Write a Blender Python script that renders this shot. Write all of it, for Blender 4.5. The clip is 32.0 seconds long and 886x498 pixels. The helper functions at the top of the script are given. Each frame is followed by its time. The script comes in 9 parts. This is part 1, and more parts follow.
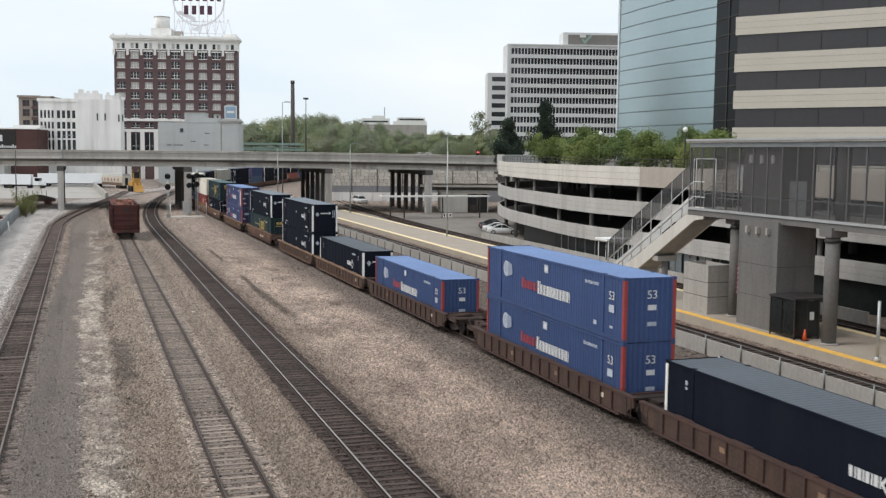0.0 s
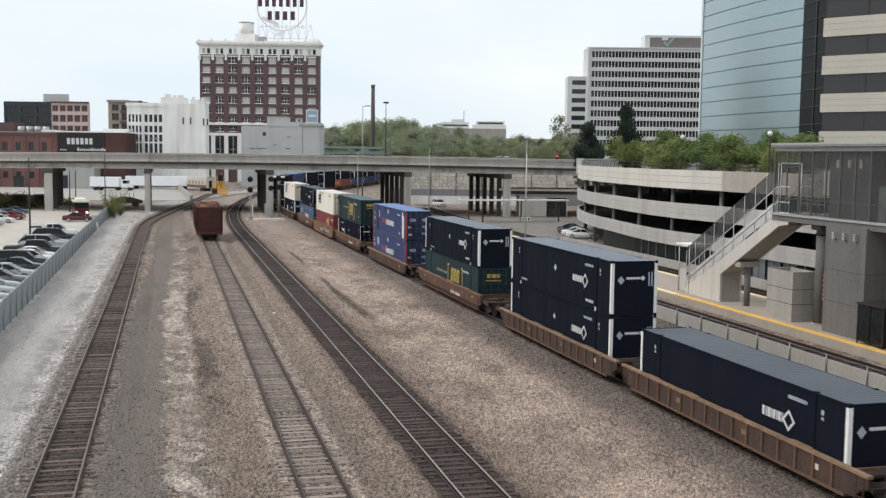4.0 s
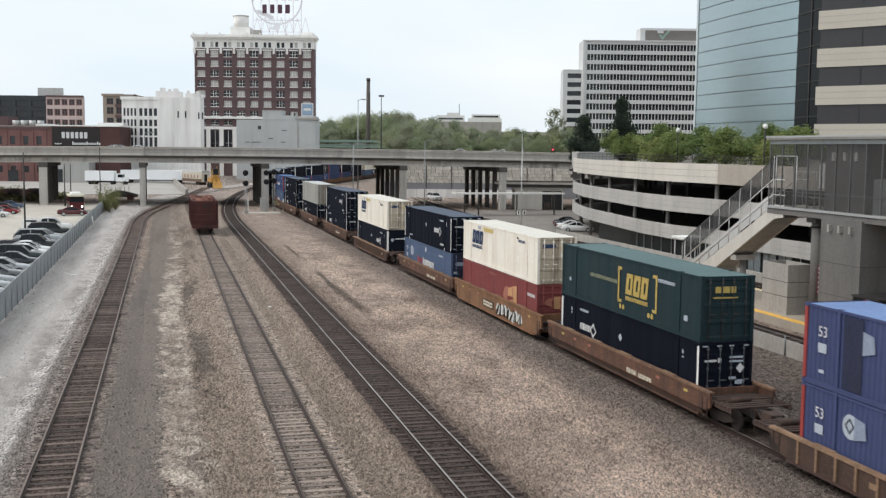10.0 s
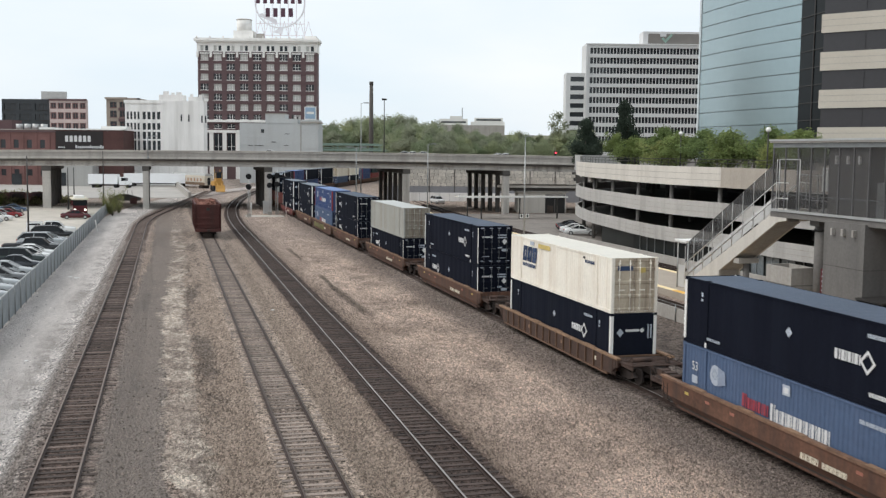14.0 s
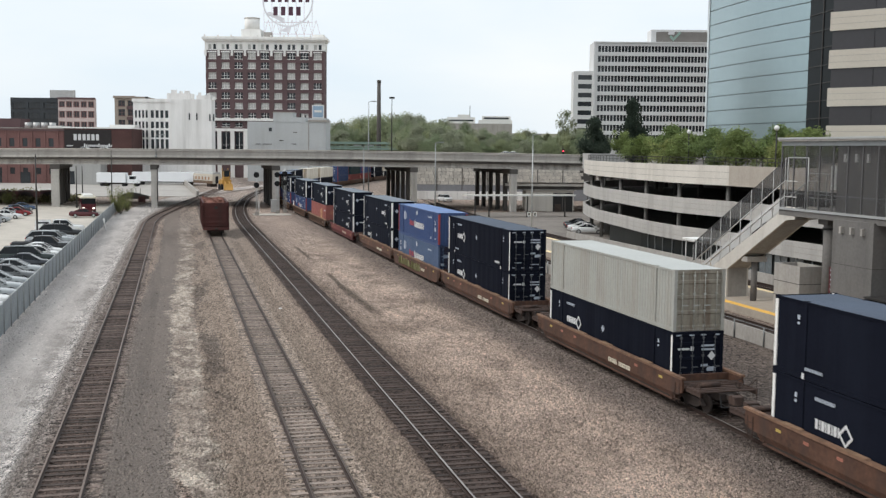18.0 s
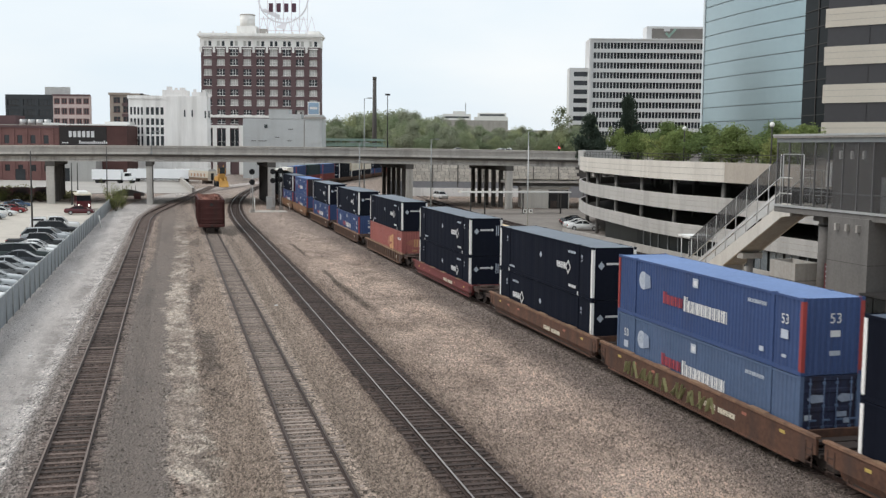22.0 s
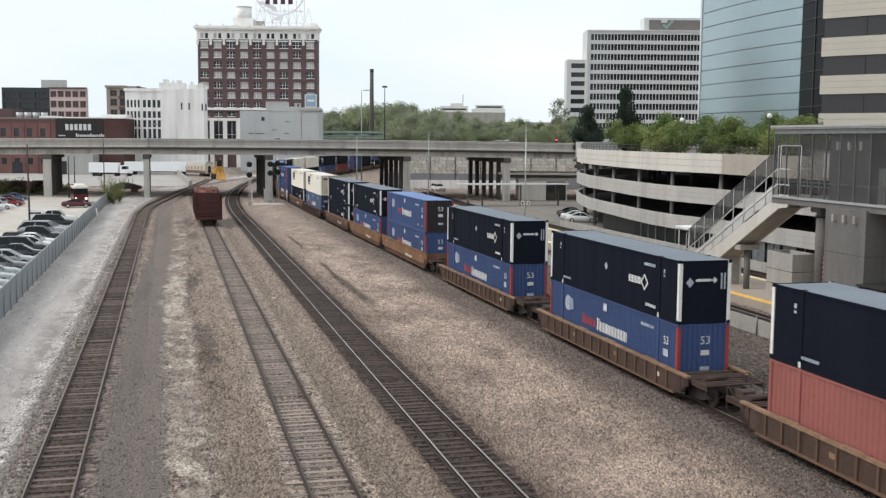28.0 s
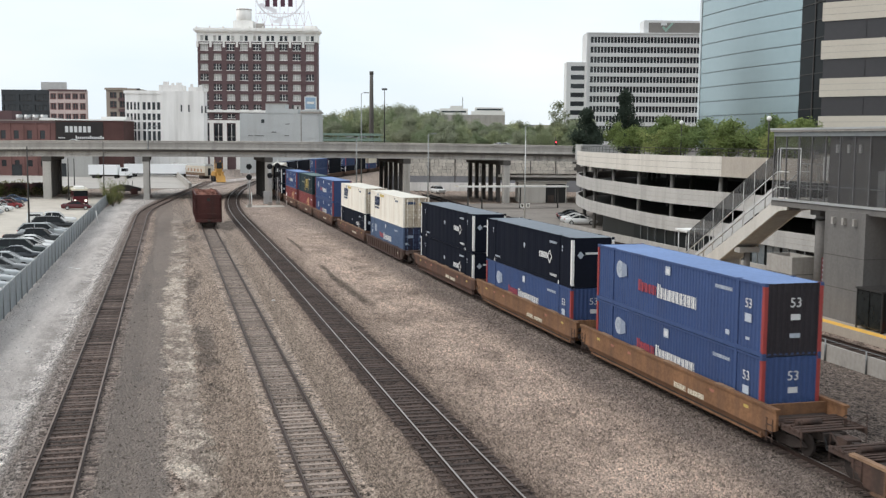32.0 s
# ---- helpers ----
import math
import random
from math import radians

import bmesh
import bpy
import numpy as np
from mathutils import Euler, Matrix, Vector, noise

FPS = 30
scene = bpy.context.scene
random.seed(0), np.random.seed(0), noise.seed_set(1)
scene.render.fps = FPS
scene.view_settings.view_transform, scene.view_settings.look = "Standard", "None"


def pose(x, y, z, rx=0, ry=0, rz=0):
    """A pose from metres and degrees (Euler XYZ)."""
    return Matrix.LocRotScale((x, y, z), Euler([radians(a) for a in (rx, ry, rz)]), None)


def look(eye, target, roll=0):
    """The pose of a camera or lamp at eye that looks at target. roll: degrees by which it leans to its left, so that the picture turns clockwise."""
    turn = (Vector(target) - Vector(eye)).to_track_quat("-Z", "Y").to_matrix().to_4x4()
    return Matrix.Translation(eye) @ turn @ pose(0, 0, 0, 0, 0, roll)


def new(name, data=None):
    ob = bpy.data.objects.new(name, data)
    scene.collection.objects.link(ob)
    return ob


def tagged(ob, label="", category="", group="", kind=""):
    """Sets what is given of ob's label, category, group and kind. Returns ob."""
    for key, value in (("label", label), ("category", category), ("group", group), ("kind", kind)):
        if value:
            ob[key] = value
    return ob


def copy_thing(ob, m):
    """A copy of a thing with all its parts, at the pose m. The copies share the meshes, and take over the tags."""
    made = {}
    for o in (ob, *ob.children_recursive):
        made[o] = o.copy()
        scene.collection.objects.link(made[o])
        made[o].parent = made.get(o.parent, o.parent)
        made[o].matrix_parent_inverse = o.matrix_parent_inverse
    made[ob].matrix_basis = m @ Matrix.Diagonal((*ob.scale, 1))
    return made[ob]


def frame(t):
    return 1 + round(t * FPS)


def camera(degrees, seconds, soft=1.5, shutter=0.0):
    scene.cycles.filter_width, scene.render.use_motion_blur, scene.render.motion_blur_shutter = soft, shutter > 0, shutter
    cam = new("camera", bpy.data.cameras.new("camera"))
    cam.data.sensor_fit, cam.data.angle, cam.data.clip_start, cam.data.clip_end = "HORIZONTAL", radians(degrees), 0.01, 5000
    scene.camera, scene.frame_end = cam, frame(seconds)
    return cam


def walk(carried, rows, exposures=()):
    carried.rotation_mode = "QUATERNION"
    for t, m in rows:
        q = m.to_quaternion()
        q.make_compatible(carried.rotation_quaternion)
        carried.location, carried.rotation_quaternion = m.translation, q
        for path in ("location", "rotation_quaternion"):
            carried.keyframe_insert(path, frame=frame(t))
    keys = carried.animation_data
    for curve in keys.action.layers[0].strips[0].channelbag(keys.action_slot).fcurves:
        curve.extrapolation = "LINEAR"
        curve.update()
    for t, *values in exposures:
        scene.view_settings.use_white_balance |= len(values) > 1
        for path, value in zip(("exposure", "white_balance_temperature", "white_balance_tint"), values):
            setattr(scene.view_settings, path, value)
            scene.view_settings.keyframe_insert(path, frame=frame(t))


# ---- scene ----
EYE = Vector((0.0, 0.0, 11.27))
cam = camera(45.4, 32.0, soft=1.35, shutter=0.2)

def aim(yaw, down, roll):
    y, p = radians(yaw), radians(down)
    return look(EYE, EYE + 100 * Vector((math.sin(y) * math.cos(p), math.cos(y) * math.cos(p), -math.sin(p))), roll)


# seconds, heading to the right of the tracks, tilt down, roll
walk(cam, [(t, aim(a, b, c)) for t, a, b, c in [(0, 18.76, 5.22, 0.61), (0.5, 18.66, 5.30, 0.62), (1, 18.49, 5.12, 0.67), (1.5, 17.60, 5.06, 0.64), (2, 16.47, 5.04, 0.51), (2.5, 15.29, 5.25, 0.69),
        (3, 14.77, 5.07, 0.70), (3.5, 14.50, 5.07, 0.71), (5.5, 14.64, 5.07, 0.72), (6, 14.68, 5.12, 0.71), (6.5, 14.72, 5.07, 0.70), (7, 14.80, 5.12, 0.71),
        (7.5, 14.81, 5.16, 0.70), (8, 14.73, 5.26, 0.71), (8.5, 14.62, 5.36, 0.71), (9, 14.59, 5.49, 0.72), (9.5, 14.68, 5.49, 0.72), (10, 14.75, 5.42, 0.62),
        (10.5, 14.74, 5.37, 0.63), (11, 14.72, 5.38, 0.64), (11.5, 14.66, 5.38, 0.66), (12, 14.67, 5.34, 0.62), (12.5, 14.67, 5.24, 0.64), (13, 14.67, 5.19, 0.62),
        (13.5, 14.64, 5.23, 0.63), (14, 14.59, 5.24, 0.61), (14.5, 14.57, 5.30, 0.62), (16.5, 14.24, 5.42, 0.61), (17, 14.16, 5.45, 0.58), (17.5, 14.09, 5.42, 0.61),
        (18, 14.18, 5.33, 0.59), (18.5, 14.41, 5.19, 0.54), (19, 14.62, 5.13, 0.55), (19.5, 14.63, 5.13, 0.53), (20, 14.58, 5.18, 0.54), (20.5, 14.55, 5.22, 0.53),
        (21, 14.50, 5.28, 0.54), (21.5, 14.44, 5.41, 0.56), (22, 14.41, 5.50, 0.57), (22.5, 14.36, 5.56, 0.58), (23, 14.35, 5.61, 0.58), (23.5, 14.36, 5.64, 0.56),
        (24, 14.32, 5.69, 0.58), (24.5, 14.30, 5.71, 0.59), (25, 14.29, 5.72, 0.56), (25.5, 14.39, 5.68, 0.55), (27.5, 14.40, 5.83, 0.51), (28, 14.54, 5.92, 0.43),
        (28.5, 14.73, 5.84, 0.44), (29, 14.72, 5.78, 0.43), (29.5, 14.64, 5.74, 0.46), (30, 14.52, 5.84, 0.47), (30.5, 14.48, 5.80, 0.49), (31, 14.55, 5.74, 0.46),
        (31.5, 14.56, 5.73, 0.44), (32, 14.56, 5.79, 0.47)]], exposures=[(0.0, -0.02), (6.0, -0.03), (12.0, -0.02), (18.0, -0.03), (23.0, -0.05), (25.0, 0.03), (32.0, 0.05)])

# ---- light: a bright overcast sky ----
world = bpy.data.worlds.new("sky")
scene.world = world
world.use_nodes = True
wn, wl = world.node_tree.nodes, world.node_tree.links
wn.clear()
sky = wn.new("ShaderNodeTexSky")
sky.sky_type, sky.sun_disc = "NISHITA", False
sky.sun_elevation, sky.sun_rotation = radians(46), radians(271)
sky.air_density, sky.dust_density, sky.ozone_density = 1.0, 2.5, 1.0
wtc, wmap, wno, wramp = wn.new("ShaderNodeTexCoord"), wn.new("ShaderNodeMapping"), wn.new("ShaderNodeTexNoise"), wn.new("ShaderNodeValToRGB")
wmap.inputs["Scale"].default_value = (1.0, 1.0, 3.5)
wno.inputs["Scale"].default_value, wno.inputs["Detail"].default_value = 2.2, 5.0
wramp.color_ramp.elements[0].position, wramp.color_ramp.elements[1].position = 0.36, 0.66
wramp.color_ramp.elements[0].color = (8.3, 9.35, 10.2, 1)
wramp.color_ramp.elements[1].color = (10.0, 10.35, 10.5, 1)
wmix, wbg, wout = wn.new("ShaderNodeMixRGB"), wn.new("ShaderNodeBackground"), wn.new("ShaderNodeOutputWorld")
wmix.inputs["Fac"].default_value = 0.86
wl.new(wtc.outputs["Generated"], wmap.inputs["Vector"])
wl.new(wmap.outputs["Vector"], wno.inputs["Vector"])
wl.new(wno.outputs["Fac"], wramp.inputs["Fac"])
wl.new(sky.outputs["Color"], wmix.inputs["Color1"])
wl.new(wramp.outputs["Color"], wmix.inputs["Color2"])
wl.new(wmix.outputs["Color"], wbg.inputs["Color"])
wbg.inputs["Strength"].default_value = 0.109
wl.new(wbg.outputs["Background"], wout.inputs["Surface"])
sun = new("sun", bpy.data.lights.new("sun", "SUN"))
sun.data.energy, sun.data.angle, sun.data.color = 1.65, radians(30), (1.0, 0.97, 0.93)
sun.matrix_world = look((-80, 2, 85), (0, 0, 0))


# ---- materials ----
def pm(name, c, rough=0.75, metal=0.0, var=0.18, s1=0.5, s2=9.0, bump=0.15, dirt=None, amount=0.0, streak=0.0, rand=0.0, spec=0.4):
    """Painted, stone, metal or earth: two scales of change, dirt in patches or running down, fine relief."""
    m = bpy.data.materials.new(name)
    m.use_nodes = True
    n, l = m.node_tree.nodes, m.node_tree.links
    b = n["Principled BSDF"]
    b.inputs["Roughness"].default_value, b.inputs["Metallic"].default_value = rough, metal
    b.inputs["Specular IOR Level"].default_value = spec
    tc = n.new("ShaderNodeTexCoord")
    big, fine = n.new("ShaderNodeTexNoise"), n.new("ShaderNodeTexNoise")
    big.inputs["Scale"].default_value, big.inputs["Detail"].default_value = s1, 5.0
    fine.inputs["Scale"].default_value, fine.inputs["Detail"].default_value = s2, 4.0
    l.new(tc.outputs["Object"], big.inputs["Vector"])
    l.new(tc.outputs["Object"], fine.inputs["Vector"])
    add = n.new("ShaderNodeMath")
    add.operation = "ADD"
    l.new(big.outputs["Fac"], add.inputs[0])
    l.new(fine.outputs["Fac"], add.inputs[1])
    mr = n.new("ShaderNodeMapRange")
    mr.inputs["From Min"].default_value, mr.inputs["From Max"].default_value = 0.62, 1.38
    mr.inputs["To Min"].default_value, mr.inputs["To Max"].default_value = 1 - var, 1 + var
    l.new(add.outputs[0], mr.inputs["Value"])
    mul = n.new("ShaderNodeMixRGB")
    mul.blend_type, mul.inputs["Fac"].default_value = "MULTIPLY", 1.0
    mul.inputs["Color1"].default_value = (*c, 1)
    l.new(mr.outputs["Result"], mul.inputs["Color2"])
    out = mul.outputs["Color"]
    if rand:
        oi, mr2, mu = n.new("ShaderNodeObjectInfo"), n.new("ShaderNodeMapRange"), n.new("ShaderNodeMixRGB")
        mr2.inputs["To Min"].default_value, mr2.inputs["To Max"].default_value = 1 - rand, 1 + rand
        mu.blend_type, mu.inputs["Fac"].default_value = "MULTIPLY", 1.0
        l.new(oi.outputs["Random"], mr2.inputs["Value"])
        l.new(out, mu.inputs["Color1"])
        l.new(mr2.outputs["Result"], mu.inputs["Color2"])
        out = mu.outputs["Color"]
    if dirt:
        mp, dn, dr, dm = n.new("ShaderNodeMapping"), n.new("ShaderNodeTexNoise"), n.new("ShaderNodeMapRange"), n.new("ShaderNodeMixRGB")
        if streak:
            mp.inputs["Scale"].default_value = (streak, streak, streak * 0.07)
            dn.inputs["Scale"].default_value = 1.0
        else:
            dn.inputs["Scale"].default_value = s1 * 2.3
        dn.inputs["Detail"].default_value, dn.inputs["Roughness"].default_value = 6.0, 0.62
        dr.inputs["From Min"].default_value, dr.inputs["From Max"].default_value = 0.47, 0.72
        dr.inputs["To Max"].default_value = amount
        l.new(tc.outputs["Object"], mp.inputs["Vector"])
        l.new(mp.outputs["Vector"], dn.inputs["Vector"])
        l.new(dn.outputs["Fac"], dr.inputs["Value"])
        l.new(dr.outputs["Result"], dm.inputs["Fac"])
        l.new(out, dm.inputs["Color1"])
        dm.inputs["Color2"].default_value = (*dirt, 1)
        out = dm.outputs["Color"]
    l.new(out, b.inputs["Base Color"])
    if bump:
        bp = n.new("ShaderNodeBump")
        bp.inputs["Strength"].default_value, bp.inputs["Distance"].default_value = bump, 0.05
        l.new(fine.outputs["Fac"], bp.inputs["Height"])
        l.new(bp.outputs["Normal"], b.inputs["Normal"])
    return m


def glassy(name, c, rough=0.08, var=0.3, s1=0.3):
    m = pm(name, c, rough, 0.0, var, s1, 3.0, 0.02, spec=0.4)
    return m


STAINS = ((13.9, 100.0, 13.6, 87.0, 0.35), (13.6, 91.0, 13.9, 73.0, 0.62), (13.8, 128.0, 13.9, 112.0, 0.3))


def ground_material(name="yard_gravel", loose_stones=False):
    """The yard's surface by its strips; loose stones take a tone of their own each."""
    m = bpy.data.materials.new(name)
    m.use_nodes = True
    n, l = m.node_tree.nodes, m.node_tree.links
    b = n["Principled BSDF"]
    b.inputs["Roughness"].default_value, b.inputs["Specular IOR Level"].default_value = 0.95, 0.2
    tc, sep = n.new("ShaderNodeTexCoord"), n.new("ShaderNodeSeparateXYZ")
    l.new(tc.outputs["Object"], sep.inputs["Vector"])

    def noise_at(scale, detail=5.0, rough=0.55, stretch=None):
        t = n.new("ShaderNodeTexNoise")
        t.inputs["Scale"].default_value, t.inputs["Detail"].default_value, t.inputs["Roughness"].default_value = scale, detail, rough
        if stretch:
            mp = n.new("ShaderNodeMapping")
            mp.inputs["Scale"].default_value = stretch
            l.new(tc.outputs["Object"], mp.inputs["Vector"])
            l.new(mp.outputs["Vector"], t.inputs["Vector"])
        else:
            l.new(tc.outputs["Object"], t.inputs["Vector"])
        return t.outputs["Fac"]

    def math(op, a, c=None, d=None):
        t = n.new("ShaderNodeMath")
        t.operation = op
        for i, v in enumerate((a, c, d)):
            if v is None:
                continue
            if isinstance(v, (int, float)):
                t.inputs[i].default_value = v
            else:
                l.new(v, t.inputs[i])
        return t.outputs[0]

    edge = math("MULTIPLY_ADD", noise_at(1.2, 8.0, 0.75), 2.2, -1.1)
    slow = math("MULTIPLY_ADD", noise_at(0.16, 3.0), 1.6, -0.8)
    x = math("ADD", sep.outputs["X"], math("ADD", edge, slow))
    firm = math("ADD", sep.outputs["X"], math("MULTIPLY", edge, 0.22))
    y = sep.outputs["Y"]

    def ramp(v, a, c):
        t = n.new("ShaderNodeMapRange")
        t.inputs["From Min"].default_value, t.inputs["From Max"].default_value = a, c
        l.new(v, t.inputs["Value"])
        return t.outputs["Result"]

    def band(a, c, soft, v=None):
        v = v or x
        return math("MULTIPLY", ramp(v, a - soft, a + soft), math("SUBTRACT", 1.0, ramp(v, c - soft, c + soft)))

    def cells(scale):
        t = n.new("ShaderNodeTexVoronoi")
        t.inputs["Scale"].default_value = scale
        mp = n.new("ShaderNodeMapping")
        mp.inputs["Scale"].default_value = (1.0, 0.7, 1.0)
        l.new(tc.outputs["Object"], mp.inputs["Vector"])
        l.new(mp.outputs["Vector"], t.inputs["Vector"])
        return t

    stones, lumps = cells(11.5), cells(5.6)
    fine = noise_at(13.0, 6.0, 0.75, (1, 0.7, 1))
    mid = noise_at(1.0, 7.0, 0.68, (1, 0.6, 1))
    wide = noise_at(0.09, 5.0, 0.6)

    col = n.new("ShaderNodeRGB")
    col.outputs[0].default_value = (0.305, 0.240, 0.196, 1)
    out = col.outputs[0]

    def over(out, fac, c, most=1.0):
        t = n.new("ShaderNodeMixRGB")
        l.new(math("MULTIPLY", fac, most), t.inputs["Fac"])
        l.new(out, t.inputs["Color1"])
        t.inputs["Color2"].default_value = (*c, 1)
        return t.outputs["Color"]

    def bent(start, k):
        """Sideways place measured from a line that bends away from y = start."""
        return math("SUBTRACT", firm, math("DIVIDE", math("POWER", math("MAXIMUM", math("SUBTRACT", y, start), 0.0), 2.0), k))

    xc, xa = bent(155.0, 1480.0), bent(160.0, 900.0)
    xl = math("SUBTRACT", math("ADD", sep.outputs["X"], math("ADD", math("MULTIPLY", edge, 0.42), math("MULTIPLY", slow, 0.5))), math("MULTIPLY", ramp(y, 78, 118), 0.9))
    # sand and gravel, in wide drifts
    out = over(out, ramp(mid, 0.46, 0.58), (0.215, 0.168, 0.141), 0.62)
    out = over(out, ramp(wide, 0.47, 0.62), (0.385, 0.304, 0.250), 0.6)
    out = over(out, math("MULTIPLY", band(13.4, 19.6, 1.8), ramp(noise_at(0.28, 7.0, 0.7, (1, 0.6, 1)), 0.36, 0.56)), (0.57, 0.452, 0.375), 0.88)
    out = over(out, math("MULTIPLY", band(12.5, 22.0, 1.0), ramp(noise_at(0.5, 8.0, 0.75, (1, 0.7, 1)), 0.54, 0.63)), (0.240, 0.192, 0.160), 0.42)
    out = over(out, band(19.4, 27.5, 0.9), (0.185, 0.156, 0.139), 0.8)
    out = over(out, band(1.0, 8.6, 0.5), (0.325, 0.265, 0.217), 0.75)
    # dark gravel beside and under the train, its shade put into the colour
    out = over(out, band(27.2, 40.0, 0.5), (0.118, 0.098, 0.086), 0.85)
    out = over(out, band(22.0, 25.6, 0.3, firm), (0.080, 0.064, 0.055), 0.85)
    # greyer gravel farther along
    out = over(out, math("MULTIPLY", band(11.0, 24.0, 1.0), ramp(y, 90, 150)), (0.245, 0.200, 0.172), 0.55)
    # main track
    out = over(out, band(8.45, 11.75, 0.18, xc), (0.160, 0.124, 0.104), 0.5)
    out = over(out, band(8.72, 11.44, 0.07, xc), (0.048, 0.034, 0.029), 0.92)
    # half-buried siding
    out = over(out, band(4.2, 5.76, 0.1, firm), (0.150, 0.118, 0.100), 0.6)
    for side in (4.22, 5.72):
        out = over(out, band(side - 0.1, side + 0.1, 0.05, firm), (0.070, 0.052, 0.044), 0.75)
    # grey cinder path with a bleached strip of dead grass
    out = over(out, band(-2.75, -0.15, 0.16, xl), (0.192, 0.167, 0.148), 0.93)
    out = over(out, math("MULTIPLY", band(-2.4, -0.8, 0.4, xl), ramp(noise_at(0.4, 6.0, 0.7, (1, 0.12, 1)), 0.5, 0.6)), (0.138, 0.121, 0.110), 0.6)
    patch = math("ADD", math("MULTIPLY", noise_at(0.55, 8.0, 0.72, (1, 0.45, 1)), 0.7), math("MULTIPLY", noise_at(3.2, 5.0, 0.7, (1, 0.5, 1)), 0.3))
    near = math("SUBTRACT", 1.0, ramp(y, 150, 180))
    xs = math("MULTIPLY_ADD", math("SUBTRACT", 1.0, ramp(y, 38, 75)), -0.5, xl)
    strip = math("MULTIPLY", band(-0.50, 1.0, 0.14, math("ADD", xs, math("MULTIPLY_ADD", noise_at(0.45, 6.0, 0.7), 2.6, -1.3))), near)
    out = over(out, strip, (0.262, 0.220, 0.186), 0.8)
    out = over(out, math("MULTIPLY", strip, ramp(patch, 0.44, 0.50)), (0.385, 0.328, 0.277), 0.9)
    out = over(out, math("MULTIPLY", strip, ramp(patch, 0.515, 0.565)), (0.60, 0.535, 0.455), 0.8)
    out = over(out, math("MULTIPLY", strip, ramp(noise_at(0.7, 7.0, 0.78, (1, 0.5, 1)), 0.51, 0.57)), (0.175, 0.143, 0.121), 0.85)
    out = over(out, math("MULTIPLY", band(1.05, 2.35, 0.2, xs), ramp(noise_at(0.3, 7.0, 0.72, (1, 0.3, 1)), 0.50, 0.55)), (0.140, 0.117, 0.101), 0.8)
    out = over(out, math("MULTIPLY", band(-1.6, 2.6, 0.5), ramp(y, 150, 178)), (0.205, 0.170, 0.145), 0.7)
    out = over(out, math("MULTIPLY", band(-2.6, 9.0, 0.5), ramp(y, 75, 130)), (0.195, 0.162, 0.140), 0.36)
    # first siding: dark between its rails, grey stones beside it
    out = over(out, band(-6.1, -4.6, 0.3, xa), (0.255, 0.230, 0.212), 0.85)
    out = over(out, band(-5.1, -2.6, 0.12, xa), (0.175, 0.146, 0.128), 0.8)
    out = over(out, band(-4.68, -3.1, 0.06, xa), (0.068, 0.047, 0.039), 0.88)
    # pale access road
    road = band(-11.5, -5.75, 0.22, xa)
    out = over(out, road, (0.535, 0.508, 0.485), 0.95)
    out = over(out, math("MULTIPLY", road, ramp(noise_at(0.6, 7.0, 0.68, (1, 0.16, 1)), 0.43, 0.62)), (0.330, 0.305, 0.287), 0.6)
    out = over(out, math("MULTIPLY", road, ramp(noise_at(1.3, 7.0, 0.7), 0.56, 0.66)), (0.54, 0.51, 0.485), 0.45)
    out = over(out, math("MULTIPLY", band(-7.4, -5.7, 0.5, xa), ramp(noise_at(0.9, 7.0, 0.7, (1, 0.5, 1)), 0.48, 0.56)), (0.245, 0.222, 0.205), 0.6)
    out = over(out, math("MULTIPLY", ramp(y, 215, 240), ramp(mid, 0.3, 0.7)), (0.330, 0.288, 0.257), 0.8)
    # dark skid stains across the gravel
    for ax, ay, bx, by, wide in STAINS:
        dx, dy = bx - ax, by - ay
        ll = dx * dx + dy * dy
        t = math("MULTIPLY_ADD", sep.outputs["X"], dx / ll, math("MULTIPLY_ADD", y, dy / ll, -(ax * dx + ay * dy) / ll))
        o = math("MULTIPLY_ADD", sep.outputs["X"], -dy / ll ** 0.5, math("MULTIPLY_ADD", y, dx / ll ** 0.5, (ax * dy - ay * dx) / ll ** 0.5))
        o = math("ABSOLUTE", math("MULTIPLY_ADD", edge, 0.35, o))
        out = over(out, math("MULTIPLY", band(0.05, 0.95, 0.12, t), math("SUBTRACT", 1.0, ramp(o, wide * 0.3, wide))), (0.085, 0.070, 0.058), 0.75)
    grain = n.new("ShaderNodeMixRGB")
    grain.blend_type, grain.inputs["Fac"].default_value = "MULTIPLY", 1.0
    smooth_road = math("MULTIPLY", band(-11.5, -6.5, 0.35), 0.86)
    loose = math("SUBTRACT", 1.0, math("MAXIMUM", smooth_road, math("MAXIMUM", math("MULTIPLY", band(-2.6, -0.5, 0.3, xl), 0.84), math("MULTIPLY", strip, 0.5))))
    g = math("MULTIPLY_ADD", stones.outputs["Color"], 1.5, -0.75)
    g = math("ADD", g, math("MULTIPLY_ADD", lumps.outputs["Color"], 0.7, -0.35))
    g = math("ADD", g, math("MULTIPLY_ADD", fine, 3.0, -1.5))
    g = math("ADD", g, math("MULTIPLY_ADD", noise_at(3.6, 4.0, 0.6, (1, 0.5, 1)), 0.9, -0.45))
    g = math("MAXIMUM", math("MULTIPLY_ADD", math("MULTIPLY", g, loose), 1.32, 1.165), 0.14)
    if loose_stones:
        geo, tone = n.new("ShaderNodeNewGeometry"), n.new("ShaderNodeMapRange")
        tone.inputs["To Min"].default_value, tone.inputs["To Max"].default_value = 0.5, 1.75
        l.new(geo.outputs["Random Per Island"], tone.inputs["Value"])
        g = tone.outputs["Result"]
    warm = n.new("ShaderNodeMixRGB")
    warm.blend_type, warm.inputs["Fac"].default_value = "MULTIPLY", 1.0
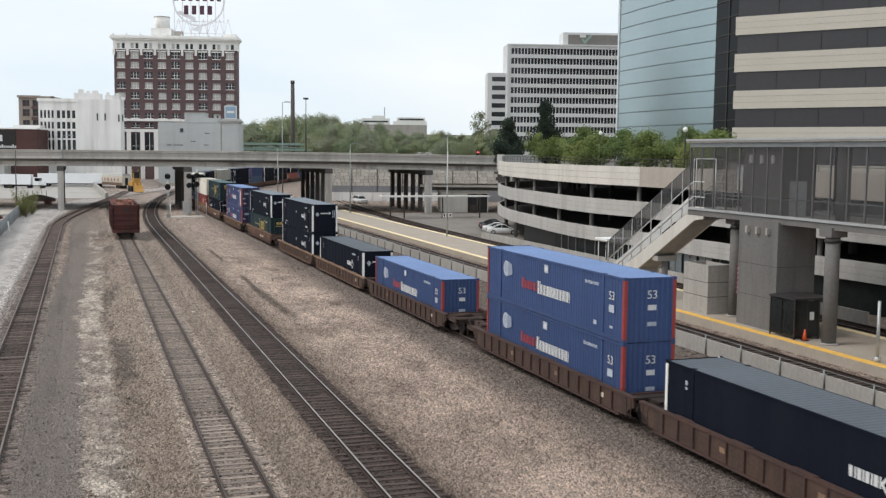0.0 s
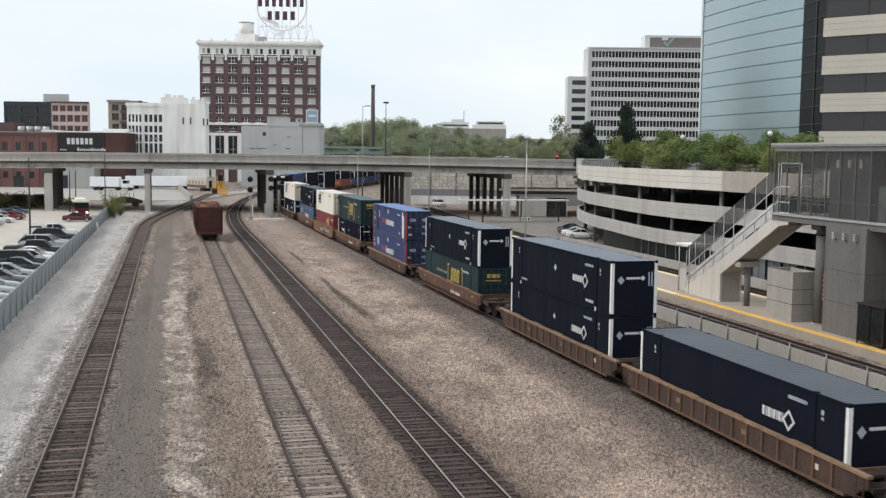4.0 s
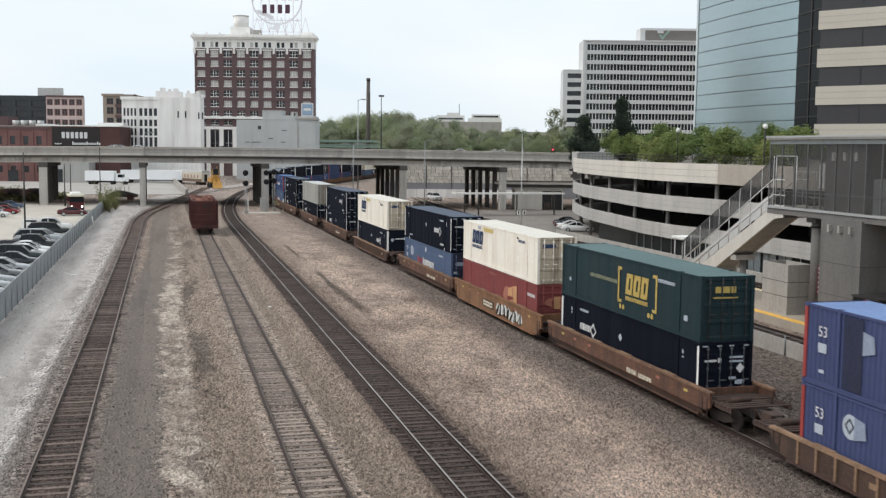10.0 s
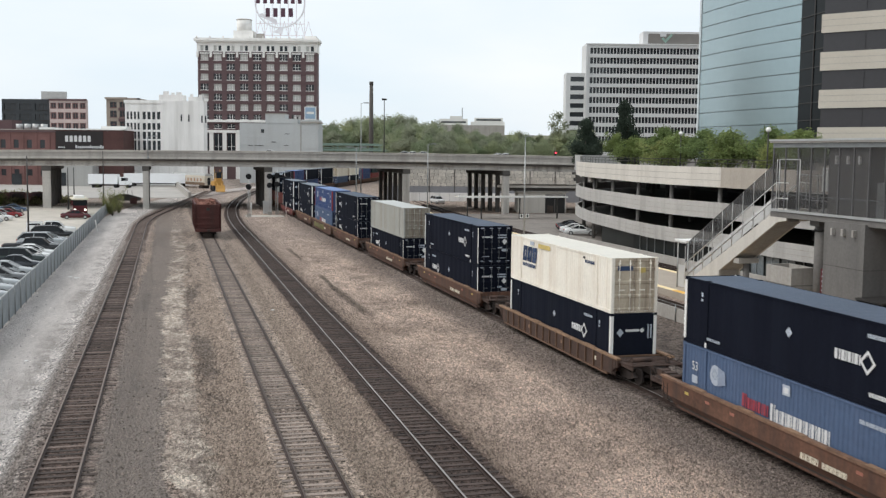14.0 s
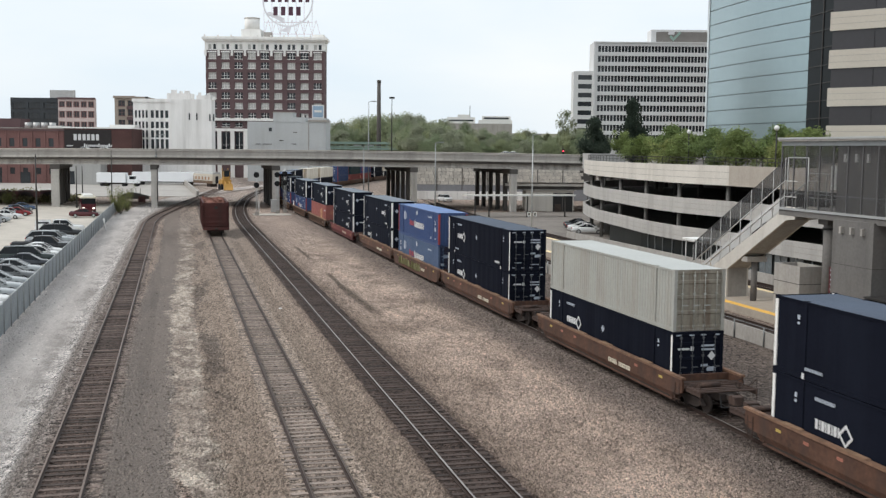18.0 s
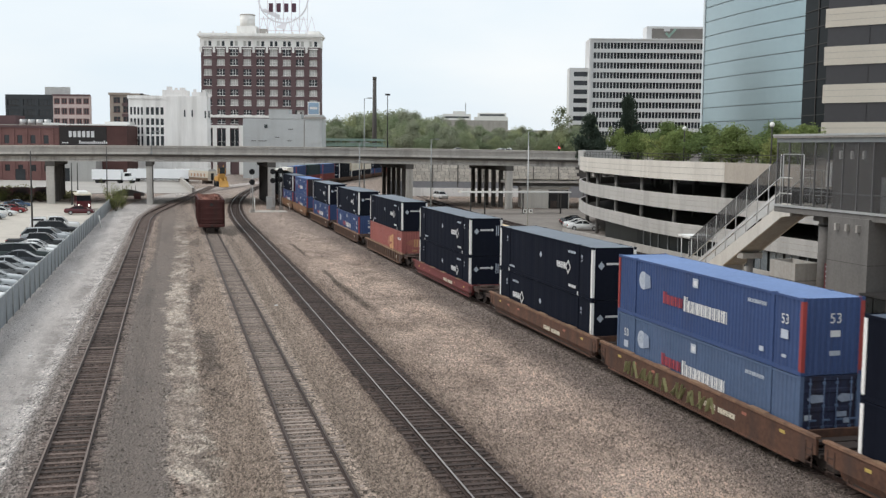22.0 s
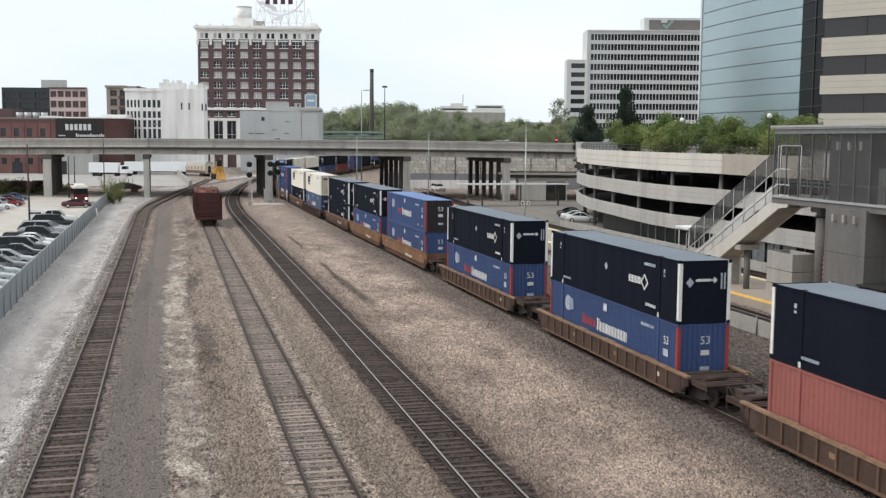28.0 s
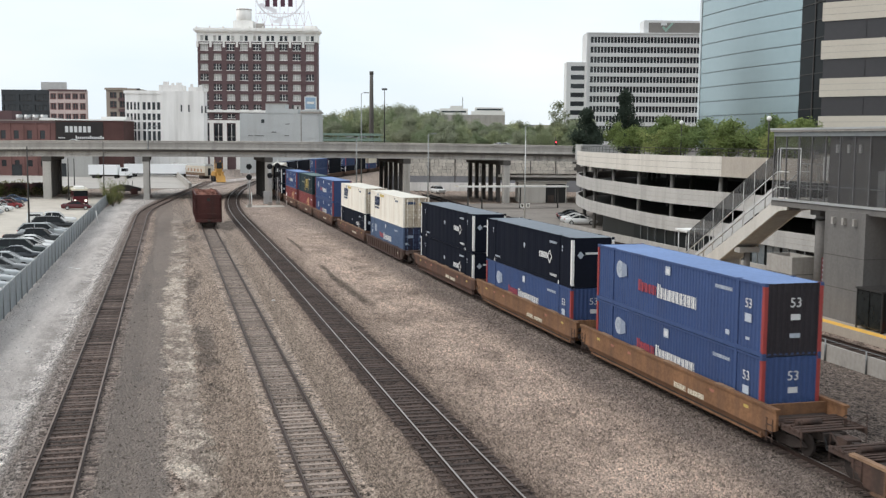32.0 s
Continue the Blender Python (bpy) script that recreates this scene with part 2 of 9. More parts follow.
    warm.inputs["Color2"].default_value = (1.03, 1.0, 0.99, 1)
    l.new(out, warm.inputs["Color1"])
    out = warm.outputs["Color"]
    l.new(out, grain.inputs["Color1"])
    l.new(g, grain.inputs["Color2"])
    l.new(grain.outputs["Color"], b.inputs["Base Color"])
    bp = n.new("ShaderNodeBump")
    bp.inputs["Strength"].default_value, bp.inputs["Distance"].default_value = 1.0, 0.12
    l.new(math("ADD", math("ADD", stones.outputs["Distance"], lumps.outputs["Distance"]), fine), bp.inputs["Height"])
    l.new(bp.outputs["Normal"], b.inputs["Normal"])
    return m


GROUND = ground_material()
PEBBLES = ground_material("loose_ballast_stones", True)
# stained concrete, darkened to carry the shade under the concourse
PIER_CON = pm("stained_shaded_concrete", (0.160, 0.150, 0.141), 0.9, var=0.16, s1=0.4, s2=5.0, dirt=(0.10, 0.095, 0.09), amount=0.5, streak=1.2)
GIRDER_CON = pm("streaked_girder_concrete", (0.43, 0.40, 0.365), 0.9, var=0.18, s1=0.2, s2=3.0, dirt=(0.10, 0.088, 0.078), amount=0.75, streak=0.6)
CONCRETE = pm("weathered_concrete", (0.37, 0.345, 0.315), 0.9, var=0.16, s1=0.25, s2=4.0, dirt=(0.17, 0.155, 0.14), amount=0.45, streak=0.9)
PARAPET_CON = pm("rain_darkened_parapet", (0.345, 0.325, 0.30), 0.9, var=0.16, s1=0.2, s2=3.0, dirt=(0.20, 0.185, 0.17), amount=0.6, streak=0.5)
HALL_GREY = pm("pale_blue_grey_stucco", (0.50, 0.515, 0.515), 0.9, var=0.08, s1=0.12, s2=2.0, bump=0.05, dirt=(0.34, 0.335, 0.325), amount=0.35, streak=0.3)
BRIDGE_CON = pm("bridge_concrete", (0.475, 0.448, 0.412), 0.9, var=0.18, s1=0.2, s2=3.0, dirt=(0.15, 0.14, 0.125), amount=0.6, streak=0.5)
PALE_CON = pm("pale_precast", (0.595, 0.556, 0.500), 0.85, var=0.10, s1=0.2, s2=5.0, dirt=(0.27, 0.235, 0.20), amount=0.35, streak=0.7)
TAN_CON = pm("tan_precast", (0.40, 0.355, 0.305), 0.88, var=0.12, s1=0.25, s2=5.0, dirt=(0.25, 0.215, 0.18), amount=0.4, streak=0.7)
# dark concrete; also stands in for shade under the overpass and inside the garage
DARK_CON = pm("dark_and_shaded_concrete", (0.095, 0.087, 0.080), 0.92, var=0.2, s1=0.3, s2=4.0)
PLATFORM = pm("platform_concrete", (0.385, 0.328, 0.270), 0.88, var=0.12, s1=0.3, s2=6.0, dirt=(0.26, 0.22, 0.18), amount=0.4)
YELLOW = pm("yellow_edge_paint", (0.82, 0.47, 0.09), 0.7, var=0.2, s1=1.0, s2=14, dirt=(0.4, 0.3, 0.15), amount=0.4)
CREAM = pm("cream_edge_paint", (0.84, 0.68, 0.40), 0.7, var=0.12, s1=1.0, s2=14)
RAIL = pm("rusty_rail_steel", (0.048, 0.030, 0.024), 0.6, 0.5, var=0.25, s1=2, s2=20)
SHINE = pm("worn_rail_head", (0.36, 0.33, 0.305), 0.45, 0.8, var=0.15, s1=1, s2=12, bump=0.02)
DULL = pm("dull_rail_head", (0.20, 0.148, 0.122), 0.5, 0.5, var=0.2, s1=1, s2=12, bump=0.02)
RUST_HEAD = pm("rusted_rail_head", (0.080, 0.055, 0.045), 0.6, 0.4, var=0.25, s1=1, s2=12, bump=0.02)
TIE_BROWN = pm("brown_sleeper_timber", (0.128, 0.096, 0.082), 0.95, var=0.4, s1=1.2, s2=16, bump=0.4, dirt=(0.034, 0.026, 0.022), amount=0.7, rand=0.68)
TIE = pm("weathered_sleeper_timber", (0.265, 0.214, 0.182), 0.95, var=0.4, s1=1.2, s2=16, bump=0.4, dirt=(0.09, 0.075, 0.065), amount=0.6, rand=0.35)
TIE_DARK = pm("oily_sleeper_timber", (0.064, 0.045, 0.038), 0.9, var=0.3, s1=1.2, s2=16, bump=0.4, rand=0.4)
STEEL = pm("grey_steel", (0.30, 0.31, 0.31), 0.5, 0.6, var=0.15, s1=1.0, s2=9, bump=0.03)
DARK_STEEL = pm("dark_steel", (0.045, 0.042, 0.040), 0.6, 0.3, var=0.25, s1=1.0, s2=9, bump=0.05)
BLACK = pm("soot_black", (0.012, 0.012, 0.013), 0.8, var=0.3, bump=0.0)
VOID = pm("unlit_interior", (0.030, 0.029, 0.028), 0.95, var=0.3, bump=0.0)
GALV = pm("galvanised_steel", (0.47, 0.47, 0.46), 0.5, 0.5, var=0.12, s1=1.0, s2=9, bump=0.03)
WHITE = pm("white_paint", (0.78, 0.77, 0.74), 0.6, var=0.06, s1=0.6, s2=8, bump=0.02)
RED_PAINT = pm("red_paint", (0.30, 0.045, 0.040), 0.6, var=0.12)
LETTER_W = pm("white_lettering", (0.62, 0.62, 0.62), 0.6, var=0.04, bump=0.0)
LETTER_Y = pm("yellow_lettering", (0.47, 0.345, 0.095), 0.6, var=0.06, bump=0.0)
LETTER_O = pm("faded_orange_emblem", (0.50, 0.27, 0.13), 0.7, var=0.25, s1=1.5, s2=9, bump=0.0)
LETTER_R = pm("red_lettering", (0.30, 0.05, 0.07), 0.6, var=0.1, bump=0.0)
LETTER_N = pm("navy_lettering", (0.03, 0.055, 0.12), 0.6, var=0.06, bump=0.0)
PALE_LOGO = pm("pale_blue_grey_emblem", (0.40, 0.44, 0.50), 0.6, var=0.2, s1=2.0, s2=14, bump=0.0)
STREAK = pm("dull_blue_grey_emblem", (0.24, 0.28, 0.36), 0.6, var=0.25, s1=2.0, s2=14, bump=0.0)
CAPTION = pm("dull_khaki_lettering", (0.20, 0.21, 0.14), 0.6, var=0.1, bump=0.0)
TAG = pm("yellowed_label", (0.55, 0.42, 0.14), 0.7, var=0.2, s1=3, s2=12, bump=0.0)
FADED_O = pm("worn_emblem_trace", (0.33, 0.13, 0.09), 0.7, var=0.25, s1=2, s2=9, bump=0.0)
BRICK = pm("dark_red_brick", (0.125, 0.080, 0.082), 0.9, var=0.15, s1=0.12, s2=3.0, bump=0.05)
BRICK2 = pm("warm_red_brick", (0.185, 0.096, 0.088), 0.9, var=0.3, s1=0.15, s2=3.0, bump=0.05)
TERRA = pm("cream_terracotta", (0.85, 0.835, 0.80), 0.8, var=0.08, s1=0.2, s2=3.0, bump=0.05, dirt=(0.42, 0.39, 0.35), amount=0.3, streak=0.4)
WHITEWASH = pm("whitewashed_brick", (0.84, 0.82, 0.795), 0.85, var=0.08, s1=0.15, s2=3.0, bump=0.05, dirt=(0.46, 0.44, 0.41), amount=0.5, streak=0.35)
GREYWASH = pm("grey_stucco", (0.40, 0.395, 0.38), 0.9, var=0.1, s1=0.12, s2=2.0, bump=0.05, dirt=(0.24, 0.23, 0.22), amount=0.4, streak=0.3)
PANE = glassy("dark_window_glass", (0.035, 0.040, 0.045))
PANE_P = glassy("blind_behind_glass", (0.52, 0.51, 0.48), 0.3)
SIGN_BLK = pm("black_sign_board", (0.022, 0.018, 0.018), 0.7, var=0.25)
TREE_BARK = pm("tree_bark", (0.10, 0.085, 0.07), 0.95, var=0.3, s1=2, s2=20, bump=0.4)


# ---- mesh building ----
class Mesh:
    """Collects the faces of one part."""

    def __init__(self):
        self.v, self.f, self.s = [], [], []

    def quad(self, *p, smooth=False):
        i = len(self.v)
        self.v.extend(tuple(a) for a in p)
        self.f.append(tuple(range(i, i + len(p))))
        self.s.append(smooth)
        return self

    def box(self, x0, x1, y0, y1, z0, z1):
        i = len(self.v)
        self.v.extend([(x0, y0, z0), (x1, y0, z0), (x1, y1, z0), (x0, y1, z0), (x0, y0, z1), (x1, y0, z1), (x1, y1, z1), (x0, y1, z1)])
        for f in ((0, 3, 2, 1), (4, 5, 6, 7), (0, 1, 5, 4), (1, 2, 6, 5), (2, 3, 7, 6), (3, 0, 4, 7)):
            self.f.append(tuple(i + k for k in f))
            self.s.append(False)
        return self

    def bar(self, a, b, w, h, up=(0, 0, 1)):
        """A rectangular bar from a to b, w wide and h high."""
        a, b = Vector(a), Vector(b)
        d = (b - a).normalized()
        u = Vector(up)
        r = d.cross(u)
        if r.length < 1e-4:
            r = d.cross(Vector((1, 0, 0)))
        r = r.normalized() * (w / 2)
        t = r.cross(d).normalized() * (h / 2)
        i = len(self.v)
        for p in (a, b):
            for k in ((-1, -1), (1, -1), (1, 1), (-1, 1)):
                self.v.append(tuple(p + r * k[0] + t * k[1]))
        for f in ((0, 1, 2, 3), (7, 6, 5, 4), (0, 4, 5, 1), (1, 5, 6, 2), (2, 6, 7, 3), (3, 7, 4, 0)):
            self.f.append(tuple(i + k for k in f))
            self.s.append(False)
        return self

    def rod(self, a, b, r0, r1=None, n=8, caps=True):
        a, b, r1 = Vector(a), Vector(b), r0 if r1 is None else r1
        d = (b - a).normalized()
        u = d.cross(Vector((0, 0, 1)))
        if u.length < 1e-4:
            u = Vector((1, 0, 0))
        u.normalize()
        w = d.cross(u)
        i = len(self.v)
        for p, r in ((a, r0), (b, r1)):
            for k in range(n):
                t = 2 * math.pi * k / n
                self.v.append(tuple(p + (u * math.cos(t) + w * math.sin(t)) * r))
        for k in range(n):
            j = (k + 1) % n
            self.f.append((i + k, i + j, i + n + j, i + n + k))
            self.s.append(n > 5)
        if caps:
            self.f.append(tuple(i + k for k in reversed(range(n))))
            self.f.append(tuple(i + n + k for k in range(n)))
            self.s.extend((False, False))
        return self

    def prism(self, outline, axis, a, b):
        """An outline of (p, q) pulled along an axis from a to b."""
        put = {"x": lambda p, q, k: (k, p, q), "y": lambda p, q, k: (p, k, q), "z": lambda p, q, k: (p, q, k)}[axis]
        n, i = len(outline), len(self.v)
        for k in (a, b):
            self.v.extend(put(p, q, k) for p, q in outline)
        self.f.append(tuple(i + k for k in reversed(range(n))))
        self.f.append(tuple(i + n + k for k in range(n)))
        self.s.extend((False, False))
        for k in range(n):
            j = (k + 1) % n
            self.f.append((i + k, i + j, i + n + j, i + n + k))
            self.s.append(False)
        return self

    def sweep(self, outline, path, closed=True):
        """An outline of (sideways, up) carried along level points (x, y, z)."""
        pts = [Vector(p) for p in path]
        i, n = len(self.v), len(outline)
        for k, p in enumerate(pts):
            d = (pts[min(k + 1, len(pts) - 1)] - pts[max(k - 1, 0)])
            side = Vector((d.y, -d.x, 0)).normalized()
            self.v.extend(tuple(p + side * a + Vector((0, 0, b))) for a, b in outline)
        for k in range(len(pts) - 1):
            for j in range(n if closed else n - 1):
                m = (j + 1) % n
                self.f.append((i + k * n + j, i + k * n + m, i + (k + 1) * n + m, i + (k + 1) * n + j))
                self.s.append(False)
        if closed:
            self.f.append(tuple(i + j for j in reversed(range(n))))
            self.f.append(tuple(i + (len(pts) - 1) * n + j for j in range(n)))
            self.s.extend((False, False))
        return self

    def blob(self, c, r, seed=0, squash=(1, 1, 1), n=7, m=5, rough=0.25):
        i = len(self.v)
        rnd = random.Random(seed)
        for a in range(m + 1):
            for b in range(n):
                t, p = math.pi * a / m, 2 * math.pi * b / n
                k = r * (1 + rough * (rnd.random() * 2 - 1))
                self.v.append((c[0] + k * squash[0] * math.sin(t) * math.cos(p), c[1] + k * squash[1] * math.sin(t) * math.sin(p), c[2] + k * squash[2] * math.cos(t)))
        for a in range(m):
            for b in range(n):
                e = (b + 1) % n
                self.f.append((i + a * n + b, i + (a + 1) * n + b, i + (a + 1) * n + e, i + a * n + e))
                self.s.append(False)
        return self

    def data(self, name, material):
        me = bpy.data.meshes.new(name)
        me.from_pydata(self.v, [], self.f)
        me.polygons.foreach_set("use_smooth", self.s)
        me.materials.append(material)
        me.update()
        return me


def part(name, mesh, material, parent=None, label="", at=None):
    me = mesh if isinstance(mesh, bpy.types.Mesh) else mesh.data(name, material)
    ob = new(name, me)
    if parent is not None:
        ob.parent = parent
    if at is not None:
        ob.matrix_basis = at
    if label:
        ob["label"] = label
    return ob


def thing(name, at, label, category, group="", kind=""):
    ob = new(name)
    ob.empty_display_size = 0.5
    ob.matrix_basis = at if isinstance(at, Matrix) else pose(*at)
    return tagged(ob, label, category, group, kind)


M = Mesh

# ---- ground ----
g = M()
xs = [-3000, -1200, -500, -200, -100] + [-60 + 4 * i for i in range(46)] + [140, 200, 320, 500, 1200, 3000]
ys = [-600, -200, -60, 0, 15] + [25 + 5 * i for i in range(56)] + [320, 360, 420, 500, 700, 1200, 4500]


def ground_z(x, y):
    z = -0.45 + 0.05 * noise.noise((x * 0.09, y * 0.05, 0)) + 0.03 * noise.noise((x * 0.35, y * 0.2, 3))
    if x > 27 and y < 230:
        z = -0.62
    if x < -11:
        z = -0.5
    return z


for yy in ys:
    for xx in xs:
        g.v.append((xx, yy, ground_z(xx, yy)))
for j in range(len(ys) - 1):
    for i in range(len(xs) - 1):
        k = j * len(xs) + i
        g.f.append((k, k + 1, k + len(xs) + 1, k + len(xs)))
        g.s.append(True)
ground = part("ground", g, GROUND)
tagged(ground, "trampled gravel and cinder ground of a rail yard", "ground", kind="structure")


# ---- tracks ----
def path_a(y):
    return (-3.89 + 0.12 * (min(max(0, y - 160), 30) ** 2 / 60 + max(0, y - 190)), y, 0.0)


def path_b(y):
    return (4.98, y, 0.0)


def path_c(y):
    return (10.08 + (max(0, y - 155) ** 2) / 1480, y, 0.0)


def path_d(y):
    v = min(y, 225)
    return (23.80 - 0.0082 * v + 0.0291 * (max(0, v - 70) / 50) ** 2 + 0.38 * (min(max(0, y - 212), 98) ** 2 / 196 + max(0, y - 310)), y, -0.23)


def path_e(y):
    return (37.9, y, -0.30)


def path_f(y):
    return (50.3 + (max(0, y - 120) ** 2) / 2200, y, -0.30)


FOOT = [(-0.07, -0.17), (0.07, -0.17), (0.07, -0.145), (0.012, -0.12), (0.012, -0.045), (0.036, -0.035), (0.036, -0.006), (-0.036, -0.006), (-0.036, -0.035), (-0.012, -0.045), (-0.012, -0.12), (-0.07, -0.145)]
HEAD = [(-0.035, -0.006), (0.035, -0.006), (0.035, 0.0), (-0.035, 0.0)]


def track(name, path, y0, y1, label, timber, head, singles=150, bed=None, spill=None):
    t = thing(name, (0, 0, 0), label, "railway track", kind="structure")
    line = [Vector(path(y0 + (y1 - y0) * i / 120)) for i in range(121)]
    for s in (-0.755, 0.755):
        off = []
        for i, p in enumerate(line):
            d = line[min(i + 1, 120)] - line[max(i - 1, 0)]
            off.append(p + Vector((d.y, -d.x, 0)).normalized() * s)
        part("rail", M().sweep(FOOT, off), RAIL, t)
        part("rail_head", M().sweep(HEAD, off), head, t, "worn running surface of the rail")
    if bed:
        part("ballast_bed", M().sweep([(-2.7, -0.52), (2.7, -0.52), (1.5, -0.19), (-1.5, -0.19)], line), bed, t)
    rnd = random.Random(name)
    one = M().box(-1.3, 1.3, -0.115, 0.115, -0.34, -0.165).data("sleeper", timber)
    rest, y, n = M(), y0, 0
    while y < y1:
        p = path(y)
        a = math.atan2(-(path(y + 1)[0] - path(y - 1)[0]), 2.0) + rnd.gauss(0, 0.022)
        m = Matrix.Translation((p[0] + rnd.uniform(-0.09, 0.09), y + rnd.gauss(0, 0.045), p[2] + rnd.uniform(-0.014, 0.008) - 0.05 * (rnd.random() < 0.07))) @ Matrix.Rotation(a, 4, "Z")
        if n < singles and y > 34:
            part("sleeper", one, timber, t, at=m)
            n += 1
        else:
            i = len(rest.v)
            for v in one.vertices:
                rest.v.append(tuple(m @ v.co))
            for f in one.polygons:
                rest.f.append(tuple(i + k for k in f.vertices))
                rest.s.append(False)
        y += 0.56
    tagged(part("far_sleepers", rest, timber, t), kind="stuff")
    if spill:
        for s in (-1, 1):
            m, cols = M(), (0.80, 0.92, 1.04, 1.16, 1.28, 1.42, 1.7)
            n = int(110 / 0.16)
            for j in range(n):
                yy = 28 + j * 0.16
                p = path(yy)
                for k, o in enumerate(cols):
                    xx = p[0] + s * o
                    h = 0.05 * noise.noise((xx * 0.9, yy * 0.35, 1.0)) + 0.035 * noise.noise((xx * 4, yy * 2.4, 5.0)) + spill
                    m.v.append((xx, yy, p[2] - 0.178 + (h if k < 6 else -0.22) - 0.03 * (k == 0)))
            for j in range(n - 1):
                for k in range(len(cols) - 1):
                    i = j * len(cols) + k
                    f = (i, i + 1, i + len(cols) + 1, i + len(cols))
                    m.f.append(f if s > 0 else f[::-1])
                    m.s.append(False)
            tagged(part("spilt_ballast", m, GROUND, t, "stones spilt over the sleeper ends"), kind="stuff")
    return t


track("track_1", path_a, 26, 300, "siding track with weathered brown timber sleepers", TIE_BROWN, DULL, 150, GROUND, 0.012)
track("track_2", path_b, 26, 215, "little-used siding track half sunk in gravel", TIE, RUST_HEAD, 150, GROUND, 0.004)
track("track_3", path_c, 26, 330, "main track with shiny rails on dark oily sleepers", TIE_DARK, SHINE, 150, GROUND)
track("track_4", path_d, 18, 520, "main track under the freight train", TIE_DARK, SHINE, 40, GROUND)
track("track_5", path_e, 20, 330, "station track beside the passenger platform", TIE_DARK, DULL, 90)
track("track_6", path_f, 30, 330, "station track behind the passenger platform", TIE_DARK, DULL, 10)


# ---- overpass ----
def bridge_y(x):
    return 212 - 0.25 * x


def bridge_z(x):
    return 10.93 - min(((x - 18) / 62) ** 2 * 0.42, 1.3)


def overpass():
    b = thing("overpass", (0, 0, 0), "long grey concrete road overpass on columns across the tracks", "bridge")
    line = [Vector((x, bridge_y(x), bridge_z(x))) for x in range(-420, 421, 12)]
    # sideways is to the camera's side for a line that runs to the right
    part("parapet", M().sweep([(-0.15, -1.15), (0.18, -1.15), (0.18, 0.0), (-0.15, 0.0)], line), PARAPET_CON, b)
    part("parapet", M().sweep([(-27.2, -1.15), (-26.9, -1.15), (-26.9, 0.0), (-27.2, 0.0)], line), BRIDGE_CON, b)
    part("deck", M().sweep([(-27.3, -1.55), (0.42, -1.55), (0.42, -1.15), (-27.3, -1.15)], line), BRIDGE_CON, b)
    for o in (-0.55, -4.4, -8.2, -12.0, -15.8, -19.6, -23.4, -26.6):
        part("girder", M().sweep([(o - 0.28, -2.95), (o + 0.28, -2.95), (o + 0.28, -2.72), (o + 0.1, -2.6), (o + 0.1, -1.75), (o + 0.28, -1.55), (o - 0.28, -1.55), (o - 0.1, -1.75), (o - 0.1, -2.6), (o - 0.28, -2.72)], line), GIRDER_CON, b)
    # shadow under the deck edge, put in as a dark strip
    part("drip_joint", M().sweep([(-0.2, -1.98), (0.12, -1.98), (0.40, -1.57), (-0.2, -1.57)], line), DARK_CON, b, "dark strip for the shade under the deck edge")
    part("top_rail", M().sweep([(-0.2, 0.0), (0.26, 0.0), (0.26, 0.12), (-0.2, 0.12)], line), PALE_CON, b, "pale coping of the parapet")
    part("lip", M().sweep([(0.18, -0.28), (0.3, -0.28), (0.3, -0.12), (0.18, -0.12)], line), BRIDGE_CON, b)
    for x, n, w in ((-104, 4, 1.1), (-64, 4, 1.1), (-22.7, 6, 1.5), (-4.1, 5, 1.1), (18.9, 6, 1.3), (44.9, 6, 1.2), (63.7, 6, 1.2), (92, 6, 1.2), (120, 6, 1.2)):
        y = bridge_y(x)
        top = bridge_z(x) - 2.95
        # caps and rear columns: shade under the deck put into their colour
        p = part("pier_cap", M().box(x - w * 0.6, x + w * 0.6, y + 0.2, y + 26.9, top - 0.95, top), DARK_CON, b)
        for k in range(n):
            yy = y + 0.9 + k * 25.2 / (n - 1)
            h = w / 2 if k == 0 else 0.36
            c = M().box(x - h, x + h, yy - (0.6 if k == 0 else 0.4), yy + (0.6 if k == 0 else 0.4), -1.2, top - 0.9)
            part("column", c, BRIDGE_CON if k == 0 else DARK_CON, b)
    return b


overpass()
ROADTOP = pm("road_asphalt", (0.09, 0.09, 0.088), 0.9, var=0.2)
tagged(part("road", M().sweep([(-26.9, -1.14), (-0.15, -1.14), (-0.15, -1.10), (-26.9, -1.10)], [Vector((x, bridge_y(x), bridge_z(x))) for x in range(-420, 421, 12)]), ROADTOP), "asphalt road on the overpass", "road", kind="structure")


# ---- passenger platform and its wall ----
tagged(part("platform", M().box(40.45, 47.6, 15, 200, -0.6, -0.02), PLATFORM), "tan concrete passenger platform", "platform", kind="structure")
tagged(part("platform_line", M().box(40.5, 41.2, 15, 80, -0.02, -0.012), YELLOW), "yellow safety line along the platform edge", "marking", kind="structure")
tagged(part("platform_line", M().box(40.5, 41.2, 80.1, 199.8, -0.02, -0.012), CREAM), "cream safety line along the platform edge", "marking", kind="structure")
tagged(part("platform_line", M().box(46.9, 47.5, 15, 199.8, -0.02, -0.012), CREAM), "cream safety line along the platform edge", "marking", kind="structure")


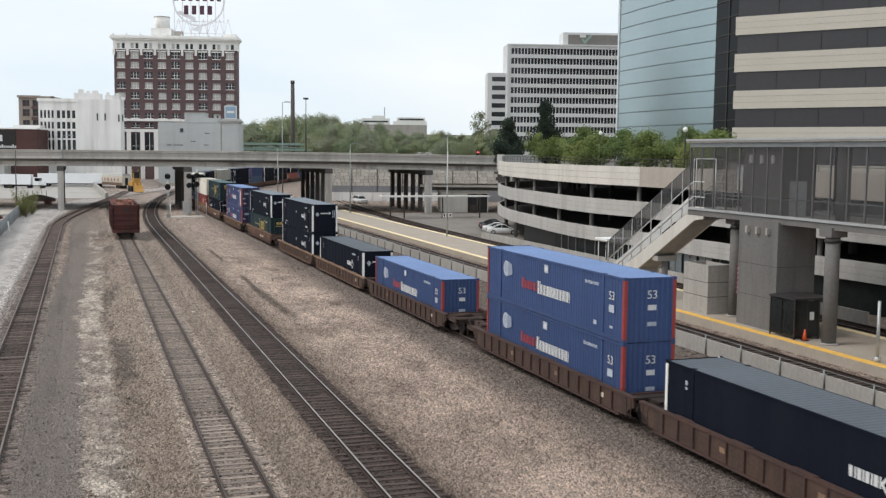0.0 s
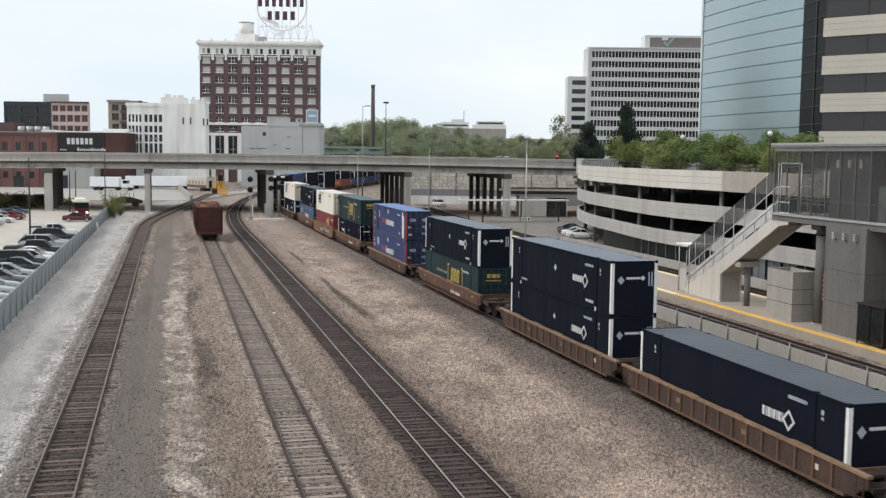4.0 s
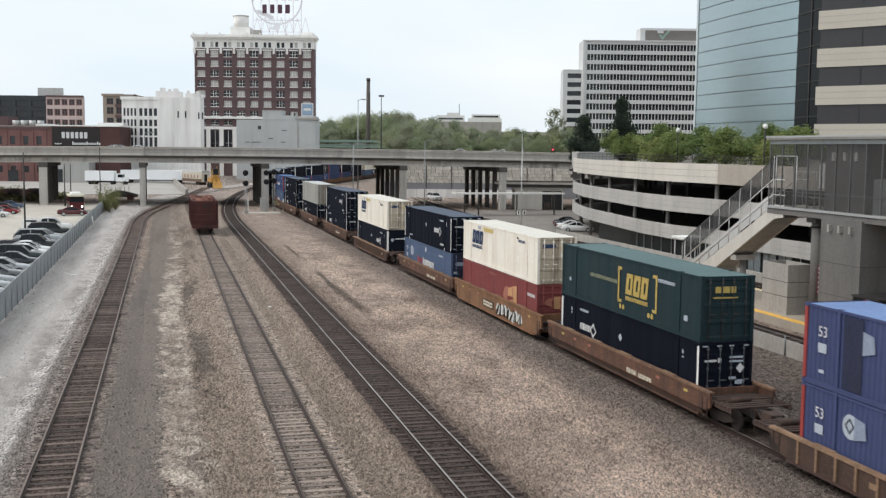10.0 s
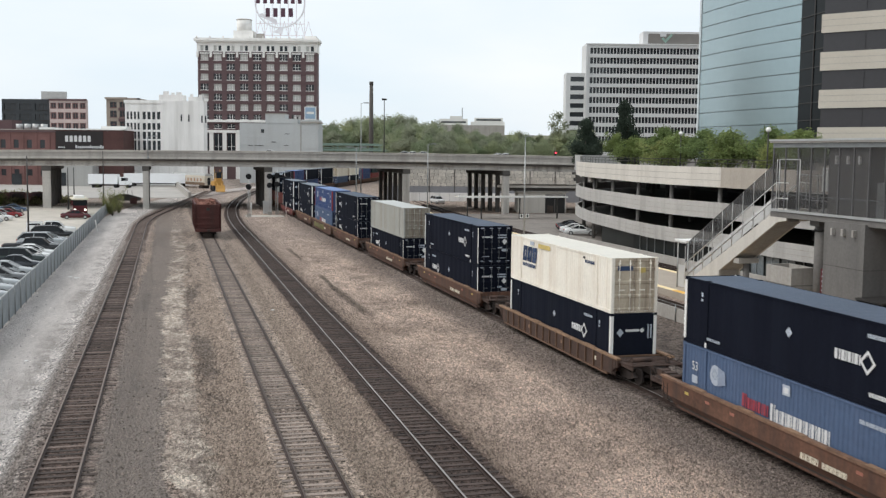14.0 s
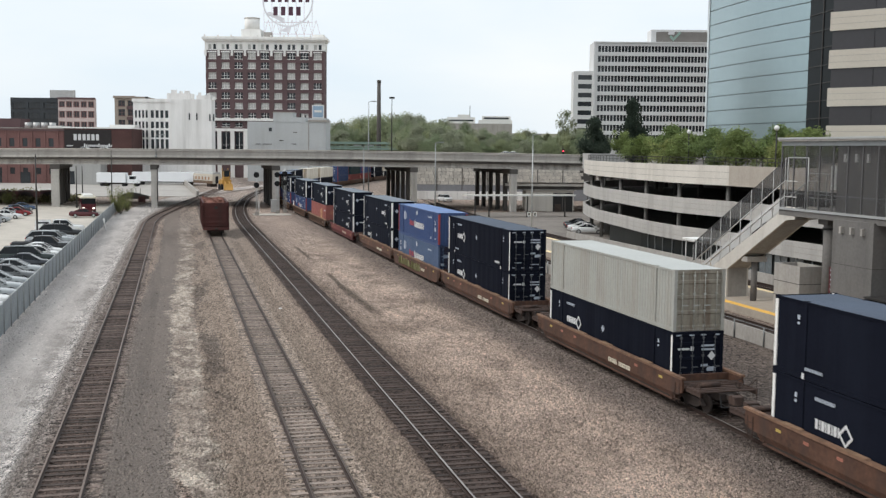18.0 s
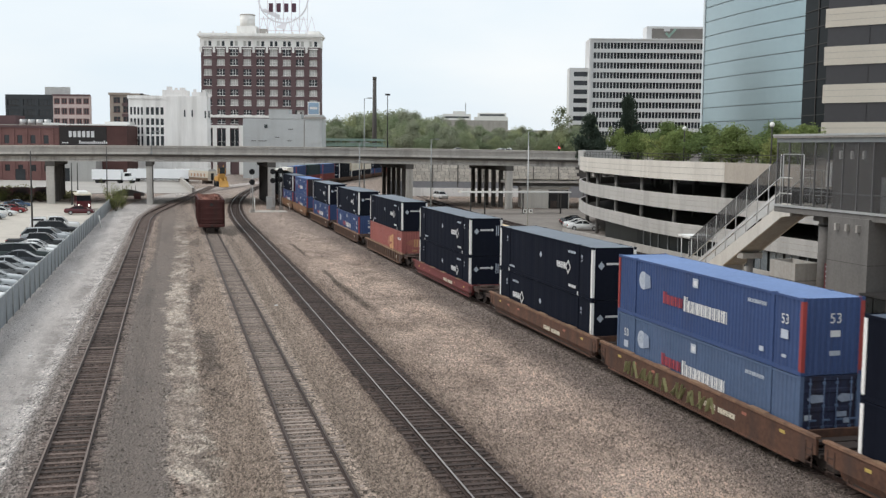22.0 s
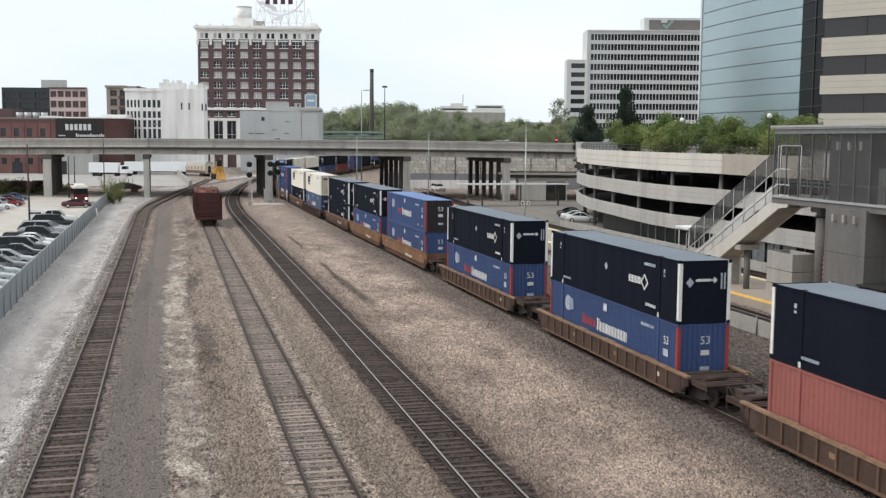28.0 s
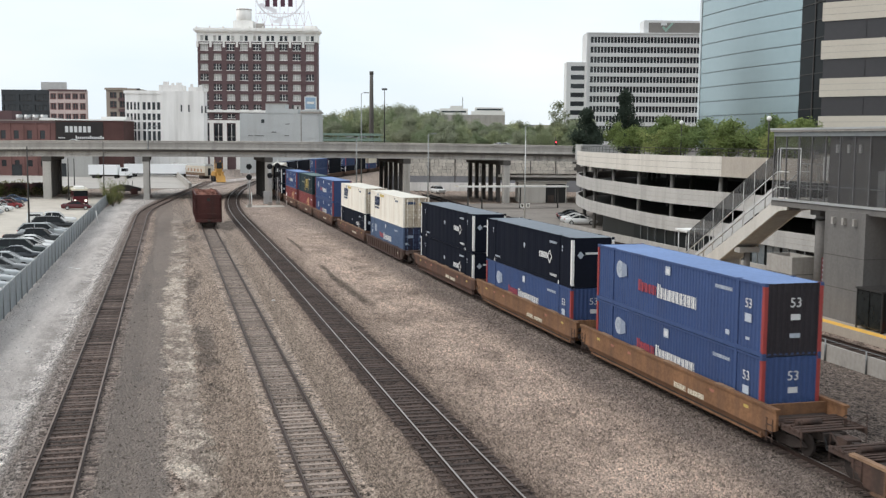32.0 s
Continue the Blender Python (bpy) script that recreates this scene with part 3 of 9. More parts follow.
def track_wall():
    w = thing("track_wall", (35.1, 0, -0.62), "low concrete panel wall with steel posts along the track", "wall", kind="structure")
    y = 22.0
    panel = M().box(-0.08, 0.08, 0.03, 3.52, 0, 0.95).data("panel", CONCRETE)
    post = M().rod((0, 0, 0), (0, 0, 1.25), 0.045, n=6).data("post", STEEL)
    while y < 172:
        part("panel", panel, CONCRETE, w, at=Matrix.Translation((0, y, random.uniform(-0.03, 0.03))))
        part("post", post, STEEL, w, at=Matrix.Translation((-0.14, y, 0)))
        y += 3.56
    part("wire", M().rod((-0.14, 22, 1.22), (-0.14, 172, 1.22), 0.018, n=5), STEEL, w)
    return w


track_wall()


def garage_wall():
    w = thing("barrier_wall", (51.9, 0, -0.62), "low pale concrete barrier between the far track and the garage", "wall", kind="structure")
    for i in range(19):
        y = 60.0 + i * 4.0
        part("panel", M().prism([(-0.16, 0), (0.16, 0), (0.16, 0.14), (0.09, 1.05), (-0.09, 1.05), (-0.16, 0.14)], "y", y + 0.012, y + 3.988), CONCRETE, w)


garage_wall()


# ---- loose stones on the ballast ----
def loose_stones(count):
    """Half-sunk angular stones, thickest near the tracks and on the coarse strips."""
    rng = np.random.default_rng(12)
    y = 27.0 / (1.0 - rng.random(count * 3) * 0.80)
    x = rng.uniform(-10.5, 26.5, count * 3)
    keep = rng.random(count * 3)
    chance = np.where((x > -2.5) & (x < 1.2), 0.07, 1.0)
    chance = np.where(x < -5.9, 0.03, chance)
    for cx in (-3.89, 4.98, 10.08, 23.6):
        chance = np.where(np.abs(x - cx) < 1.36, 0.0, chance)
    ok = keep < chance
    x, y = x[ok][:count], y[ok][:count]
    n = len(x)
    size = rng.uniform(0.030, 0.075, n) * rng.uniform(0.8, 1.35, n)
    gz = np.array([ground_z(float(a), float(c)) for a, c in zip(x, y)])
    bed = np.zeros(n)
    for cx, z in ((-3.89, 0.0), (4.98, 0.0), (10.08, 0.0), (23.6, -0.23)):
        o = np.abs(x - cx)
        top = np.where(o < 1.5, -0.19, -0.19 - (o - 1.5) / 1.2 * 0.33) + z
        gz = np.where(o < 2.7, np.maximum(gz, top), gz)
    turn = rng.uniform(0, 6.283, n)
    v = np.empty((n, 5, 3))
    for k in range(4):
        r = size * rng.uniform(0.7, 1.25, n)
        v[:, k, 0] = x + r * np.cos(turn + k * 1.571)
        v[:, k, 1] = y + r * np.sin(turn + k * 1.571)
        v[:, k, 2] = gz - 0.012
    v[:, 4, 0] = x + size * rng.uniform(-0.35, 0.35, n)
    v[:, 4, 1] = y + size * rng.uniform(-0.35, 0.35, n)
    v[:, 4, 2] = gz + size * rng.uniform(0.6, 1.1, n)
    f = np.empty((n, 4, 3), dtype=np.int64)
    base = np.arange(n) * 5
    for k in range(4):
        f[:, k, 0], f[:, k, 1], f[:, k, 2] = base + k, base + (k + 1) % 4, base + 4
    me = bpy.data.meshes.new("loose_stones")
    me.vertices.add(n * 5)
    me.vertices.foreach_set("co", v.reshape(-1))
    me.loops.add(n * 12)
    me.loops.foreach_set("vertex_index", f.reshape(-1))
    me.polygons.add(n * 4)
    me.polygons.foreach_set("loop_start", np.arange(n * 4) * 3)
    me.materials.append(PEBBLES)
    me.update(calc_edges=True)
    me.validate()
    return tagged(part("loose_stones", me, None), "loose grey and tan ballast stones on the ground", "gravel", kind="stuff")


loose_stones(170000)


# ---- freight train ----
LEN, WID, HIGH = 16.15, 2.59, 2.885
NAVY = pm("navy_container_paint", (0.0080, 0.0096, 0.0165), 0.78, spec=0.04, var=0.14, s1=0.4, s2=6, bump=0.03, dirt=(0.017, 0.021, 0.032), amount=0.35, streak=0.8, rand=0.12)
INK = pm("black_container_paint", (0.00984, 0.012, 0.0198), 0.78, spec=0.04, var=0.14, s1=0.4, s2=6, bump=0.03, dirt=(0.019, 0.021, 0.026), amount=0.35, streak=0.8)
BLUE = pm("blue_container_paint", (0.042, 0.072, 0.172), 0.6, spec=0.25, var=0.12, s1=0.4, s2=6, bump=0.03, dirt=(0.045, 0.06, 0.12), amount=0.5, streak=0.8, rand=0.1)
FADED = pm("faded_blue_container_paint", (0.0702, 0.1076, 0.1872), 0.65, var=0.14, s1=0.4, s2=6, bump=0.03, dirt=(0.09, 0.12, 0.2), amount=0.5, streak=0.8)
PURPLE = pm("violet_blue_container_paint", (0.052, 0.066, 0.148), 0.6, spec=0.2, var=0.12, s1=0.4, s2=6, bump=0.03, dirt=(0.07, 0.08, 0.16), amount=0.5, streak=0.8)
GREEN = pm("dark_teal_container_paint", (0.015, 0.032, 0.038), 0.7, spec=0.15, var=0.14, s1=0.4, s2=6, bump=0.03, dirt=(0.03, 0.04, 0.04), amount=0.5, streak=0.8)
CREAMC = pm("cream_container_paint", (0.82, 0.775, 0.685), 0.65, var=0.08, s1=0.4, s2=6, bump=0.03, dirt=(0.40, 0.26, 0.15), amount=0.42, streak=0.9)
REDC = pm("maroon_container_paint", (0.205, 0.046, 0.045), 0.65, var=0.14, s1=0.4, s2=6, bump=0.03, dirt=(0.14, 0.05, 0.05), amount=0.5, streak=0.8)
CORAL = pm("faded_red_container_paint", (0.290, 0.096, 0.082), 0.65, var=0.14, s1=0.4, s2=6, bump=0.03, dirt=(0.25, 0.09, 0.08), amount=0.5, streak=0.8)
GREYC = pm("stone_grey_container_paint", (0.345, 0.345, 0.315), 0.65, var=0.09, s1=0.4, s2=6, bump=0.03, dirt=(0.22, 0.17, 0.12), amount=0.5, streak=0.9)
RUST_CREAM = pm("rust_stained_cream_paint", (0.50, 0.43, 0.33), 0.75, var=0.2, s1=0.8, s2=7, bump=0.05, dirt=(0.12, 0.065, 0.04), amount=1.0, streak=2.0)
# grimy blue, darkened because the leading ends stand in less light
DARK_BLUE = pm("sooty_blue_door_paint", (0.030, 0.036, 0.068), 0.7, spec=0.15, var=0.25, s1=0.8, s2=7, bump=0.03, dirt=(0.035, 0.025, 0.025), amount=0.7, streak=1.8)
RUSTY = pm("rust_stained_grey_paint", (0.26, 0.235, 0.19), 0.75, var=0.2, s1=0.8, s2=7, bump=0.05, dirt=(0.10, 0.055, 0.032), amount=0.9, streak=2.2)
# roof paints, paler than the side walls of the same container
TOP_NAVY = pm("pale_navy_roof", (0.058, 0.078, 0.115), 0.6, var=0.2, s1=0.3, s2=5, bump=0.05)
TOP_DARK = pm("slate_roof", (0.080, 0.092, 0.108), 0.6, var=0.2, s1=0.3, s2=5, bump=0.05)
TOP_GREY = pm("blue_grey_roof", (0.165, 0.190, 0.220), 0.6, var=0.16, s1=0.3, s2=5, bump=0.05)
TOP_BLUE = pm("pale_blue_roof", (0.145, 0.225, 0.420), 0.6, var=0.16, s1=0.3, s2=5, bump=0.05)
TOP_GREEN = pm("pale_teal_roof", (0.075, 0.130, 0.130), 0.6, var=0.16, s1=0.3, s2=5, bump=0.05)
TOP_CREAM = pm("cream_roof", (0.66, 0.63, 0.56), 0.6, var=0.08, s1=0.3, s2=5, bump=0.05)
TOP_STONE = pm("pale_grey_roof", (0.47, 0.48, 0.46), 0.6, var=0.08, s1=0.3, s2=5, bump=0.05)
BROWN_CAR = pm("brown_wagon_paint", (0.066, 0.035, 0.028), 0.8, var=0.25, s1=0.5, s2=8, bump=0.08, dirt=(0.055, 0.04, 0.033), amount=0.7, streak=1.2)
ORANGE_CAR = pm("weathered_red_brown_wagon_paint", (0.106, 0.051, 0.032), 0.8, var=0.42, s1=0.7, s2=6, bump=0.08, dirt=(0.05, 0.031, 0.025), amount=0.95, streak=1.2, rand=0.22)
TAN_CAR = pm("dusty_ochre_wagon_paint", (0.200, 0.100, 0.049), 0.8, var=0.38, s1=0.8, s2=8, bump=0.08, dirt=(0.100, 0.055, 0.036), amount=0.85, streak=1.2, rand=0.15)
DECK_RUST = pm("dusty_rust_end_deck", (0.068, 0.042, 0.033), 0.9, var=0.4, s1=1.2, s2=10, bump=0.15, dirt=(0.045, 0.034, 0.030), amount=0.8)
AMBER_CAR = pm("weathered_amber_wagon_paint", (0.138, 0.078, 0.049), 0.8, var=0.22, s1=0.5, s2=8, bump=0.08, dirt=(0.06, 0.04, 0.028), amount=0.75, streak=1.2, rand=0.12)
# lighter than the ribbed wagons' sides; also on a few ribs and stencils
CHORD = pm("light_amber_steel", (0.26, 0.16, 0.098), 0.8, var=0.35, s1=0.8, s2=8, bump=0.08, dirt=(0.10, 0.06, 0.04), amount=0.7)
# ledge tone, lighter than the smooth wagons' sides
LEDGE = pm("tan_ledge_steel", (0.20, 0.112, 0.070), 0.8, var=0.4, s1=0.7, s2=6, bump=0.08, dirt=(0.085, 0.05, 0.036), amount=0.85)
# web plates, darker than most ribs that stand before them
WEB = pm("grimy_web_plate", (0.070, 0.040, 0.030), 0.85, var=0.35, s1=0.8, s2=8, bump=0.08, dirt=(0.03, 0.024, 0.02), amount=0.7, streak=1.2)
RED_CAR = pm("red_wagon_paint", (0.155, 0.038, 0.036), 0.75, var=0.2, s1=0.5, s2=8, bump=0.08, dirt=(0.09, 0.03, 0.03), amount=0.6, streak=1.2)
ROD_GREY = pm("grimy_lock_rod_steel", (0.085, 0.088, 0.095), 0.6, 0.3, var=0.25, s1=1.5, s2=9, bump=0.03)
GEAR = pm("oily_running_gear", (0.040, 0.030, 0.026), 0.8, 0.2, var=0.35, s1=2, s2=12, bump=0.1)
SOOT = pm("sooty_end_paint", (0.022, 0.018, 0.022), 0.75, var=0.3, s1=0.5, s2=6, bump=0.03)
BUFF = pm("buff_stencil_paint", (0.62, 0.56, 0.44), 0.7, var=0.2, s1=3, s2=15, bump=0.0)
SPRAY = pm("lime_spray_paint", (0.29, 0.28, 0.14), 0.7, var=0.1, bump=0.0)
SPRAY_W = pm("silver_spray_paint", (0.55, 0.56, 0.54), 0.6, var=0.15, bump=0.0)


def corrugated(x, y0, y1, z0, z1, period, depth, side):
    """A wall sheet of upright folds at x that bulges away from the middle."""
    m = M()
    n = max(1, round((y1 - y0) / period))
    step = (y1 - y0) / n
    pts = []
    for i in range(n):
        a = y0 + i * step
        pts += [(a, 0), (a + step * 0.34, 0), (a + step * 0.5, 1), (a + step * 0.84, 1)]
    pts.append((y1, 0))
    for y, k in pts:
        m.v.append((x - side * depth * k, y, z0))
        m.v.append((x - side * depth * k, y, z1))
    for i in range(len(pts) - 1):
        f = (2 * i, 2 * i + 2, 2 * i + 3, 2 * i + 1)
        m.f.append(f if side > 0 else f[::-1])
        m.s.append(False)
    return m


def container_meshes(kind, paint, roof, doors, folds):
    """The meshes of one kind of container; y = -8.075 is the end that leads. doors: the leading end has doors."""
    h, w = LEN / 2, WID / 2
    k = {}
    k["roof"] = M()
    n = 54
    for i in range(n):
        a, b = -h + 0.12 + i * (LEN - 0.24) / n, -h + 0.12 + (i + 1) * (LEN - 0.24) / n
        c = (a + b) / 2
        for p, q, za, zb in ((a, c, 0, 0.018), (c, b, 0.018, 0)):
            k["roof"].quad((-w + 0.06, p, HIGH - 0.03 + za), (w - 0.06, p, HIGH - 0.03 + za), (w - 0.06, q, HIGH - 0.03 + zb), (-w + 0.06, q, HIGH - 0.03 + zb))
    for s, nm in ((-1, "side_wall"), (1, "side_wall_far")):
        if folds:
            k[nm] = corrugated(s * (w - 0.025), -h + 0.14, h - 0.14, 0.17, HIGH - 0.1, folds, 0.036, s)
        else:
            k[nm] = corrugated(s * (w - 0.03), -h + 0.14, h - 0.14, 0.17, HIGH - 0.1, 1.22, 0.014, s)
        k[nm + "_rail"] = M().box(s * w - 0.06 if s > 0 else -w, w if s > 0 else -w + 0.06, -h + 0.02, h - 0.02, HIGH - 0.11, HIGH - 0.02)
        k[nm + "_sill"] = M().box(s * w - 0.08 if s > 0 else -w, w if s > 0 else -w + 0.08, -h + 0.02, h - 0.02, 0.0, 0.18)
    for i, y in enumerate((-6.096, 6.096)):
        k["post_%d" % i] = M()
        for s in (-1, 1):
            k["post_%d" % i].box(s * w - (0.07 if s > 0 else 0.004), s * w + (0.004 if s > 0 else 0.07), y - 0.085, y + 0.085, 0.0, HIGH)
    for i, (x, y) in enumerate(((-w, -h), (w - 0.16, -h), (-w, h - 0.17), (w - 0.16, h - 0.17))):
        k["corner_%d" % i] = M().box(x, x + 0.16, y, y + 0.17, 0.0, HIGH)
    k["castings"] = M()
    for y in (-h - 0.004, h - 0.174, -6.19, 6.01):
        for x in (-w - 0.008, w - 0.155):
            for z in (0, HIGH - 0.13):
                k["castings"].box(x, x + 0.163, y, y + 0.178, z, z + 0.135)
    k["floor"] = M().box(-w + 0.06, w - 0.06, -h + 0.05, h - 0.05, 0.05, 0.12)
    yd, ye = (-h, h) if doors else (h, -h)
    sd = -1 if yd < 0 else 1
    for i, x in enumerate((-w + 0.16, 0.006)):
        d = M()
        prof = [(0.01, 0.05), (0.24, 0.05), (0.28, 0.09), (0.78, 0.09), (0.82, 0.05), (0.95, 0.05), (0.99, 0.09), (1.5, 0.09), (1.54, 0.05), (1.66, 0.05), (1.7, 0.09), (2.2, 0.09), (2.24, 0.05), (2.36, 0.05), (2.4, 0.09), (2.66, 0.09), (2.7, 0.05), (HIGH - 0.01, 0.05)]
        for z, o in prof:
            d.v.extend([(x, yd - sd * o, z), (x + w - 0.17, yd - sd * o, z)])
        for j in range(len(prof) - 1):
            d.f.append((2 * j, 2 * j + 1, 2 * j + 3, 2 * j + 2))
            d.s.append(False)
        k["door_%d" % i] = d
        r = M()
        for xx in (x + 0.28, x + w - 0.42):
            r.rod((xx, yd - sd * 0.02, 0.12), (xx, yd - sd * 0.02, HIGH - 0.1), 0.022, n=6)
            for z in (0.2, 0.9, 1.7, 2.55):
                r.box(xx - 0.06, xx + 0.06, min(yd - sd * 0.05, yd - sd * 0.01), max(yd - sd * 0.05, yd - sd * 0.01), z, z + 0.09)
            r.box(xx - 0.02, xx + 0.3, min(yd - sd * 0.04, yd), max(yd - sd * 0.04, yd), 1.18, 1.24)
        k["lock_rods_%d" % i] = r
    e = M()
    n, deep = (9, 0.035) if folds else (2, 0.012)
    prof = []
    for i in range(n):
        a, c = -w + 0.16 + i * (WID - 0.32) / n, (WID - 0.32) / n
        prof += [(a, 0), (a + 0.3 * c, 0), (a + 0.5 * c, 1), (a + 0.8 * c, 1)]
    prof.append((w - 0.16, 0))
    for x, o in prof:
        e.v.extend([(x, ye + sd * (0.03 + deep * o), 0.01), (x, ye + sd * (0.03 + deep * o), HIGH - 0.01)])
    for j in range(len(prof) - 1):
        e.f.append((2 * j, 2 * j + 2, 2 * j + 3, 2 * j + 1))
        e.s.append(False)
    k["end_wall"] = e
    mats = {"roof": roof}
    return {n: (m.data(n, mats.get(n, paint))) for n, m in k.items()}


RENAME = {"side_wall_far": "side_wall", "side_wall_rail": "top_rail", "side_wall_far_rail": "top_rail", "side_wall_sill": "bottom_rail", "side_wall_far_sill": "bottom_rail",
          "post_0": "lifting_post", "post_1": "lifting_post", "corner_0": "corner_post", "corner_1": "corner_post", "corner_2": "corner_post", "corner_3": "corner_post", "castings": "corner_casting", "door_0": "door", "door_1": "door",
          "lock_rods_0": "lock_gear", "lock_rods_1": "lock_gear"}


def plate(y0, y1, z0, z1, x=-1.3015):
    """A flat mark on the side that faces the camera."""
    return M().box(x - 0.004, x, y0, y1, z0, z1)


def end_plate(x0, x1, z0, z1, y=-LEN / 2 - 0.006):
    return M().box(x0, x1, y - 0.006, y, z0, z1)


def ring(y, z, r, thick, n=4, x=-1.3015, turn=0.0):
    m = M()
    for i in range(n):
        a, b = turn + 2 * math.pi * i / n, turn + 2 * math.pi * (i + 1) / n
        m.quad((x, y + r * math.cos(a), z + r * math.sin(a)), (x, y + r * math.cos(b), z + r * math.sin(b)), (x, y + (r - thick) * math.cos(b), z + (r - thick) * math.sin(b)), (x, y + (r - thick) * math.cos(a), z + (r - thick) * math.sin(a)))
    return m


def disc(y, z, r, n=14, x=-1.3015):
    m = M()
    m.quad(*[(x, y + r * math.cos(2 * math.pi * i / n), z + r * math.sin(2 * math.pi * i / n)) for i in range(n)])
    return m


def letters(y, z, high, count, width, seed, x=-1.3015, first=1.35, lean=0.0):
    """A word on the side as a row of plain bars, thick and thin by turns; it runs towards the camera."""
    m, rnd, step = M(), random.Random(seed), width / count
    for i in range(count):
        h = high * (first if i == 0 else 1.0)
        a = y - i * step
        thick = step * rnd.uniform(0.42, 0.52)
        m.box(x - 0.004, x, a - thick, a, z, z + h)
        m.box(x - 0.004, x, a - step * 0.86, a - step * rnd.uniform(0.62, 0.68), z, z + h)
    return m


def slanted(y, z, high, count, width, bold, x=-1.3015, lean=0.16, seed=0):
    """Bold leaning block shapes, each a hollow frame of four bars."""
    m, step = M(), width / count
    q = lambda a, b: (x - 0.003, y - a - lean * b, z + b)
    for i in range(count):
        a, e = i * step, i * step + step * 0.86
        for p, r, u, v in ((a, a + bold, 0, high), (e - bold * 0.8, e, 0, high), (a, e, 0, bold * 0.8), (a, e, high - bold * 0.8, high)):
            m.quad(q(p, u), q(r, u), q(r, v), q(p, v))
    return m


def text_mesh(body, size):
    c = bpy.data.curves.new("text", "FONT")
    c.body, c.size, c.extrude, c.align_x, c.align_y = body, size, 0.004, "CENTER", "CENTER"
    ob = bpy.data.objects.new("text", c)
    scene.collection.objects.link(ob)
    dg = bpy.context.evaluated_depsgraph_get()
    me = bpy.data.meshes.new_from_object(ob.evaluated_get(dg))
    bpy.data.objects.remove(ob)
    me.materials.clear()
    me.materials.append(LETTER_W)
    return me


NUM53 = text_mesh("53", 0.54)
ON_SIDE = Matrix.Rotation(radians(-90), 4, "Z") @ Matrix.Rotation(radians(90), 4, "X")
ON_END = Matrix.Rotation(radians(90), 4, "X")

STYLES = {
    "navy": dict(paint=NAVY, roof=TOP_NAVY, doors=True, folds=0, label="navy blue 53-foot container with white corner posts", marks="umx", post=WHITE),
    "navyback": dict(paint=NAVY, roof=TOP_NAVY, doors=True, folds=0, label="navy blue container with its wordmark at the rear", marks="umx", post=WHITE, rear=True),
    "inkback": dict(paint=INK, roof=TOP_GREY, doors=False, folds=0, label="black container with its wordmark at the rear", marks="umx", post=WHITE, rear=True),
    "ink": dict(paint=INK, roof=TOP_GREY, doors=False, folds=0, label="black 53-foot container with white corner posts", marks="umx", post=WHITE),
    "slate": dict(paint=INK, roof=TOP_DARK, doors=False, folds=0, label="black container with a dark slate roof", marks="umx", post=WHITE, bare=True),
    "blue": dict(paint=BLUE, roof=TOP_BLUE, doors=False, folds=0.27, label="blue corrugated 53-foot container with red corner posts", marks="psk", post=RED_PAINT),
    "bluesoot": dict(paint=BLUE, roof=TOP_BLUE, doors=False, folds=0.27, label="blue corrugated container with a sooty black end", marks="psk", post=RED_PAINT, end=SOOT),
    "faded": dict(paint=FADED, roof=TOP_BLUE, doors=True, folds=0.27, label="sun-faded blue corrugated 53-foot container", marks="psk", post=FADED, door=DARK_BLUE),
    "violet": dict(paint=PURPLE, roof=TOP_BLUE, doors=True, folds=0.27, label="violet-blue corrugated container with a torn white patch", marks="psk", post=RED_PAINT, door=DARK_BLUE),
    "purple": dict(paint=PURPLE, roof=TOP_BLUE, doors=True, folds=0.27, label="violet-blue corrugated container with doors leading", marks="psk", post=RED_PAINT, door=DARK_BLUE),
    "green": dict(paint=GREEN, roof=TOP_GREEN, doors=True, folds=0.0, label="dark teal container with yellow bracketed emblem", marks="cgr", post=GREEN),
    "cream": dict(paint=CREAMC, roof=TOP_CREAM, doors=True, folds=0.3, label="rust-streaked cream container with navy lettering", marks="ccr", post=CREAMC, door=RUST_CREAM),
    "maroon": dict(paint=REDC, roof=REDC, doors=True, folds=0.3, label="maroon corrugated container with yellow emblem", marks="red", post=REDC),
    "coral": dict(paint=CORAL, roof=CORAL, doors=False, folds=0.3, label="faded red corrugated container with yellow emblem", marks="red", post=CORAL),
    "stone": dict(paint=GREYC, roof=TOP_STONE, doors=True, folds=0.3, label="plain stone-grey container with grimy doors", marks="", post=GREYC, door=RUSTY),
}


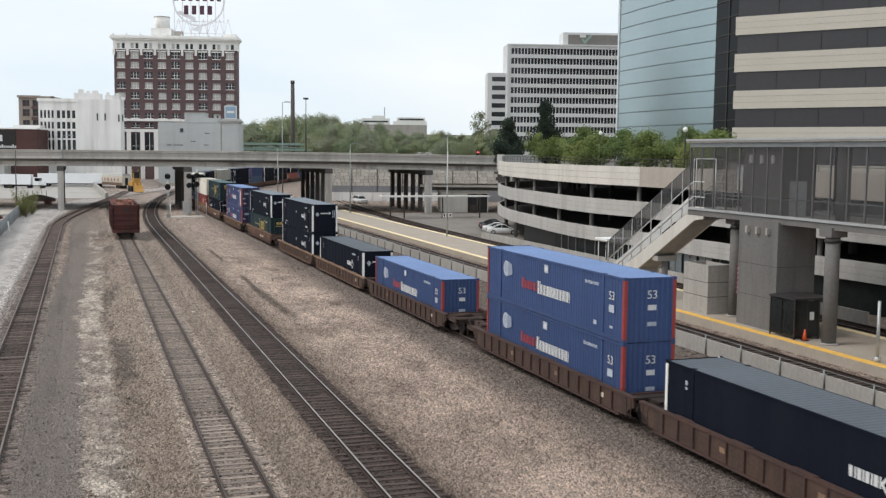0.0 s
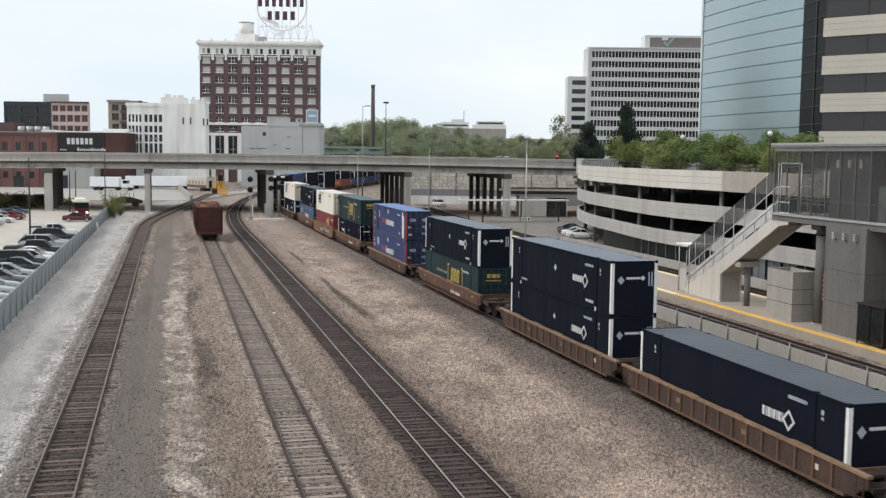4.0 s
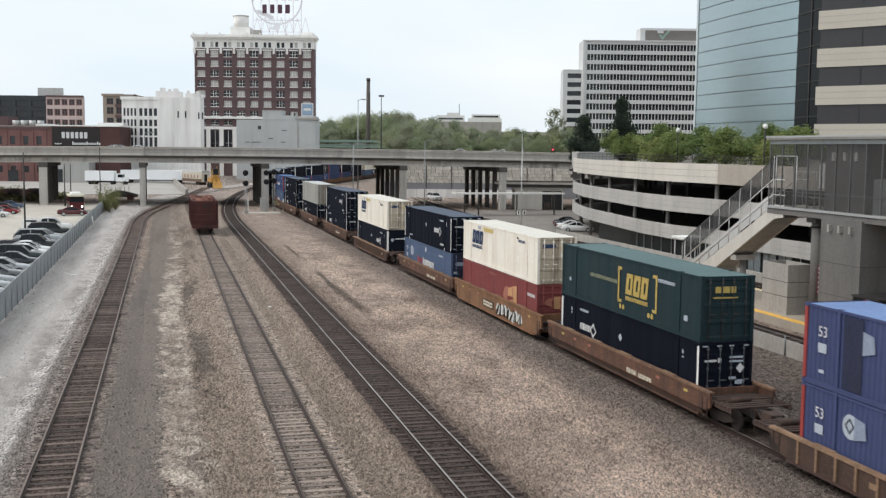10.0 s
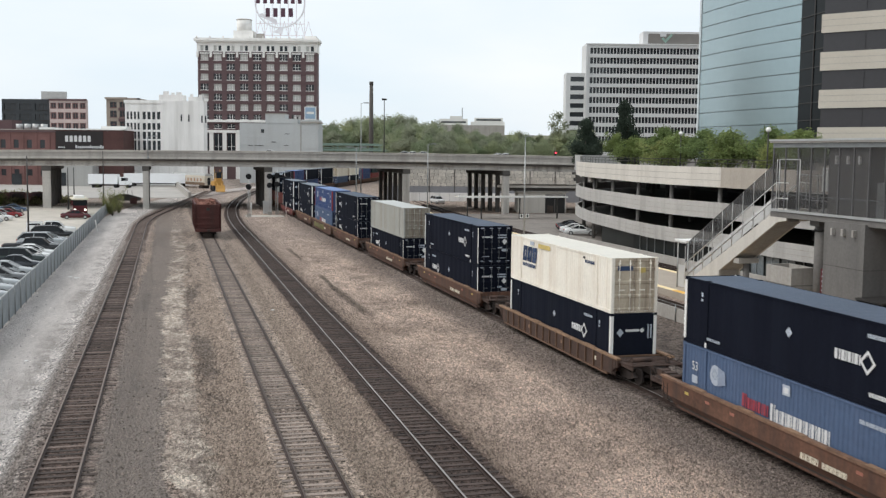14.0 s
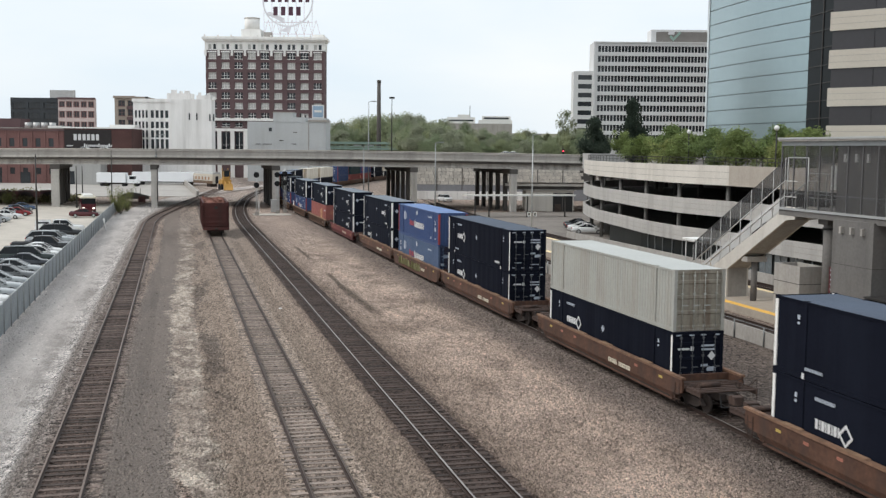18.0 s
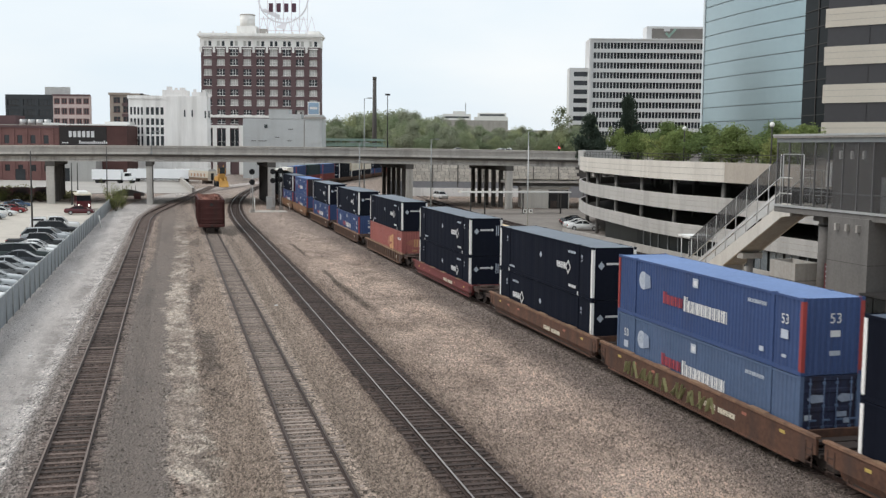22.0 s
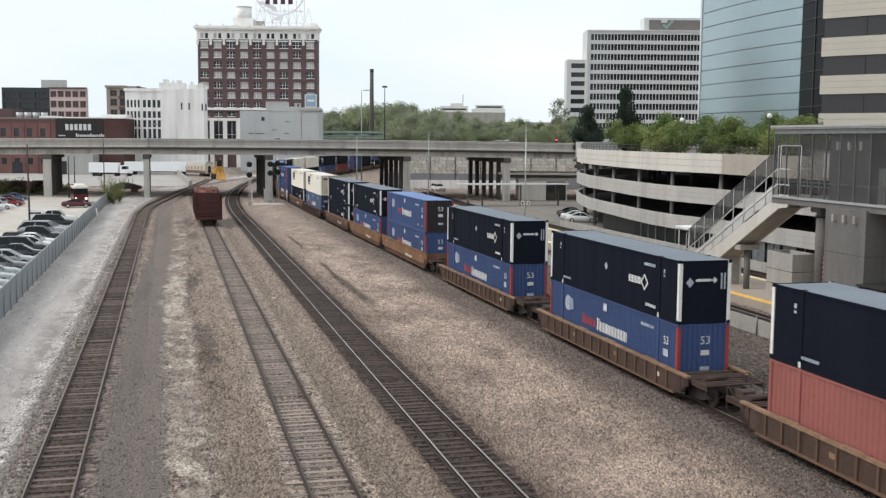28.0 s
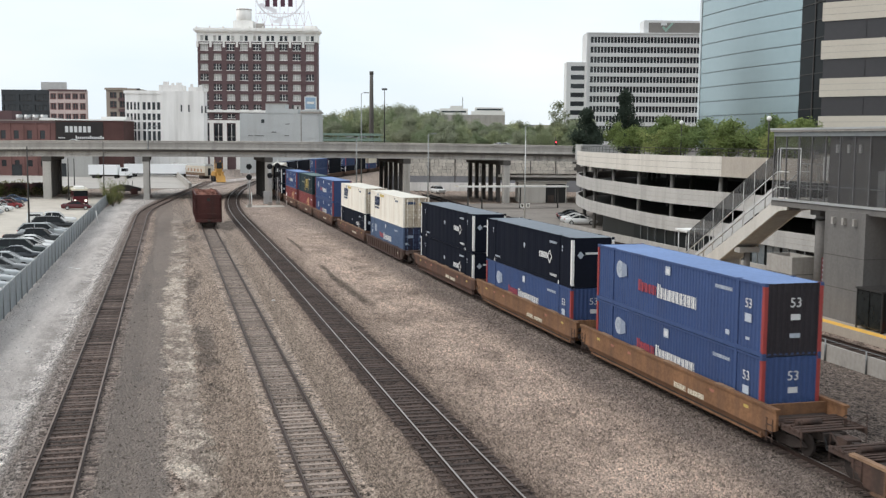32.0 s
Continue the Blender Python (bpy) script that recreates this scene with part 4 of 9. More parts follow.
def container(style):
    """One container, its base at the origin, built once for each style."""
    st = STYLES[style]
    c = thing("shipping_container", (0, 0, 0), st["label"], "container", "containers on the train")
    for n, me in container_meshes(style, st["paint"], st["roof"], st["doors"], st["folds"]).items():
        ob = part(RENAME.get(n, n), me, None, c)
        if n == "corner_0" and st["doors"] and st["post"] is WHITE:
            part("post_face", plate(-LEN / 2 + 0.005, -LEN / 2 + 0.165, 0.14, HIGH - 0.14), WHITE, c, "white face of the corner post")
        elif n.startswith("corner_") and st["post"] is not st["paint"] and not (st["doors"] and n == "corner_1"):
            me.materials[0] = st["post"]
            ob["label"] = "white corner post" if st["post"] is WHITE else "red corner post"
        if n == "end_wall" and "end" in st:
            me.materials[0] = st["end"]
            ob["label"] = "sooty black end wall"
        if n.startswith("door_") and "door" in st:
            me.materials[0] = st["door"]
            ob["label"] = "sooty door leaf" if st["door"] is DARK_BLUE else "rust-streaked door leaf"
        if n in ("castings", "post_0", "post_1", "lock_rods_0", "lock_rods_1"):
            ob["kind"] = "stuff"
        if n.startswith("lock") and style in ("navy", "navyback", "green"):
            me.materials[0] = DARK_STEEL if style == "green" else ROD_GREY
    k = st["marks"]
    if k == "umx":
        o = 8.0 if "rear" in st else 0.0
        part("wordmark", letters(o - 2.78, 1.30, 0.36, 4, 1.45, 1, first=1), LETTER_W, c)
        part("emblem", ring(o - 4.55, 1.46, 0.42, 0.14), LETTER_W, c)
        if "bare" not in st:
            part("diamond_placard", ring(0.0, 1.72, 0.21, 0.205), PALE_LOGO, c)
        part("code_line", letters(o - 4.5 if o == 0.0 else o - 2.7, 2.30, 0.14, 9, 1.2, 3, first=1), PALE_LOGO, c)
        part("code_line", letters(-4.7, 0.36, 0.15, 7, 1.1, 4, first=1), LETTER_W, c)
        part("code_line", letters(6.0, 0.36, 0.12, 7, 1.1, 6, first=1), PALE_LOGO, c)
        for y in (-6.62, 6.5):
            part("small_badge", plate(y - 0.07, y + 0.07, 2.16, 2.34), PALE_LOGO, c)
            part("small_badge", plate(y - 0.07, y + 0.07, 1.98, 2.08), PALE_LOGO, c)
        for y in (-6.096, 6.096):
            part("post_foot", plate(y - 0.075, y + 0.075, 0.02, 0.24, -1.312), LETTER_W, c, "white foot of the lifting post")
        if st["doors"]:
            yd = -LEN / 2 + 0.045
            part("door_wordmark", end_plate(-1.0, -0.42, 2.02, 2.12, yd), LETTER_W, c)
            part("door_emblem", end_plate(-0.36, -0.2, 1.98, 2.18, yd), LETTER_W, c)
            for x0, x1, z, hi in ((0.2, 0.86, 2.16, 0.09), (0.2, 0.9, 1.98, 0.09), (0.2, 0.55, 1.22, 0.12), (-0.95, -0.45, 0.62, 0.05), (0.22, 0.8, 0.5, 0.05), (0.5, 0.95, 1.0, 0.2)):
                part("door_mark", end_plate(x0, x1, z, z + hi, yd), PALE_LOGO, c)
            for x in (-1.0, -0.3, 0.3, 1.0):
                part("door_handle_mark", end_plate(x - 0.16, x + 0.1, 0.28, 0.33, yd), PALE_LOGO, c)
                part("header_mark", end_plate(x - 0.12, x + 0.12, HIGH - 0.2, HIGH - 0.14, yd), PALE_LOGO, c)
            part("door_placard", M().quad((0.7, -LEN / 2 - 0.012, 1.5), (0.9, -LEN / 2 - 0.012, 1.73), (0.7, -LEN / 2 - 0.012, 1.96), (0.5, -LEN / 2 - 0.012, 1.73)), LETTER_W, c)
        else:
            part("end_wordmark", end_plate(-0.45, 0.32, 1.92, 2.04, -LEN / 2 + 0.028), LETTER_W, c)
            part("end_emblem", M().quad(*[(x, -LEN / 2 + 0.02, z) for x, z in ((0.34, 1.98), (0.48, 1.84), (0.62, 1.98), (0.48, 2.12))]), LETTER_W, c)
            for i in range(2):
                part("end_code", end_plate(0.80 + i * 0.16, 0.87 + i * 0.16, 1.55, 2.3, -LEN / 2 + 0.028), PALE_LOGO, c)
            part("end_placard", M().quad((-0.75, -LEN / 2 + 0.02, 1.65), (-0.55, -LEN / 2 + 0.02, 1.88), (-0.75, -LEN / 2 + 0.02, 2.11), (-0.95, -LEN / 2 + 0.02, 1.88)), PALE_LOGO, c)
    if k == "psk":
        far = 1 if st["doors"] else -1
        gy, gz = (4.95, 1.95) if style == "violet" else (5.2, 1.9)
        globe = part("globe_emblem", disc(gy, gz, 0.44), PALE_LOGO, c, "pale globe emblem")
        part("globe_streaks", M().quad((-1.306, gy - 0.2, gz + 0.40), (-1.306, gy - 0.75, gz + 0.30), (-1.306, gy - 0.85, gz - 0.25), (-1.306, gy - 0.2, gz - 0.42)), STREAK, globe)
        part("globe_mark", ring(gy + 0.05, gz + 0.02, 0.28, 0.10, 4), STREAK, globe)
        part("wordmark", letters(3.05, 1.12, 0.44, 5, 1.95, 7, first=1.25), LETTER_R, c, "faded red wordmark bars")
        part("wordmark", letters(1.02, 1.04, 0.52, 10, 3.8, 8, first=1.28), LETTER_W, c, "white wordmark bars")
        part("round_badge", plate(-0.23, 0.25, 2.22, 2.62), PALE_LOGO, c)
        part("badge_mark", plate(-0.13, 0.15, 2.30, 2.52, -1.306), LETTER_W, c)
        part("size_number", NUM53, None, c, "white size number", at=Matrix.Translation((-1.302, far * 6.95, 1.95)) @ ON_SIDE)
        part("size_plate", plate(far * 6.95 - 0.24, far * 6.95 + 0.24, 1.22, 1.56), PALE_LOGO, c)
        part("size_plate", plate(far * 6.95 - 0.15, far * 6.95 + 0.15, 0.5, 0.62), PALE_LOGO, c)
        part("code_line", letters(-4.3, 2.26, 0.15, 8, 1.4, 9, first=1), PALE_LOGO, c)
        part("letter_mark", plate(-5.55, -5.25, 0.45, 0.65), PALE_LOGO, c)
        if st["doors"]:
            for x, z in ((-0.62, 2.02), (0.62, 2.02)):
                part("door_emblem", M().quad(*[(x + a, -LEN / 2 + 0.03, z + b) for a, b in ((-0.36, 0.0), (-0.12, -0.17), (0.36, -0.12), (0.36, 0.12), (-0.12, 0.17))]), STREAK, c)
            for x0, x1, z in ((-1.05, -0.75, 1.22), (0.3, 0.75, 1.3), (-1.0, -0.65, 0.52), (0.25, 0.8, 0.62), (0.62, 0.9, 1.05)):
                part("door_plate", end_plate(x0, x1, z, z + 0.2, -LEN / 2 + 0.045), PALE_LOGO if x0 < 0 else STREAK, c)
        else:
            part("size_number", NUM53, None, c, "white size number", at=Matrix.Translation((0.1, -LEN / 2 + 0.012, 2.1)) @ ON_END)
            part("size_plate", end_plate(-0.1, 0.32, 1.42, 1.66, -LEN / 2 + 0.028), LETTER_W, c)
            part("size_plate", end_plate(-0.12, 0.34, 0.72, 0.9, -LEN / 2 + 0.028), PALE_LOGO, c)
    if style == "violet":
        part("torn_patch", M().prism([(-7.4, 0.2), (-6.55, 0.24), (-6.5, 1.5), (-6.56, 2.66), (-7.1, 2.7), (-7.38, 2.2), (-7.42, 1.2)], "x", -1.306, -1.3015), LETTER_W, c, "ragged white patch")
        part("patch_tear", M().prism([(-7.45, 2.3), (-6.9, 2.45), (-6.95, 2.72), (-7.45, 2.72)], "x", -1.311, -1.3065), DARK_BLUE, c)
        part("dark_panel", plate(4.75, 5.8, 0.22, 2.72, -1.3), DARK_BLUE, c, "dark side panel")
        part("torn_edge", plate(1.3, 1.75, 2.36, 2.7), DARK_BLUE, c)
        part("torn_edge", plate(-1.4, -0.65, 2.62, 2.74), SOOT, c)
    if k == "cgr":
        for y, d in ((0.35, 1), (-3.85, -1)):
            part("bracket", plate(y - 0.08, y + 0.08, 0.62, 2.42), LETTER_Y, c)
            part("bracket", plate(min(y, y - d * 0.38), max(y, y - d * 0.38), 2.27, 2.42), LETTER_Y, c)
            part("bracket", plate(min(y, y - d * 0.38), max(y, y - d * 0.38), 0.62, 0.77), LETTER_Y, c)
        part("wordmark", slanted(-0.45, 1.12, 1.05, 3, 2.55, 0.30), LETTER_Y, c)
        part("caption", letters(-0.5, 0.82, 0.2, 9, 2.5, 5, first=1), LETTER_Y, c)
        part("caption", letters(4.0, 1.5, 0.2, 16, 3.5, 5, first=1), CAPTION, c)
        part("code_line", letters(-4.0, 2.15, 0.16, 8, 1.7, 12, first=1), PALE_LOGO, c)
        for y in (0.1, -0.25, -3.1, -3.45):
            part("spot", disc(y, 0.42, 0.13), LETTER_Y, c)
        part("small_badge", plate(-6.95, -6.6, 0.75, 1.0), PALE_LOGO, c)
        part("small_badge", plate(6.7, 6.95, 0.9, 1.1), PALE_LOGO, c)
        part("door_emblem", M().box(-0.6, 0.4, -LEN / 2 + 0.033, -LEN / 2 + 0.039, 2.14, 2.42), LETTER_Y, c)
        for x in (-0.33, 0.1):
            part("door_emblem_gap", M().box(x, x + 0.06, -LEN / 2 + 0.026, -LEN / 2 + 0.032, 2.05, 2.42), GREEN, c)
        part("door_caption", M().box(-0.7, 0.5, -LEN / 2 + 0.033, -LEN / 2 + 0.039, 1.9, 1.97), LETTER_Y, c)
    if k == "ccr":
        part("wordmark", slanted(5.75, 1.42, 0.95, 3, 2.6, 0.33, seed=2), LETTER_N, c, "navy wordmark blocks")
        part("caption", letters(5.7, 1.08, 0.22, 9, 2.4, 5, first=1), LETTER_N, c)
        part("warning_stripe", plate(0.9, 2.95, 2.42, 2.68), TAG, c, "yellowed warning label")
        part("repair_patch", plate(3.7, 4.4, 2.5, 2.72), PALE_LOGO, c)
        part("code_line", letters(-4.5, 2.3, 0.16, 7, 1.3, 5, first=1), LETTER_N, c)
        part("side_mark", plate(-4.5, -4.2, 2.5, 2.62), DARK_STEEL, c)
        part("door_emblem", end_plate(-0.95, -0.1, 2.22, 2.46, -LEN / 2 + 0.045), LETTER_N, c)
        part("door_label", end_plate(0.25, 0.62, 2.1, 2.36, -LEN / 2 + 0.045), TAG, c)
    if k == "red":
        for a, z0, z1 in ((-2.55, 0.62, 1.32), (-2.55, 1.42, 2.16)):
            m = M()
            n = 8
            low = [(a - 1.8 * i / n, z0 + 0.08 * math.sin(i * 0.5)) for i in range(n + 1)]
            top = [(a - 1.8 * i / n, z1 - 0.14 * math.cos(i * 0.4)) for i in range(n + 1)]
            m.prism(low + top[::-1], "x", -1.306, -1.3015)
            part("emblem", m, LETTER_O, c, "faded orange block emblem")
        part("emblem", M().prism([(-1.55, 1.36), (-2.5, 0.9), (-2.5, 2.1), (-1.9, 1.95)], "x", -1.305, -1.3015), FADED_O, c, "worn edge of the emblem")
        part("emblem", plate(-3.62, -3.54, 0.62, 2.1, -1.309), REDC, c)
        part("code_line", letters(-6.4, 2.0, 0.2, 7, 1.4, 5, first=1), LETTER_W, c)
        part("code_line", letters(1.5, 2.5, 0.12, 9, 1.4, 5, first=1), CORAL, c)
        part("end_emblem", end_plate(-0.15, 0.75, 1.35, 2.1, -LEN / 2 + 0.04), LETTER_O, c)
        part("end_emblem", M().quad(*[(x, -LEN / 2 + 0.03, z) for x, z in ((-0.85, 1.7), (-0.18, 1.38), (-0.18, 2.05), (-0.6, 1.98))]), FADED_O, c)
        part("end_plate", end_plate(-0.2, 0.3, 0.9, 1.08, -LEN / 2 + 0.04), LETTER_O, c)
    for ob in c.children:
        if ob.name.split(".")[0] in ("wordmark", "caption", "code_line"):
            ob["kind"] = "stuff"
    return c


def truck_parts(car, y):
    """A two-axle bogie under the car's end."""
    b = M()
    for x in (-0.98, 0.98):
        b.prism([(y - 1.15, 0.42), (y - 0.8, 0.62), (y + 0.8, 0.62), (y + 1.15, 0.42), (y + 0.85, 0.36), (y + 0.35, 0.2), (y - 0.35, 0.2), (y - 0.85, 0.36)], "x", x - 0.07, x + 0.07)
    b.box(-1.0, 1.0, y - 0.2, y + 0.2, 0.4, 0.7)
    part("bogie_frame", b, GEAR, car)
    for yy in (y - 0.89, y + 0.89):
        w = M()
        for x in (-0.755, 0.755):
            w.rod((x - 0.065, yy, 0.42), (x + 0.065, yy, 0.42), 0.42, n=16)
        w.rod((-0.9, yy, 0.42), (0.9, yy, 0.42), 0.075, n=8)
        part("wheelset", w, GEAR, car)


def well_car(look_, ribs, paint, joint, boxed=False, plain=False, sprayed=False):
    """One unit of a well car; joint: the coupled ends of a pack (front, rear)."""
    top = 1.12 if ribs or paint is RED_CAR else 1.48 if paint is TAN_CAR else 1.34
    c = thing("well_car", (0, 0, 0), look_, "freight wagon", "wagons of the train")
    for s in (-1, 1):
        x0, x1 = (s * 1.44, s * 1.54) if s > 0 else (s * 1.54, s * 1.44)
        sill = M().prism([(-9.55, top), (-9.55, 0.76), (-9.2, 0.66), (-8.85, 0.30), (-8.0, 0.26), (8.0, 0.26), (8.85, 0.30), (9.2, 0.66), (9.55, 0.76), (9.55, top)], "x", x0, x1)
        if not ribs and not sprayed:
            # the lower web leans in towards the well
            sill = M().prism([(-9.55, top), (-9.55, 0.76), (-9.2, 0.6), (9.2, 0.6), (9.55, 0.76), (9.55, top)], "x", x0, x1)
            part("lower_web", M().prism([(s * 1.44, 0.602), (s * 1.535, 0.602), (s * 1.36, 0.27), (s * 1.26, 0.27)], "y", -8.7, 8.7), paint, c)
        part("side_sill", sill, WEB if ribs else paint, c)
        part("top_chord", M().box(s * 1.49 - 0.11, s * 1.49 + 0.11, -9.6, 9.6, top, top + 0.1), CHORD if ribs and not plain else LEDGE if paint is ORANGE_CAR else paint, c)
        part("bottom_chord", M().box(s * 1.5 - 0.12, s * 1.5 + 0.12, -8.4, 8.4, 0.18, 0.28) if ribs or sprayed else M().box(s * 1.32 - 0.1, s * 1.32 + 0.1, -8.4, 8.4, 0.18, 0.27), paint, c)
        if s < 0:
            for y in (-5.6, -0.9, 2.6, 6.4):
                part("guide_plate", M().box(-1.58, -1.34, y - 0.6, y + 0.6, top + 0.102, top + 0.125), paint if plain else CHORD, c)
        if ribs and s < 0:
            rib = M().box(s * 1.58 - 0.045, s * 1.58 + 0.045, -0.05, 0.05, 0.29, top).data("rib", CHORD if paint is BROWN_CAR and not plain else paint)
            for i in range(15):
                part("rib", rib, None, c, at=Matrix.Translation((0, -7.7 + i * 1.1, 0)))
            for i, y in enumerate((-6.6, -1.8, 3.7)):
                part("stencil", M().box(-1.546, -1.54, y - 0.24, y + 0.08, 0.62, 0.82), (BUFF, CHORD, CHORD)[i], c)
        elif s < 0:
            if boxed:
                part("stencil", M().box(-1.55, -1.54, -0.35, 2.25, 0.50, 1.02), GEAR, c, "dark stencil panel")
                part("stencil_block", slanted(2.0, 0.58, 0.36, 3, 2.1, 0.16, x=-1.552, lean=0.0), BUFF, c)
            else:
                part("stencil_line", letters(-1.4, 0.62, 0.24, 4, 1.1, 3, x=-1.546, first=1), BUFF, c)["kind"] = "stuff"
                part("stencil_line", letters(-2.7, 0.62, 0.22, 6, 1.4, 5, x=-1.546, first=1), BUFF, c)["kind"] = "stuff"
            for y in (-7.6, -4.9, 3.2, 5.2, 7.0):
                part("stencil", M().box(-1.55, -1.54, y, y + 0.34, top - 0.34, top - 0.22), LETTER_Y if y in (-7.6, 7.0) else FADED_O, c)
    part("floor_plate", M().box(-1.4, 1.4, -8.1, 8.1, 0.26, 0.34), GEAR, c)
    for e in (-1, 1):
        coupled = joint[0 if e < 0 else 1]
        reach = 11.0 if coupled else 9.85
        d = M()
        d.box(-0.45, 0.45, *sorted((e * 8.35, e * reach)), 0.66, 0.98)
        d.box(-1.3, 1.3, *sorted((e * 8.42, e * 8.95)), 0.92, 1.02)
        part("center_sill", d, GEAR, c, "grimy centre sill")
        for k in range(3):
            a, b = sorted((e * (9.0 + k * 0.26), e * (9.14 + k * 0.26)))
            # joined ends use the dark gear paint to carry the shade there
            part("cross_beam", M().box(-1.43, 1.43, a, b, 0.96 + 0.03 * (k % 2) - (0.0 if coupled else 0.3), 1.10 - (0.0 if coupled else 0.3)), DECK_RUST if coupled else GEAR, c)
        a, b = sorted((e * 8.3, e * 8.42))
        part("bulkhead", M().box(-1.44, 1.44, a, b, 0.3, top - 0.02), paint, c)
        rail = M()
        for x in (-1.56,):
            for q in (8.95, 9.35):
                rail.rod((x, e * q, 0.25), (x, e * q, 1.15), 0.022, n=5)
            for z in (0.4, 0.65, 0.9):
                rail.rod((x, e * 8.95, z), (x, e * 9.35, z), 0.02, n=5)
        part("corner_ladder", rail, DECK_RUST, c)
        if coupled:
            for k in range(4):
                a, b = sorted((e * (9.8 + k * 0.3), e * (9.98 + k * 0.3)))
                part("walkway_slat", M().box(-1.45, 1.45, a, b, 1.02, 1.07), DECK_RUST, c)
            for x in (-1.4, 1.34):
                part("walkway_edge", M().box(x, x + 0.06, *sorted((e * 9.7, e * 11.0)), 0.86, 1.10), DECK_RUST, c)
            part("coupler", M().box(-0.14, 0.14, *sorted((e * 10.9, e * 11.85)), 0.72, 0.96), GEAR, c)
            part("coupler_head", M().prism([(-0.3, e * 11.5), (0.26, e * 11.45), (0.3, e * 11.75), (0.05, e * 11.95), (-0.24, e * 11.9)], "z", 0.66, 1.02), DECK_RUST, c)
            hose = M()
            for x in (-0.4, 0.42):
                hose.rod((x, e * 10.95, 0.9), (x * 1.3, e * 11.3, 0.45), 0.03, n=5).rod((x * 1.3, e * 11.3, 0.45), (x * 0.6, e * 11.7, 0.55), 0.03, n=5)
            part("air_hose", hose, BLACK, c)
            g2 = M()
            for x in (-1.38, 1.38):
                g2.rod((x, e * 10.95, 0.5), (x, e * 10.95, 1.55), 0.02, n=5)
                g2.rod((x, e * 10.95, 1.55), (x, e * 10.3, 1.1), 0.02, n=5)
            tagged(part("hand_rail", g2, DECK_RUST, c), kind="stuff")
            wheel = M()
            for k in range(12):
                p0, p1 = k * math.pi / 6, (k + 1) * math.pi / 6
                wheel.rod((0.75 + 0.2 * math.cos(p0), e * 10.6, 1.3 + 0.2 * math.sin(p0)), (0.75 + 0.2 * math.cos(p1), e * 10.6, 1.3 + 0.2 * math.sin(p1)), 0.018, n=4)
            tagged(part("brake_wheel", wheel, GEAR, c), kind="stuff")
            part("brake_stand", M().box(0.7, 0.8, *sorted((e * 10.5, e * 10.58)), 1.05, 1.36), DECK_RUST, c)
            part("air_reservoir", M().rod((-0.95, e * 9.95, 1.16), (0.1, e * 9.95, 1.16), 0.12, n=10), DECK_RUST, c)
            truck_parts(c, e * 9.55)
        elif e > 0:
            part("joint_cover", M().box(-0.6, 0.6, 9.6, 10.1, 0.99, 1.08), GEAR, c)
            truck_parts(c, 9.85)
    return c


# lower, upper, wagon style; place along the train in metres
TRAIN = [
    (-174.1, "slate", "", "b"), (-154.4, "blue", "blue", "b"), (-130.3, "blue", "", "b"), (-110.2, "slate", "", "a"), (-90.4, "ink", "ink", "a"),
    (-66.6, "green", "ink", "o"), (-42.5, "purple", "violet", "c"), (-18.8, "navyback", "green", "o"), (1.2, "maroon", "cream", "t"), (20.8, "faded", "navy", "o"),
    (44.8, "ink", "cream", "a"), (68.4, "navyback", "navy", "o"), (92.9, "navyback", "stone", "o"), (117.0, "navyback", "navyback", "o"), (136.6, "faded", "blue", "o"),
    (156.2, "inkback", "ink", "o"), (179.9, "ink", "ink", "r"), (203.6, "coral", "ink", "a"), (227.2, "blue", "ink", "a"), (250.8, "blue", "ink", "a"),
    (274.4, "blue", "bluesoot", "t"), (294.2, "blue", "ink", "t"), (313.8, "ink", "ink", "o"), (337.2, "faded", "cream", "b"), (356.9, "ink", "cream", "o"),
    (380.2, "blue", "blue", "o"), (400.0, "maroon", "green", "o"), (419.7, "maroon", "blue", "o"), (443.4, "ink", "ink", "o"), (463.1, "ink", "cream", "b"),
    (482.8, "navy", "cream", "o"), (506.4, "blue", "navy", "o"), (526.1, "maroon", "navy", "o"), (549.7, "blue", "blue", "b"), (569.4, "navy", "navy", "o"),
    (593.1, "ink", "blue", "o"), (612.8, "ink", "ink", "o"), (636.4, "blue", "cream", "a"), (656.1, "navy", "navy", "o"), (679.7, "blue", "ink", "o"), (699.4, "ink", "ink", "b"),
]
SPEED = 13.545
# the line as distance along it: straight, then a long bend to the right behind the overpass
LINE_Y = np.arange(-700.0, 1000.0, 2.0)
LINE_X = np.array([path_d(v)[0] for v in LINE_Y])
LINE_S = np.concatenate([[0], np.cumsum(np.hypot(np.diff(LINE_X), np.diff(LINE_Y)))])
S_ZERO = float(np.interp(40.0, LINE_Y, LINE_S)) - 40.0


def on_line(u):
    s = u + S_ZERO
    y = float(np.interp(s, LINE_S, LINE_Y))
    x = float(np.interp(y, LINE_Y, LINE_X))
    return x, y


def train_pose(u, high):
    ax, ay = on_line(u - 6.5)
    bx, by = on_line(u + 6.5)
    return Matrix.Translation(((ax + bx) / 2, (ay + by) / 2, -0.23 + high)) @ Matrix.Rotation(math.atan2(-(bx - ax), by - ay), 4, "Z")


PAINTS = {"b": (BROWN_CAR, True, "dark brown ribbed well car"), "c": (BROWN_CAR, True, "brown ribbed well car with an amber top edge"), "a": (AMBER_CAR, True, "dusty amber ribbed well car"), "o": (ORANGE_CAR, False, "weathered red-brown smooth-sided well car"), "t": (TAN_CAR, False, "dusty ochre smooth-sided well car"), "r": (RED_CAR, False, "red smooth-sided well car")}
BUILT, CARRIED = {}, []


